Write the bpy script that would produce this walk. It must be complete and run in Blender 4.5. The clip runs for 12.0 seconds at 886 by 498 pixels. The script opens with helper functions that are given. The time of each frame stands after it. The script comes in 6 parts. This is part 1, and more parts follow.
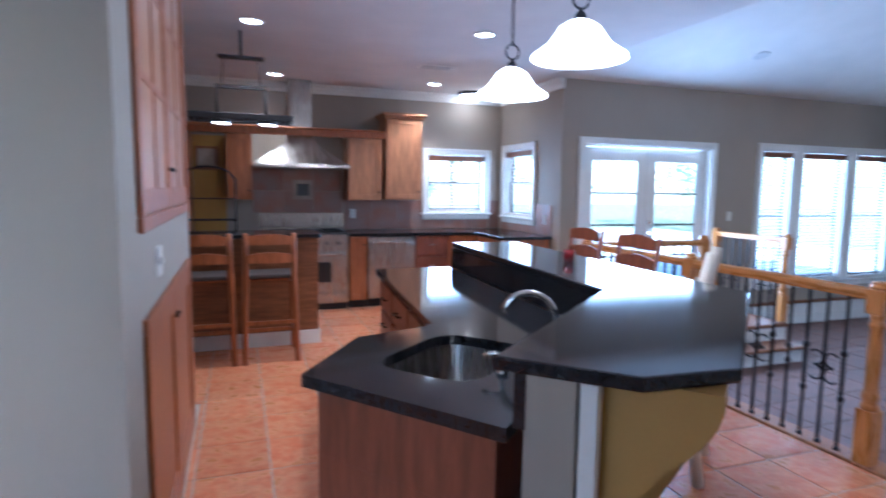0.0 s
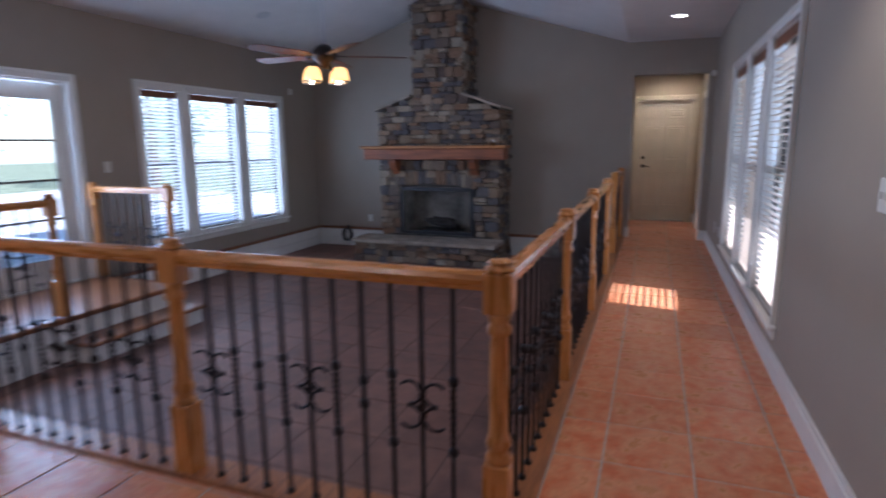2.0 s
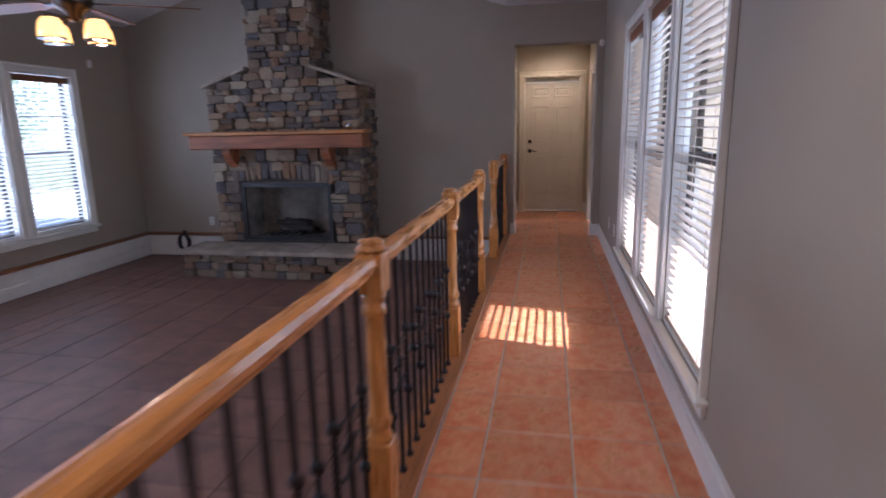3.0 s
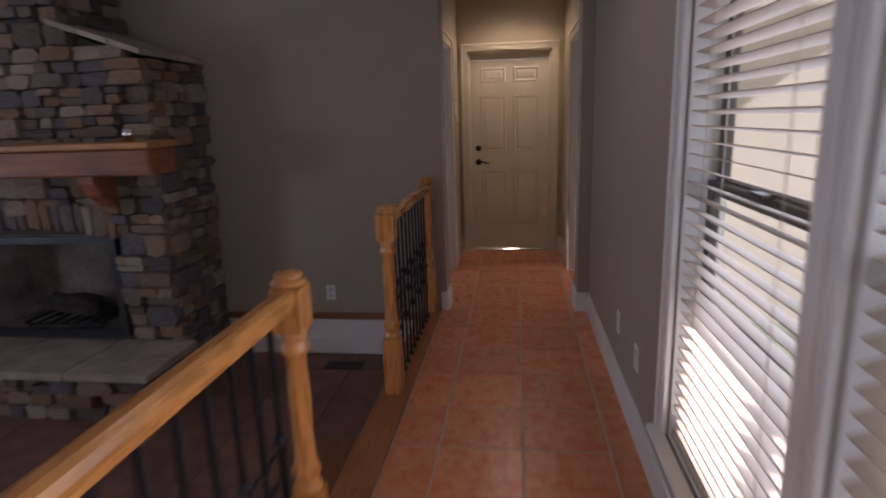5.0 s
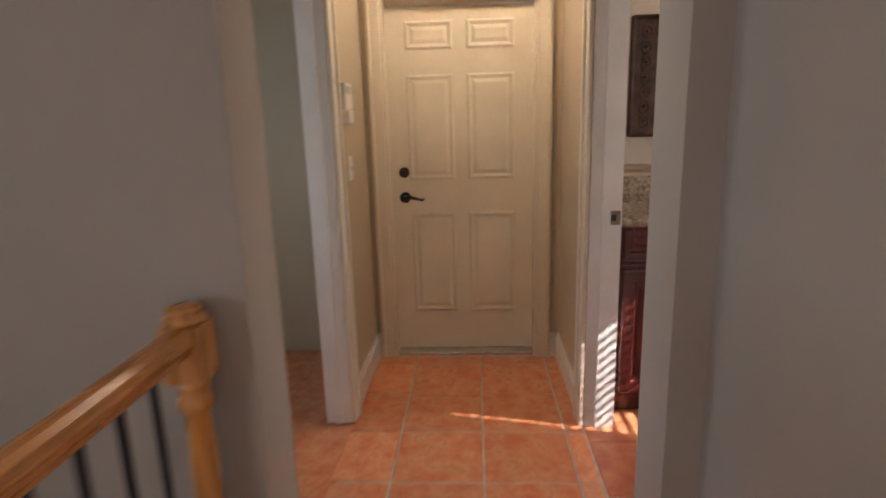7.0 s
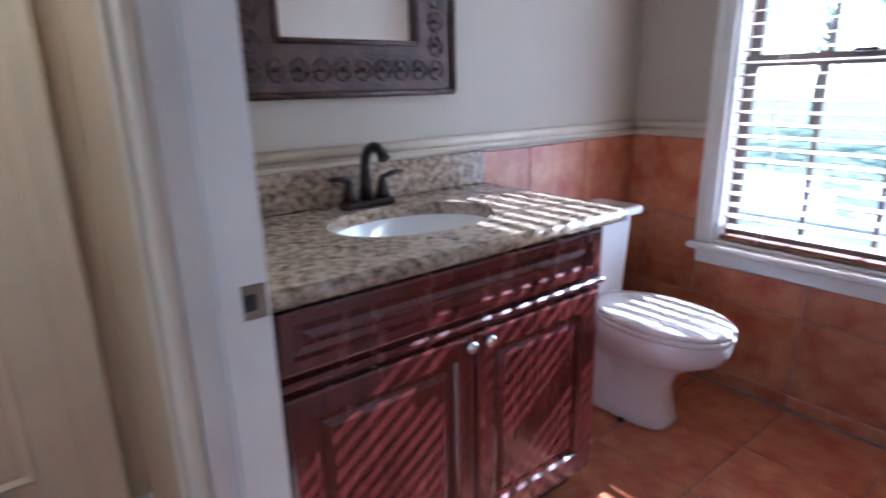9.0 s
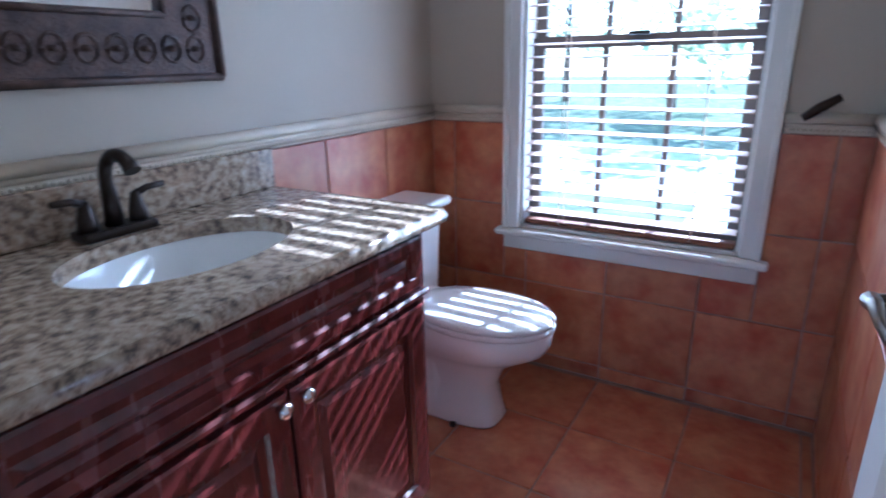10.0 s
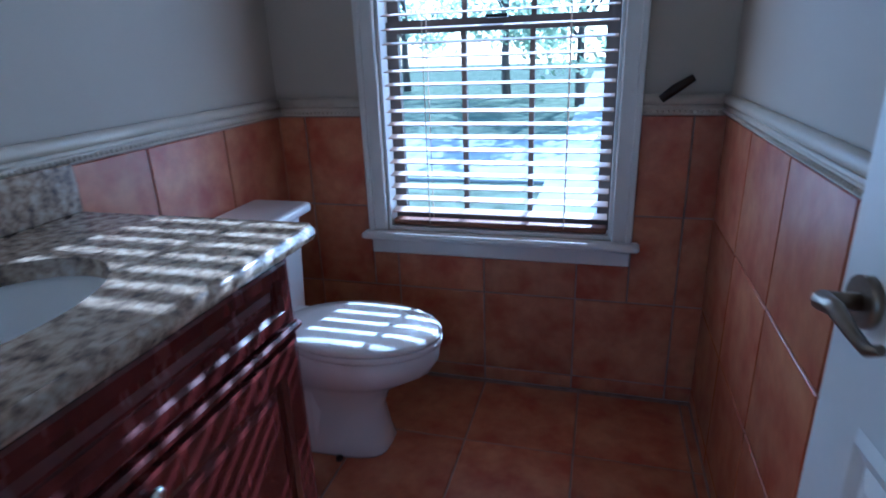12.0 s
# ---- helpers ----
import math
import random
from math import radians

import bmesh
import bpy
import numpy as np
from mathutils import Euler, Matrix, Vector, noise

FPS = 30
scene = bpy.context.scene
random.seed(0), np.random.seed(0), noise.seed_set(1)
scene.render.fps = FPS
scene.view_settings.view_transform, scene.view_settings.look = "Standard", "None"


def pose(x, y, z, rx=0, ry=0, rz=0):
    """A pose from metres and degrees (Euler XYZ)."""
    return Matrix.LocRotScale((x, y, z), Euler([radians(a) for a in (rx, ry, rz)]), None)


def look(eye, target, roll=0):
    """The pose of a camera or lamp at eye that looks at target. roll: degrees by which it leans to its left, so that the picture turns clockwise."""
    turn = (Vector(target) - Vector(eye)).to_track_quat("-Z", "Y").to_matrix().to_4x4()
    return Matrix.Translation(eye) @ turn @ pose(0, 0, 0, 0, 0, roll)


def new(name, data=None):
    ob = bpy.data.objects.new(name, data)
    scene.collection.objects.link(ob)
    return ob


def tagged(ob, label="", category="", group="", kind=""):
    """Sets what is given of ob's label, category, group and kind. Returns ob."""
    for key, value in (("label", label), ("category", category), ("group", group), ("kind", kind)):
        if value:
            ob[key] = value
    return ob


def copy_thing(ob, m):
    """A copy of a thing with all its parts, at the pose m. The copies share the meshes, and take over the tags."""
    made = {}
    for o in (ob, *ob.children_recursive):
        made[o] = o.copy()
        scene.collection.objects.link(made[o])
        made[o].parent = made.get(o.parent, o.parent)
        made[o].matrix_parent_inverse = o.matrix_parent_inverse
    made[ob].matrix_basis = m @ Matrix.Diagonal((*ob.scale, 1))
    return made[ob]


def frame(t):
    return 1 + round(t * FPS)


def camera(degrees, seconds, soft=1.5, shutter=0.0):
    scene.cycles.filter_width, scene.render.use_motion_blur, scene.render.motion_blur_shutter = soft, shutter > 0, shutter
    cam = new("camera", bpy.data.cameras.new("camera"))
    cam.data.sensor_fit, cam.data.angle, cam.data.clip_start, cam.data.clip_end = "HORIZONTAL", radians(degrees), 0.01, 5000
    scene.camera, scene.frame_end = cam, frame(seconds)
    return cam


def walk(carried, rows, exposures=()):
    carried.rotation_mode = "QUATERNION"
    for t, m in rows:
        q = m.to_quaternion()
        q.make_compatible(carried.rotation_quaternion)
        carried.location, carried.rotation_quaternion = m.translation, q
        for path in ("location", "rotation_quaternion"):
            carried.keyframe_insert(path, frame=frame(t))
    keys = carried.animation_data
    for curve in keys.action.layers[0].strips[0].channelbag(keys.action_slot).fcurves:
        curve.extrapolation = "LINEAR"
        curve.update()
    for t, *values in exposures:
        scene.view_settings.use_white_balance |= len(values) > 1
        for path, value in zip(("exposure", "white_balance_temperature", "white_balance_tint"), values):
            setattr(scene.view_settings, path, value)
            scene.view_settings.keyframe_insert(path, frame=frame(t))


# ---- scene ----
cam = camera(75.8, 12.0, soft=1.8, shutter=0.5)
PATH = [
    (0, (0.128, -0.024, 1.465), (0.800, 1.847, 1.252), 0.8),
    (0.5, (0.248, 0.090, 1.418), (1.273, 1.787, 1.152), 0.75),
    (1, (0.560, 0.143, 1.390), (1.922, 1.576, 1.082), 0.45),
    (1.5, (1.019, 0.177, 1.385), (2.681, 1.234, 1.038), -0.1),
    (2, (1.587, 0.196, 1.367), (3.432, 0.876, 1.003), -0.5),
    (2.5, (2.347, 0.144, 1.339), (4.256, 0.594, 0.948), -1.0),
    (3, (3.093, 0.089, 1.346), (5.015, 0.449, 0.927), -1.2),
    (3.2, (3.43, 0.035, 1.307), (5.356, 0.379, 0.889), -1.3),
    (4.8, (5.841, -0.028, 1.385), (7.773, 0.243, 0.946), -2.1),
    (5, (6.158, -0.004, 1.413), (8.091, 0.251, 0.967), -1.9),
    (5.5, (6.918, -0.01, 1.448), (8.85, 0.227, 0.99), -1.8),
    (6, (7.632, 0.028, 1.475), (9.563, 0.253, 1.003), -1.9),
    (6.5, (8.338, 0.068, 1.433), (10.275, 0.246, 0.968), -1.8),
    (6.7, (8.622, 0.034, 1.412), (10.562, 0.203, 0.955), -1.8),
    (8.3, (10.255, -0.082, 1.356), (12.079, -0.745, 0.873), -0.6),
    (8.5, (10.369, -0.142, 1.339), (12.127, -0.955, 0.841), -0.7),
    (9, (10.522, -0.306, 1.3), (12.037, -1.488, 0.745), -1.2),
    (9.5, (10.611, -0.439, 1.299), (11.876, -1.87, 0.707), -1.3),
    (10, (10.735, -0.495, 1.308), (11.716, -2.121, 0.678), -1.2),
    (10.5, (10.875, -0.581, 1.328), (11.505, -2.361, 0.669), -1.2),
    (11, (10.924, -0.768, 1.309), (11.369, -2.594, 0.624), -1.7),
    (11.5, (10.93, -0.816, 1.305), (11.366, -2.641, 0.613), -1.9),
    (12, (10.87, -0.665, 1.294), (11.388, -2.477, 0.625), -2.1),
]
walk(cam, [(t, look(eye, target, roll)) for t, eye, target, roll in PATH],
     exposures=[(0.0, 2.6, 4400, 10), (1.0, 2.1, 4550, 13), (1.5, 1.85, 4850, 16), (2.0, 1.65, 5100, 20), (2.5, 1.9, 5300, 24), (3.2, 1.8, 5500, 25), (5.0, 1.25, 6000, 27), (5.5, 1.55, 6000, 25), (6.5, 2.35, 6700, 22), (8.5, 2.4, 5000, 15), (9.2, 2.55, 4500, 12), (10.0, 2.3, 4200, 9), (11.0, 1.85, 4050, 7), (12.0, 1.3, 3900, 6)])

# ---- light ----
SUN_DIR = Vector((0.22, 1.0, -0.70)).normalized()
world = bpy.data.worlds.new("sky")
scene.world = world
world.use_nodes = True
wn = world.node_tree.nodes
sky = wn.new("ShaderNodeTexSky")
sky.sky_type = "NISHITA"
sky.sun_disc = False
sky.sun_elevation = math.asin(-SUN_DIR.z)
sky.sun_rotation = math.atan2(-SUN_DIR.x, -SUN_DIR.y)
world.node_tree.links.new(sky.outputs[0], wn["Background"].inputs[0])
wn["Background"].inputs[1].default_value = 0.15
sun = new("sun", bpy.data.lights.new("sun", "SUN"))
sun.data.energy = 5.0
sun.data.angle = radians(0.5)
sun.data.color = (1.0, 0.97, 0.91)
sun.matrix_world = look((0, 0, 20), Vector((0, 0, 20)) + SUN_DIR)


def area(name, eye, target, w, h, watts, colour):
    lamp = new(name, bpy.data.lights.new(name, "AREA"))
    lamp.data.shape = "RECTANGLE"
    lamp.data.size, lamp.data.size_y, lamp.data.energy, lamp.data.color = w, h, watts, colour
    lamp.matrix_world = look(eye, target)
    return lamp


def bulb(name, at, watts, colour, radius=0.05):
    lamp = new(name, bpy.data.lights.new(name, "POINT"))
    lamp.data.energy, lamp.data.color, lamp.data.shadow_soft_size = watts, colour, radius
    lamp.location = at
    return lamp


def spot(name, at, watts, colour, degrees=110):
    lamp = new(name, bpy.data.lights.new(name, "SPOT"))
    lamp.data.energy, lamp.data.color, lamp.data.shadow_soft_size = watts, colour, 0.06
    lamp.data.spot_size, lamp.data.spot_blend = radians(degrees), 0.6
    lamp.location = at
    return lamp


SKYLIGHT, WARM, SOFT = (0.72, 0.86, 1.0), (1.0, 0.72, 0.42), (1.0, 0.82, 0.60)
area("skylight_french_doors", (4.85, 5.755, 1.25), (4.85, 0, 1.25), 1.6, 1.5, 20, SKYLIGHT)
area("skylight_north_windows", (8.0, 5.785, 1.15), (8.0, 0, 1.15), 2.6, 1.7, 21, SKYLIGHT)
area("skylight_hall_windows", (6.68, -0.605, 1.2), (6.68, 5, 1.2), 2.6, 1.6, 7.5, SKYLIGHT)
area("skylight_kitchen_window", (3.0, 7.42, 1.5), (3.0, 0, 1.5), 0.8, 0.8, 6, SKYLIGHT)
area("skylight_kitchen_side", (3.69, 6.75, 1.5), (0, 6.75, 1.5), 0.7, 0.8, 3.5, SKYLIGHT)
area("skylight_bath_window", (11.24, -2.736, 1.35), (11.24, 0, 1.35), 0.78, 1.3, 3.0, (0.94, 0.96, 1.0))
# added fill in the side room, brightens the doorway casing
area("fill_side_room", (11.2, 1.70, 1.35), (11.2, 0, 1.2), 0.9, 1.1, 0.9, SKYLIGHT)
# added fill through the unseen south window, brightens the near partition
area("fill_south_window", (-1.5, -0.605, 1.3), (-1.5, 5, 1.3), 1.3, 1.4, 2.5, SKYLIGHT)

# ---- materials ----


def material(name, base, rough=0.6, metal=0.0, scale=8.0, vary=0.12, fine=90.0, bump=0.08, each=0.0, island=0.0, stretch=(1, 1, 1), coat=0.0, second=None, mix=0.5):
    """A surface with variation at two scales; each: change from piece to piece; second: a colour of large stains."""
    m = bpy.data.materials.new(name)
    m.use_nodes = True
    t = m.node_tree
    n, link = t.nodes, t.links.new
    b = n["Principled BSDF"]
    b.inputs["Roughness"].default_value, b.inputs["Metallic"].default_value = rough, metal
    b.inputs["Coat Weight"].default_value = coat
    b.inputs["Coat Roughness"].default_value = 0.12
    co = n.new("ShaderNodeTexCoord")
    mp = n.new("ShaderNodeMapping")
    mp.inputs["Scale"].default_value = stretch
    link(co.outputs["Object"], mp.inputs["Vector"])
    if each:
        info = n.new("ShaderNodeObjectInfo")
        shift = n.new("ShaderNodeVectorMath")
        shift.operation = "SCALE"
        shift.inputs[0].default_value = (31.0, 17.0, 23.0)
        link(info.outputs["Random"], shift.inputs["Scale"])
        link(shift.outputs[0], mp.inputs["Location"])
    big, small = n.new("ShaderNodeTexNoise"), n.new("ShaderNodeTexNoise")
    big.inputs["Scale"].default_value, small.inputs["Scale"].default_value = scale, fine
    big.inputs["Detail"].default_value, small.inputs["Detail"].default_value = 5, 4
    link(mp.outputs[0], big.inputs["Vector"])
    link(mp.outputs[0], small.inputs["Vector"])
    ramp = n.new("ShaderNodeValToRGB")
    ramp.color_ramp.elements[0].position, ramp.color_ramp.elements[1].position = 0.32, 0.68
    low = second or tuple(c * (1 - vary) for c in base)
    ramp.color_ramp.elements[0].color = (*[base[k] + (low[k] - base[k]) * (mix * 2 if second else 1) for k in range(3)], 1)
    ramp.color_ramp.elements[1].color = (*[min(1, c * (1 + vary * 0.6)) for c in base], 1)
    link(big.outputs["Fac"], ramp.inputs[0])
    grain = n.new("ShaderNodeMapRange")
    grain.inputs["To Min"].default_value, grain.inputs["To Max"].default_value = 1 - vary * 0.5, 1 + vary * 0.5
    link(small.outputs["Fac"], grain.inputs["Value"])
    value = grain.outputs[0]
    if each or island:
        if each:
            rnd = info.outputs["Random"]
        else:
            rnd = n.new("ShaderNodeNewGeometry").outputs["Random Per Island"]
        spread = n.new("ShaderNodeMapRange")
        amount = each or island
        spread.inputs["To Min"].default_value, spread.inputs["To Max"].default_value = 1 - amount, 1 + amount
        link(rnd, spread.inputs["Value"])
        times = n.new("ShaderNodeMath")
        times.operation = "MULTIPLY"
        link(value, times.inputs[0])
        link(spread.outputs[0], times.inputs[1])
        value = times.outputs[0]
    hsv = n.new("ShaderNodeHueSaturation")
    link(ramp.outputs[0], hsv.inputs["Color"])
    link(value, hsv.inputs["Value"])
    link(hsv.outputs[0], b.inputs["Base Color"])
    worn = n.new("ShaderNodeMapRange")
    worn.inputs["To Min"].default_value, worn.inputs["To Max"].default_value = max(0.02, rough - 0.1), min(1, rough + 0.1)
    link(big.outputs["Fac"], worn.inputs["Value"])
    link(worn.outputs[0], b.inputs["Roughness"])
    if bump:
        bp = n.new("ShaderNodeBump")
        bp.inputs["Strength"].default_value, bp.inputs["Distance"].default_value = bump, 0.01
        link(small.outputs["Fac"], bp.inputs["Height"])
        link(bp.outputs[0], b.inputs["Normal"])
    return m


def glow(name, colour, strength):
    m = bpy.data.materials.new(name)
    m.use_nodes = True
    b = m.node_tree.nodes["Principled BSDF"]
    b.inputs["Base Color"].default_value = (*colour, 1)
    b.inputs["Roughness"].default_value = 0.3
    b.inputs["Emission Color"].default_value = (*colour, 1)
    b.inputs["Emission Strength"].default_value = strength
    return m


def clear(name, tint=(0.95, 0.98, 0.98)):
    m = bpy.data.materials.new(name)
    m.use_nodes = True
    b = m.node_tree.nodes["Principled BSDF"]
    b.inputs["Base Color"].default_value = (*tint, 1)
    b.inputs["Roughness"].default_value = 0.0
    b.inputs["Transmission Weight"].default_value = 1.0
    b.inputs["IOR"].default_value = 1.05
    return m


def stone_colours(name):
    """Ledge stone: tan, grey, blue-grey and rust from piece to piece."""
    m = material(name, (0.30, 0.24, 0.18), 0.85, scale=9, vary=0.5, fine=60, bump=0.5, each=0.35)
    t = m.node_tree
    n, link = t.nodes, t.links.new
    info = n.new("ShaderNodeObjectInfo")
    ramp = n.new("ShaderNodeValToRGB")
    ramp.color_ramp.interpolation = "CONSTANT"
    shades = [(0.20, 0.135, 0.085), (0.12, 0.095, 0.08), (0.30, 0.22, 0.145), (0.07, 0.068, 0.078), (0.22, 0.11, 0.05), (0.36, 0.30, 0.22), (0.10, 0.065, 0.05), (0.065, 0.068, 0.085), (0.25, 0.155, 0.09)]
    e = ramp.color_ramp.elements
    e[0].color = (*shades[0], 1)
    e[1].position, e[1].color = 1 / 9, (*shades[1], 1)
    for k in range(2, 9):
        e.new(k / 9).color = (*shades[k], 1)
    far = n.new("ShaderNodeMath")
    far.operation = "FRACT"
    seven = n.new("ShaderNodeMath")
    seven.operation = "MULTIPLY"
    seven.inputs[1].default_value = 7.31
    link(info.outputs["Random"], seven.inputs[0])
    link(seven.outputs[0], far.inputs[0])
    link(far.outputs[0], ramp.inputs[0])
    mixer = n.new("ShaderNodeMix")
    mixer.data_type = "RGBA"
    mixer.inputs["Factor"].default_value = 0.75
    old = [l for l in t.links if l.to_socket == n["Principled BSDF"].inputs["Base Color"]][0].from_socket
    link(old, mixer.inputs["A"])
    link(ramp.outputs[0], mixer.inputs["B"])
    shade = n.new("ShaderNodeMix")
    shade.data_type, shade.blend_type = "RGBA", "MULTIPLY"
    shade.inputs["Factor"].default_value = 0.6
    tone = n.new("ShaderNodeTexNoise")
    tone.inputs["Scale"].default_value = 14
    lift = n.new("ShaderNodeMapRange")
    lift.inputs["From Min"].default_value, lift.inputs["From Max"].default_value = 0.3, 0.7
    lift.inputs["To Min"].default_value, lift.inputs["To Max"].default_value = 0.45, 1.3
    link(tone.outputs["Fac"], lift.inputs["Value"])
    link(mixer.outputs["Result"], shade.inputs["A"])
    link(lift.outputs[0], shade.inputs["B"])
    link(shade.outputs["Result"], n["Principled BSDF"].inputs["Base Color"])
    return m


def granite(name):
    m = material(name, (0.42, 0.36, 0.28), 0.18, scale=30, vary=0.3, fine=160, bump=0.0, second=(0.20, 0.16, 0.12))
    t = m.node_tree
    n, link = t.nodes, t.links.new
    co = n.new("ShaderNodeTexCoord")
    v = n.new("ShaderNodeTexNoise")
    v.inputs["Scale"].default_value, v.inputs["Detail"].default_value, v.inputs["Roughness"].default_value = 46, 7, 0.66
    link(co.outputs["Object"], v.inputs["Vector"])
    r = n.new("ShaderNodeValToRGB")
    e = r.color_ramp.elements
    e[0].position, e[0].color = 0.34, (0.07, 0.055, 0.045, 1)
    e[1].position, e[1].color = 0.68, (0.54, 0.45, 0.34, 1)
    for p, c in ((0.43, (0.20, 0.145, 0.10, 1)), (0.50, (0.33, 0.24, 0.16, 1)), (0.56, (0.40, 0.32, 0.23, 1))):
        e.new(p).color = c
    link(v.outputs["Fac"], r.inputs[0])
    link(r.outputs[0], n["Principled BSDF"].inputs["Base Color"])
    return m


M_WALL = material("greige_paint", (0.345, 0.295, 0.238), 0.75, scale=2, vary=0.05, fine=220, bump=0.06)
M_TAN = material("tan_paint", (0.50, 0.43, 0.31), 0.75, scale=2, vary=0.05, fine=220, bump=0.06)
M_BATHWALL = material("cream_paint", (0.46, 0.40, 0.315), 0.7, scale=2, vary=0.05, fine=220, bump=0.05)
M_CEIL = material("ceiling_paint", (0.66, 0.64, 0.62), 0.85, scale=3, vary=0.05, fine=160, bump=0.15)
M_WHITE = material("white_trim_paint", (0.74, 0.73, 0.69), 0.38, scale=5, vary=0.05, fine=60, bump=0.03)
M_DOOR = material("cream_door_paint", (0.68, 0.62, 0.49), 0.42, scale=4, vary=0.05, fine=80, bump=0.04)
M_TILE = material("terracotta_tile", (0.46, 0.12, 0.038), 0.30, scale=13, vary=0.45, fine=45, bump=0.12, each=0.10, second=(0.66, 0.32, 0.16), mix=0.52)
M_BATHTILE = material("bath_terracotta_tile", (0.29, 0.062, 0.028), 0.34, scale=9, vary=0.4, fine=32, bump=0.08, each=0.14, second=(0.48, 0.20, 0.09), mix=0.58)
M_BATHGROUT = material("bath_grout", (0.34, 0.235, 0.19), 0.9, scale=20, vary=0.2, fine=150, bump=0.2)
M_BATHBLIND = material("walnut_blind", (0.50, 0.36, 0.27), 0.4, scale=6, vary=0.1, fine=60, bump=0.02, stretch=(1, 8, 8))
M_SUNKTILE = material("brown_tile", (0.19, 0.098, 0.072), 0.5, scale=6, vary=0.3, fine=50, bump=0.15, each=0.12)
M_SUNKGROUT = material("brown_grout", (0.11, 0.072, 0.055), 0.9, scale=20, vary=0.2, fine=150, bump=0.2)
M_OAKEDGE = material("worn_oak_border", (0.33, 0.125, 0.04), 0.4, scale=5, vary=0.3, fine=40, bump=0.06, stretch=(1, 8, 8), coat=0.1)
M_WHITEBLIND = material("white_blind", (0.72, 0.70, 0.66), 0.45, scale=6, vary=0.05, fine=60, bump=0.02, stretch=(1, 8, 8))
M_GROUT = material("grout", (0.52, 0.47, 0.42), 0.9, scale=20, vary=0.2, fine=150, bump=0.2)
M_OAK = material("honey_oak", (0.53, 0.225, 0.055), 0.28, scale=5, vary=0.28, fine=40, bump=0.05, stretch=(8, 8, 1), coat=0.3)
M_OAKX = material("honey_oak_rail", (0.53, 0.225, 0.055), 0.28, scale=5, vary=0.28, fine=40, bump=0.05, stretch=(1, 8, 8), coat=0.3)
M_STEPWOOD = material("brown_step_wood", (0.22, 0.085, 0.032), 0.4, scale=5, vary=0.3, fine=40, bump=0.06, stretch=(1, 9, 9), coat=0.2)
M_IRON = material("black_iron", (0.025, 0.023, 0.026), 0.45, metal=0.6, scale=20, vary=0.3, fine=120, bump=0.1)
M_ALDER = material("knotty_alder", (0.37, 0.122, 0.038), 0.4, scale=4, vary=0.35, fine=30, bump=0.05, stretch=(7, 7, 1))
M_ALDERLIT = material("light_alder", (0.46, 0.215, 0.10), 0.4, scale=4, vary=0.3, fine=30, bump=0.05, stretch=(7, 7, 1))
M_REDWOOD = material("red_brown_cabinet", (0.22, 0.065, 0.03), 0.4, scale=4, vary=0.3, fine=30, bump=0.05, stretch=(7, 7, 1))
M_BLACKTOP = material("black_granite", (0.018, 0.018, 0.021), 0.03, scale=60, vary=0.5, fine=300, bump=0.0)
M_SPLASH = material("slate_splash", (0.22, 0.095, 0.06), 0.5, scale=5, vary=0.4, fine=40, bump=0.1, each=0.15, second=(0.24, 0.17, 0.15))
M_STEEL = material("brushed_steel", (0.42, 0.39, 0.36), 0.27, metal=1.0, scale=6, vary=0.1, fine=60, bump=0.02, stretch=(30, 1, 1))
M_NICKEL = material("polished_nickel", (0.68, 0.66, 0.62), 0.14, metal=1.0, scale=10, vary=0.06, fine=80, bump=0.0)
M_BRONZE = material("oiled_bronze", (0.035, 0.024, 0.018), 0.35, metal=0.7, scale=15, vary=0.4, fine=80, bump=0.05)
M_AGEDNICKEL = material("aged_nickel", (0.24, 0.20, 0.15), 0.3, metal=1.0, scale=15, vary=0.3, fine=80, bump=0.03)
M_STONE = stone_colours("ledge_stone")
M_MORTAR = material("dark_mortar", (0.07, 0.06, 0.05), 0.95, scale=10, vary=0.3, fine=80, bump=0.3)
M_CAPSTONE = material("flagstone", (0.34, 0.28, 0.22), 0.8, scale=5, vary=0.3, fine=50, bump=0.3, each=0.12)
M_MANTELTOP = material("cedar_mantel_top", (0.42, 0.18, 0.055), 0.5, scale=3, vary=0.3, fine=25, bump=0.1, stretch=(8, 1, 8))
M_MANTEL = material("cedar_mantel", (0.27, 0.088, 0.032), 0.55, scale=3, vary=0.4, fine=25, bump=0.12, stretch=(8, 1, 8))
M_SOOT = material("sooty_firebrick", (0.26, 0.235, 0.20), 0.95, scale=3, vary=0.7, fine=40, bump=0.2)
M_LOG = material("charred_log", (0.035, 0.028, 0.024), 0.95, scale=12, vary=0.6, fine=60, bump=0.6)
M_BLIND = material("cream_blind", (0.56, 0.46, 0.36), 0.5, scale=6, vary=0.06, fine=60, bump=0.02, stretch=(1, 8, 8))
M_VALANCE = material("walnut_valance", (0.20, 0.075, 0.03), 0.5, scale=5, vary=0.3, fine=40, bump=0.05, stretch=(1, 8, 8))
M_SASH = material("window_sash", (0.50, 0.50, 0.50), 0.45, scale=5, vary=0.05, fine=60, bump=0.02)
M_DARKSASH = material("dark_sash", (0.10, 0.085, 0.075), 0.5, scale=5, vary=0.1, fine=60, bump=0.02)
M_GLASS = clear("window_glass")
M_PALEWOOD = material("pale_painted_wood", (0.76, 0.69, 0.60), 0.5, scale=4, vary=0.12, fine=40, bump=0.05, stretch=(6, 6, 1))
M_CORBEL = material("ochre_paint", (0.45, 0.255, 0.055), 0.65, scale=3, vary=0.1, fine=120, bump=0.05)
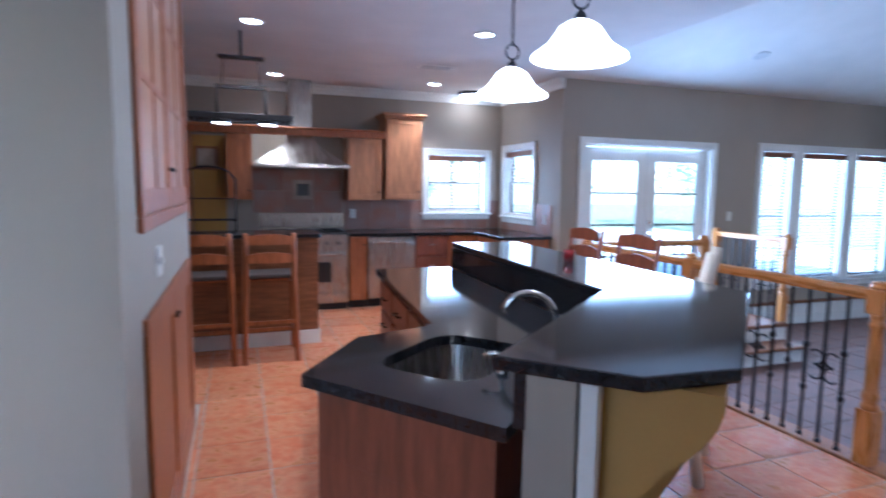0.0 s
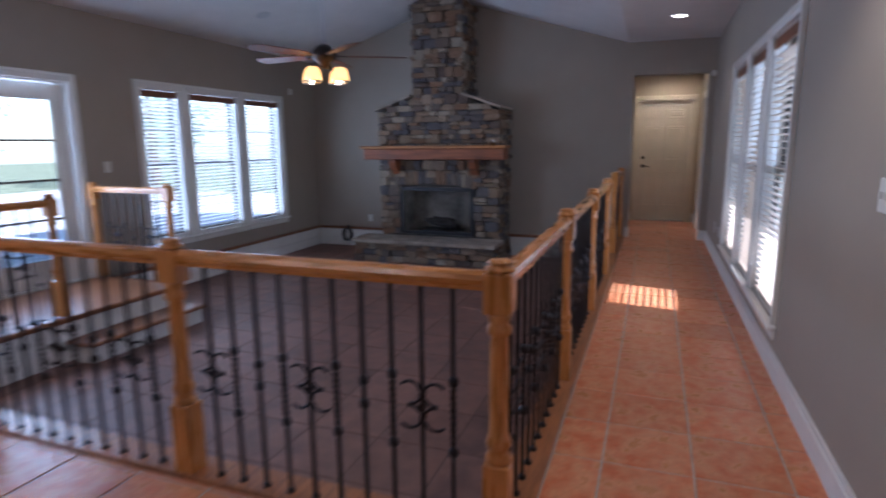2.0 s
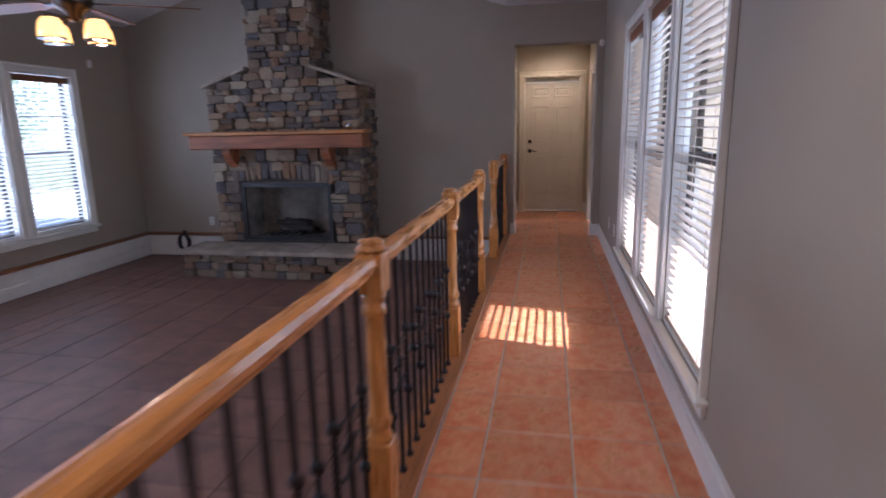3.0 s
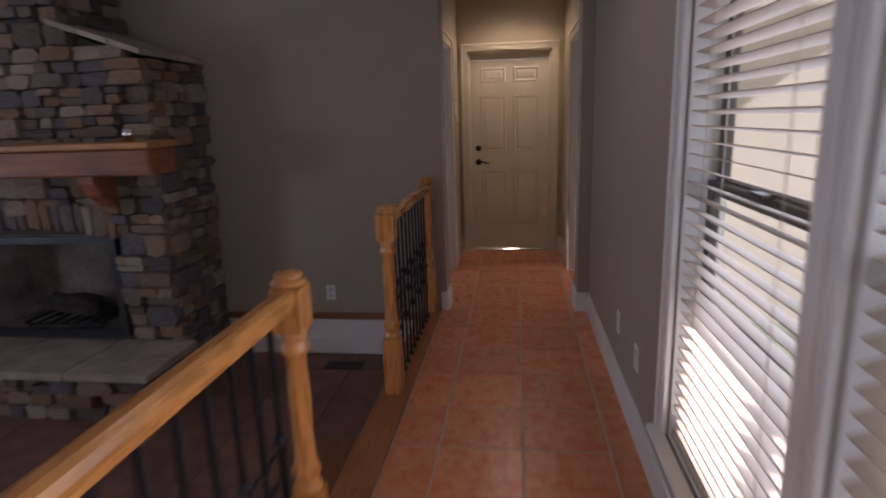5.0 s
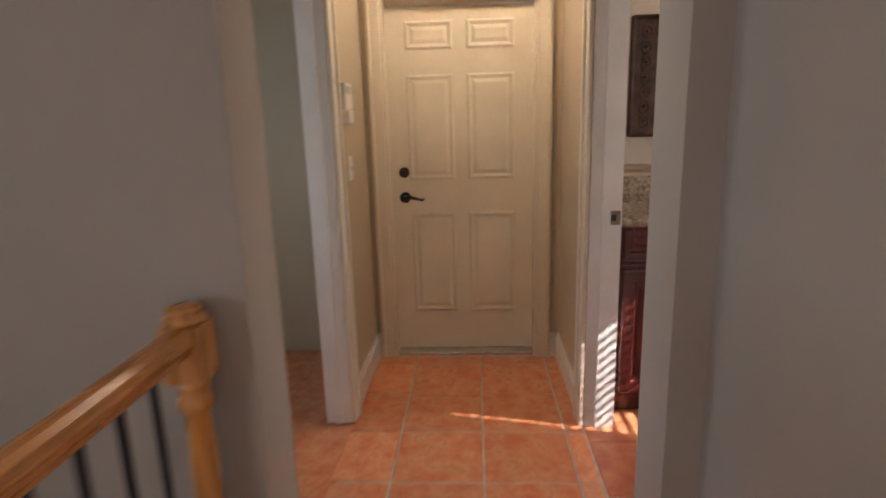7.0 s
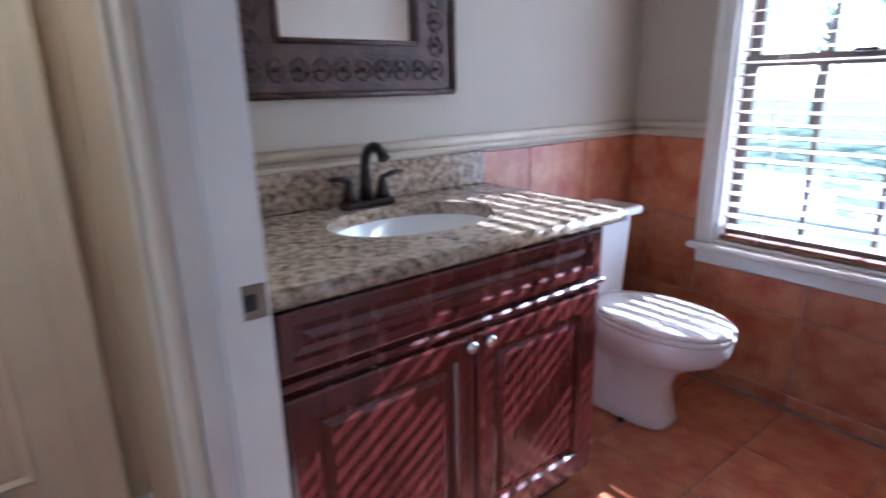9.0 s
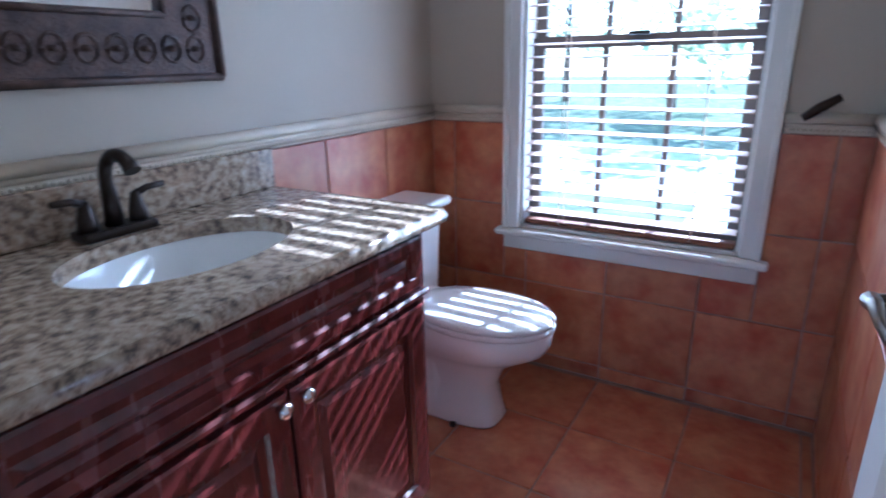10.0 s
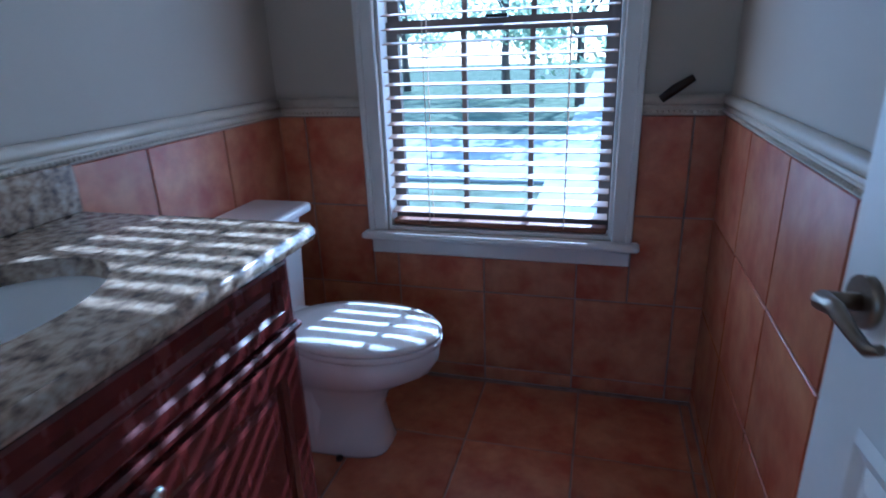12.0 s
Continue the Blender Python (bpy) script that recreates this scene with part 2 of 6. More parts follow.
M_PORCELAIN = material("white_porcelain", (0.80, 0.79, 0.77), 0.08, scale=4, vary=0.02, fine=40, bump=0.0, coat=0.5)
M_CHERRY = material("dark_cherry", (0.085, 0.014, 0.012), 0.25, scale=4, vary=0.35, fine=35, bump=0.03, stretch=(7, 7, 1), coat=0.4)
M_GRANITE = granite("speckled_granite")
M_MIRROR = material("mirror_glass", (0.9, 0.9, 0.9), 0.02, metal=1.0, scale=4, vary=0.01, fine=20, bump=0.0)
M_CARVED = material("carved_bronze_frame", (0.075, 0.042, 0.030), 0.45, metal=0.35, scale=25, vary=0.5, fine=120, bump=0.4)
M_CHAIRRAIL = material("stone_chair_rail", (0.56, 0.485, 0.37), 0.5, scale=10, vary=0.1, fine=90, bump=0.1)
M_PLASTIC = material("white_plastic", (0.72, 0.71, 0.67), 0.35, scale=5, vary=0.03, fine=60, bump=0.0)
M_BLACK = material("black_plastic", (0.015, 0.015, 0.017), 0.4, scale=8, vary=0.3, fine=60, bump=0.02)
M_FABRIC = material("brown_seat", (0.06, 0.045, 0.04), 0.8, scale=8, vary=0.3, fine=200, bump=0.2)
M_REDGLASS = material("red_glass", (0.20, 0.01, 0.012), 0.15, scale=8, vary=0.2, fine=60, bump=0.0)
M_SHADE = glow("frosted_shade", (1.0, 0.93, 0.86), 1.4)
M_AMBER = glow("amber_shade", (1.0, 0.50, 0.13), 0.75)
M_CAN = glow("recessed_lens", (1.0, 0.93, 0.82), 4.0)
M_CONCRETE = material("concrete", (0.50, 0.48, 0.44), 0.9, scale=2, vary=0.2, fine=60, bump=0.2)
M_GRASS = material("lawn", (0.20, 0.215, 0.14), 0.9, scale=3, vary=0.4, fine=90, bump=0.5)
M_LEAF = material("leaves", (0.14, 0.20, 0.11), 0.6, scale=3, vary=0.4, fine=40, bump=0.0, island=0.5)
leaf = M_LEAF.node_tree
through_leaf = leaf.nodes.new("ShaderNodeBsdfTranslucent")
through_leaf.inputs["Color"].default_value = (0.62, 0.70, 0.50, 1)
blend = leaf.nodes.new("ShaderNodeMixShader")
blend.inputs[0].default_value = 0.6
leaf.links.new(leaf.nodes["Principled BSDF"].outputs[0], blend.inputs[1])
leaf.links.new(through_leaf.outputs[0], blend.inputs[2])
leaf.links.new(blend.outputs[0], leaf.nodes["Material Output"].inputs[0])
M_BARK = material("bark", (0.14, 0.10, 0.075), 0.9, scale=5, vary=0.4, fine=40, bump=0.5, stretch=(5, 5, 1))
for m in (M_GRASS, M_CONCRETE, M_LEAF):
    m.node_tree.nodes["Principled BSDF"].inputs["Specular IOR Level"].default_value = 0.0
M_ROOF = material("porch_board", (0.55, 0.54, 0.50), 0.7, scale=4, vary=0.1, fine=60, bump=0.05)

# ---- building blocks ----


def box(bm, x0, y0, z0, x1, y1, z1, bevel=0.0, segs=1):
    made = bmesh.ops.create_cube(bm, size=1.0, matrix=Matrix.LocRotScale(((x0 + x1) / 2, (y0 + y1) / 2, (z0 + z1) / 2), None, (abs(x1 - x0), abs(y1 - y0), abs(z1 - z0))))
    if bevel:
        edges = list({e for v in made["verts"] for e in v.link_edges})
        bmesh.ops.bevel(bm, geom=edges, offset=bevel, segments=segs, profile=0.5, affect="EDGES")
    return bm


def prism(bm, outline, lo, hi, axis="z", bevel=0.0):
    """An outline of 2D points pushed from lo to hi along an axis (outline in the two other axes, in their order)."""
    def spot3(p, h):
        return {"x": (h, p[0], p[1]), "y": (p[0], h, p[1]), "z": (p[0], p[1], h)}[axis]
    a = [bm.verts.new(spot3(p, lo)) for p in outline]
    b = [bm.verts.new(spot3(p, hi)) for p in outline]
    n = len(outline)
    faces = [bm.faces.new(a), bm.faces.new(b)]
    faces += [bm.faces.new((a[k], a[(k + 1) % n], b[(k + 1) % n], b[k])) for k in range(n)]
    bmesh.ops.recalc_face_normals(bm, faces=faces)
    if bevel:
        edges = [e for f in faces[:2] for e in f.edges]
        bmesh.ops.bevel(bm, geom=edges, offset=bevel, segments=2, profile=0.5, affect="EDGES")
    return bm


def lathe(bm, profile, at=(0, 0, 0), steps=20, sx=1.0, sy=1.0):
    """Profile of (radius, z) turned about z."""
    rings = [[bm.verts.new((at[0] + sx * r * math.cos(2 * math.pi * k / steps), at[1] + sy * r * math.sin(2 * math.pi * k / steps), at[2] + z)) for k in range(steps)] for r, z in profile]
    for a, b in zip(rings, rings[1:]):
        for k in range(steps):
            f = bm.faces.new((a[k], a[(k + 1) % steps], b[(k + 1) % steps], b[k]))
            f.smooth = True
    if profile[0][0] > 1e-4:
        bm.faces.new(rings[0][::-1])
    if profile[-1][0] > 1e-4:
        bm.faces.new(rings[-1])
    return bm


def tube(bm, points, radius, steps=8, close=True):
    """A round bar along points; radius may be one number or one per point."""
    pts = [Vector(p) for p in points]
    rings = []
    for k, p in enumerate(pts):
        way = (pts[min(k + 1, len(pts) - 1)] - pts[max(k - 1, 0)]).normalized()
        side = way.cross(Vector((0, 0, 1)) if abs(way.z) < 0.95 else Vector((1, 0, 0))).normalized()
        up = side.cross(way)
        r = radius[k] if isinstance(radius, (list, tuple)) else radius
        rings.append([bm.verts.new(p + r * (math.cos(2 * math.pi * j / steps) * side + math.sin(2 * math.pi * j / steps) * up)) for j in range(steps)])
    for a, b in zip(rings, rings[1:]):
        for j in range(steps):
            f = bm.faces.new((a[j], a[(j + 1) % steps], b[(j + 1) % steps], b[j]))
            f.smooth = True
    if close:
        bm.faces.new(rings[0][::-1])
        bm.faces.new(rings[-1])
    return bm


def arc(centre, radius, a0, a1, plane="xz", steps=10):
    out = []
    for k in range(steps + 1):
        a = radians(a0 + (a1 - a0) * k / steps)
        u, v = radius * math.cos(a), radius * math.sin(a)
        d = {"xz": (u, 0, v), "yz": (0, u, v), "xy": (u, v, 0)}[plane]
        out.append(tuple(centre[i] + d[i] for i in range(3)))
    return out


def data_of(name, bm, mat):
    bmesh.ops.recalc_face_normals(bm, faces=bm.faces)
    me = bpy.data.meshes.new(name)
    bm.to_mesh(me)
    bm.free()
    me.materials.append(mat)
    return me


def part(name, bm, mat, parent, label="", at=None, turn=0.0):
    ob = new(name, data_of(name, bm, mat) if isinstance(bm, bmesh.types.BMesh) else bm)
    ob.parent = parent
    if at is not None:
        ob.location = at
        ob.rotation_euler = (0, 0, radians(turn))
    return tagged(ob, label)


def thing(name, label, category, group="", at=(0, 0, 0), turn=0.0):
    ob = new(name)
    ob.empty_display_size = 0.1
    ob.location = at
    ob.rotation_euler = (0, 0, radians(turn))
    return tagged(ob, label, category, group)


def structure(name, bm, mat, label):
    ob = new(name, data_of(name, bm, mat))
    return tagged(ob, label, name.split("_")[0], kind="structure")


def B():
    return bmesh.new()


def wall(name, along, lo, hi, a0, a1, z0, z1, openings, mat, label):
    """A wall along x or y, lo to hi thick, with openings (a0, a1, z0, z1) right through it."""
    bm = B()
    cuts = sorted({a0, a1, *[o[0] for o in openings], *[o[1] for o in openings]})
    for p, q in zip(cuts, cuts[1:]):
        spans, z = [], z0
        for o in sorted((o for o in openings if o[0] < (p + q) / 2 < o[1]), key=lambda o: o[2]):
            if o[2] > z:
                spans.append((z, o[2]))
            z = o[3]
        if z < z1:
            spans.append((z, z1))
        for s, e in spans:
            if along == "x":
                box(bm, p, lo, s, q, hi, e)
            else:
                box(bm, lo, p, s, hi, q, e)
    return structure(name, bm, mat, label)

# ---- the setting ----
NY, SY, EX, CEIL = 5.72, -0.53, 10.24, 2.72
RIDGE_Y, RIDGE_Z = 3.17, 3.50
FR = (3.92, 5.79)          # french door opening
NWIN = [(6.66, 7.22), (7.40, 8.26), (8.44, 9.22)]
HWIN = [(5.32, 6.18), (6.29, 7.09), (7.20, 8.05)]

# the first opening is for the unseen, added window behind the start
wall("wall_south", "x", SY - 0.14, SY, -3.2, EX, -0.5, CEIL + 0.1, [(-2.2, -0.8, 0.6, 2.06)] + [(a, b, 0.30, 2.06) for a, b in HWIN], M_WALL, "greige painted wall along the hall, three windows")
wall("wall_north", "x", NY, NY + 0.14, 3.62, EX, -0.5, CEIL + 0.1, [(FR[0], FR[1], 0.0, 2.0)] + [(a, b, 0.24, 2.02) for a, b in NWIN], M_WALL, "greige painted wall with french doors and windows")
wall("wall_kitchen_side", "y", 3.62, 3.76, NY + 0.14, 7.49, -0.12, CEIL + 0.1, [(6.38, 7.18, 1.10, 1.98)], M_WALL, "greige kitchen wall with a small window")
wall("wall_kitchen_north", "x", 7.35, 7.49, -3.2, 3.62, -0.12, CEIL + 0.1, [(2.54, 3.38, 1.13, 1.92)], M_WALL, "pale greige kitchen wall behind the range")
wall("wall_west", "y", -3.34, -3.2, SY - 0.14, 7.49, -0.12, CEIL + 0.1, [], M_WALL, "greige wall closing the kitchen")
wall("wall_kitchen_partition", "x", 1.66, 1.80, -3.2, -0.17, -0.12, CEIL, [], M_WALL, "greige end of a short partition wall")
wall("wall_pantry", "y", -0.31, -0.17, 1.80, 3.86, -0.12, CEIL, [(2.02, 3.62, 0.06, 0.98), (2.0, 3.64, 1.36, 2.66)], M_WALL, "greige wall with built-in pantry doors")
OPN, OPS, DEEP = 0.515, -0.445, 0.21   # the passage opening and the depth of its return
wall("wall_east", "y", EX, EX + DEEP, SY, NY, -0.5, CEIL + 0.1, [(OPS, OPN, -0.2, 2.28)], M_WALL, "greige fireplace wall with a passage opening")
bm = B()
prism(bm, [(0.6, CEIL + 0.1), (RIDGE_Y, RIDGE_Z + 0.1), (NY, CEIL + 0.1)], EX, EX + 0.14, "x")
structure("wall_east_gable", bm, M_WALL, "greige gable above the fireplace")
bm = B()
prism(bm, [(0.6, CEIL + 0.1), (RIDGE_Y, RIDGE_Z + 0.1), (NY, CEIL + 0.1)], 3.30, 3.40, "x")
structure("wall_west_gable", bm, M_CEIL, "white gable over the kitchen ceiling")

bm = B()
box(bm, -3.2, SY, CEIL, 3.40, 7.35, CEIL + 0.1)
box(bm, 3.40, NY, CEIL, 3.62, 7.35, CEIL + 0.1)
structure("ceiling_kitchen", bm, M_CEIL, "flat white kitchen ceiling")
bm = B()
box(bm, 3.40, SY, CEIL, EX, 0.6, CEIL + 0.1)
structure("ceiling_hall", bm, M_CEIL, "flat white hall ceiling")
bm = B()
prism(bm, [(0.6, CEIL), (RIDGE_Y, RIDGE_Z), (RIDGE_Y, RIDGE_Z + 0.1), (0.6, CEIL + 0.1)], 3.40, EX, "x")
prism(bm, [(NY, CEIL), (RIDGE_Y, RIDGE_Z), (RIDGE_Y, RIDGE_Z + 0.1), (NY, CEIL + 0.1)], 3.40, EX, "x")
structure("ceiling_vault", bm, M_CEIL, "vaulted white ceiling of the sunken room")

# passage behind the fireplace wall, and the bath beside it
PX0, PX1, PN, PS = EX + DEEP, 12.2, 0.585, -0.49
PB = -0.625            # bath side of the passage wall
wall("wall_passage_north", "x", PN, PN + 0.12, PX0, PX1, -0.12, 2.6, [(10.56, 11.45, -0.2, 2.04)], M_TAN, "tan passage wall with a doorway")
wall("wall_passage_south", "x", PB, PS, PX0, PX1, -0.12, 2.6, [(10.49, 11.42, -0.2, 2.04)], M_TAN, "tan passage wall with the bath doorway")
wall("wall_passage_end", "y", PX1, PX1 + 0.14, PB, PN + 0.12, -0.12, 2.6, [(-0.36, 0.475, -0.2, 2.06)], M_TAN, "tan wall round the end door")
bm = B()
box(bm, PX0, PB, 2.55, PX1 + 0.14, PN + 0.12, 2.65)
structure("ceiling_passage", bm, M_CEIL, "white passage ceiling")
bm = B()
box(bm, 10.46, PN + 0.12, 0, 10.52, 1.75, 2.6)
box(bm, 12.3, PN + 0.12, 0, 12.4, 1.75, 2.6)
structure("wall_side_room", bm, M_TAN, "tan walls of the room beyond the doorway")
wall("wall_side_room_north", "x", 1.75, 1.89, 10.46, 12.4, -0.12, 2.6, [(10.75, 11.65, 0.8, 1.95)], M_TAN, "tan side room wall with an opening for an added window")
bm = B()
box(bm, 10.3, PN + 0.12, 2.55, 12.4, 1.85, 2.65)
structure("ceiling_side_room", bm, M_CEIL, "white ceiling of the side room")
BX0, BX1, BS = 10.49, 12.084, -2.665
wall("wall_bath_east", "y", BX1, BX1 + 0.12, BS, PB, -0.12, 2.55, [], M_BATHWALL, "cream bath wall behind the vanity")
wall("wall_bath_south", "x", BS - 0.14, BS, BX0, BX1, -0.12, 2.55, [(10.82, 11.66, 0.625, 2.10)], M_BATHWALL, "cream bath wall with a window")
wall("wall_bath_west", "y", BX0 - 0.12, BX0, BS, PB, -0.12, 2.55, [], M_BATHWALL, "cream bath wall")
bm = B()
box(bm, BX0 - 0.12, BS - 0.14, 2.55, BX1 + 0.12, PB, 2.65)
structure("ceiling_bath", bm, M_CEIL, "white bath ceiling")

# floors: a bed of grout, with the tiles laid on it further down
def bed(name, x0, y0, x1, y1, z, label, mat=M_GROUT):
    bm = B()
    box(bm, x0, y0, z - 0.15, x1, y1, z - 0.0035)
    return structure(name, bm, mat, label)


floor_hall = bed("floor_hall", 3.24, SY, PX1 + 0.3, 0.555, 0.0, "terracotta tiled hall floor with pale joints")
floor_dining = bed("floor_dining", -0.17, SY, 3.24, 4.0, 0.0, "terracotta tiled floor beside the bar")
floor_kitchen = bed("floor_kitchen", -3.2, 4.0, 3.25, 7.35, 0.0, "terracotta tiled kitchen floor")
floor_bath = bed("floor_bath", BX0, BS, BX1, PS, -0.001, "terracotta tiled bath floor", M_BATHGROUT)
floor_sunken = bed("floor_sunken_room", 3.28, 0.70, EX, NY, -0.36, "dark brown tiled sunken floor", M_SUNKGROUT)
bm = B()
box(bm, -3.2, SY, -0.15, -0.17, 4.0, -0.002)
structure("floor_west", bm, M_TILE, "terracotta floor behind the partition")
bm = B()
box(bm, 10.46, 0.5555, -0.15, 12.4, 1.85, -0.007)
structure("floor_side_room", bm, M_TILE, "terracotta floor of the side room")
bm = B()
box(bm, 3.28, 4.62, -0.15, 5.92, NY, -0.001)
structure("floor_landing", bm, M_STEPWOOD, "polished brown wood landing by the french doors")

# sunken room: white skirting wall under a wood cap
bm = B()
box(bm, 5.92, NY - 0.03, -0.36, EX - 0.03, NY, -0.07)
box(bm, 5.92, NY - 0.045, -0.36, EX - 0.045, NY - 0.03, -0.22, 0.006)
box(bm, EX - 0.03, 4.44, -0.36, EX, NY - 0.03, -0.07)
box(bm, EX - 0.045, 4.44, -0.36, EX - 0.03, NY - 0.045, -0.22, 0.006)
box(bm, EX - 0.03, 0.70, -0.36, EX, 2.27, -0.07)
box(bm, EX - 0.045, 0.70, -0.36, EX - 0.03, 2.27, -0.22, 0.006)
box(bm, 3.28, 0.67, -0.36, EX - 0.03, 0.70, -0.04)
box(bm, 3.38, 0.70, -0.36, 3.41, 4.62, -0.04)
box(bm, 3.41, 4.60, -0.36, 5.92, 4.62, -0.04)
box(bm, 5.90, 4.62, -0.36, 5.92, NY - 0.03, -0.04)
structure("trim_sunken_wall", bm, M_WHITE, "white panelled skirting below floor level")
bm = B()
box(bm, 5.94, NY - 0.06, -0.07, EX - 0.06, NY, -0.03, 0.006)
box(bm, EX - 0.06, 4.44, -0.07, EX, NY, -0.03, 0.006)
box(bm, EX - 0.06, 0.70, -0.07, EX, 2.27, -0.03, 0.006)
structure("trim_cap", bm, M_STEPWOOD, "brown wood cap above the white skirting")
bm = B()
box(bm, 3.30, 0.555, -0.15, EX, 0.715, 0.012, 0.006)
box(bm, 3.25, 0.5551, -0.15, 3.41, 4.66, 0.0115, 0.006)
structure("trim_floor_edge", bm, M_OAKEDGE, "honey oak border board along the railing")
bm = B()
box(bm, 3.44, 4.585, -0.04, 5.94, 4.64, 0.006, 0.012)
box(bm, 5.89, 4.60, -0.04, 5.945, NY, 0.005, 0.012)
structure("trim_landing_edge", bm, M_STEPWOOD, "dark wood nosing of the landing")
steps = thing("landing_steps", "two brown wood steps with white risers at the landing", "steps", at=(5.3, 4.45, -0.36))
part("riser", box(B(), -0.60, -0.10, 0, 0.58, 0.15, 0.145), M_WHITE, steps, "white riser")
part("tread", box(B(), -0.64, -0.15, 0.145, 0.60, 0.152, 0.182, 0.012), M_STEPWOOD, steps)
steps = thing("hall_steps", "brown wood steps from the hall into the sunken room", "steps", at=(8.23, 0.84, -0.36))
part("riser", box(B(), -0.50, -0.14, 0, 0.50, 0.14, 0.145), M_STEPWOOD, steps)
part("tread", box(B(), -0.50, -0.14, 0.145, 0.50, 0.18, 0.182, 0.012), M_STEPWOOD, steps)


def skirting(name, runs, label, mat=M_WHITE, h=0.14, d=0.016):
    """runs: (x0, y0, x1, y1, side) with side the way the board faces."""
    bm = B()
    for x0, y0, x1, y1, sx, sy in runs:
        box(bm, min(x0, x1 + sx * d), min(y0, y1 + sy * d), 0, max(x0, x1 + sx * d), max(y0, y1 + sy * d), h * 0.78)
        box(bm, min(x0, x1 + sx * d * 0.6), min(y0, y1 + sy * d * 0.6), h * 0.78, max(x0, x1 + sx * d * 0.6), max(y0, y1 + sy * d * 0.6), h)
    return structure(name, bm, mat, label)


skirting("baseboard_hall", [(-3.2, SY, EX, SY, 0, 1)], "tall white baseboard along the hall")
skirting("baseboard_opening", [(EX, SY + 0.016, EX, OPS, -1, 0), (EX - 0.016, OPS, PX0, OPS, 0, 1), (EX, OPN, EX, 0.555, -1, 0), (EX - 0.016, OPN, PX0, OPN, 0, -1)], "white baseboard wrapping the passage opening")
skirting("baseboard_passage", [(11.482, PS, PX1, PS, 0, 1), (11.512, PN, PX1, PN, 0, -1), (PX1, PS + 0.016, PX1, -0.434, -1, 0), (PX1, 0.549, PX1, PN - 0.016, -1, 0)], "white baseboard of the passage", h=0.15)
skirting("baseboard_pantry", [(-0.17, 1.66, -0.17, 3.86, 1, 0), (-3.2, 1.66, -0.17, 1.66, 0, -1)], "white baseboard under the pantry doors", h=0.05)

bm = B()
for z, d in ((CEIL - 0.11, 0.025), (CEIL - 0.07, 0.05), (CEIL - 0.035, 0.085)):
    box(bm, -3.2, 7.35 - d, z, 3.62, 7.35, z + 0.0345 if z > 2.64 else z + 0.0395)
    box(bm, 3.62 - d, NY - 0.02, z, 3.62, 7.35 - d, z + 0.0345 if z > 2.64 else z + 0.0395)
structure("trim_crown", bm, M_WHITE, "white crown moulding round the kitchen")


# ---- openings ----
def casing(bm, along, face, out, a0, a1, z0, z1, w=0.085, d=0.022, sill=False):
    """A flat frame round an opening on the wall plane face, standing out by d to the side out (+1 or -1)."""
    lo, hi = sorted((face, face + out * d))
    lo2, hi2 = sorted((face, face + out * (d + 0.012)))

    def put(p, q, s, e, l, h, bev=0.004):
        if along == "x":
            box(bm, p, l, s, q, h, e, bev)
        else:
            box(bm, l, p, s, h, q, e, bev)
    put(a0 - w, a0, z0, z1, lo, hi)
    put(a1, a1 + w, z0, z1, lo, hi)
    put(a0 - w, a1 + w, z1, z1 + w, lo, hi)
    put(a0 - w - 0.004, a0 - w + 0.018, z0, z1 + w - 0.02, lo2, hi2)
    put(a1 + w - 0.018, a1 + w + 0.004, z0, z1 + w - 0.02, lo2, hi2)
    put(a0 - w - 0.004, a1 + w + 0.004, z1 + w - 0.018, z1 + w + 0.004, lo2, hi2)
    if sill:
        ls, hs = sorted((face, face + out * 0.055))
        put(a0 - w - 0.03, a1 + w + 0.03, z0 - 0.028, z0, ls, hs, 0.008)
        put(a0 - w, a1 + w, z0 - 0.09, z0 - 0.028, lo, hi)
    return bm


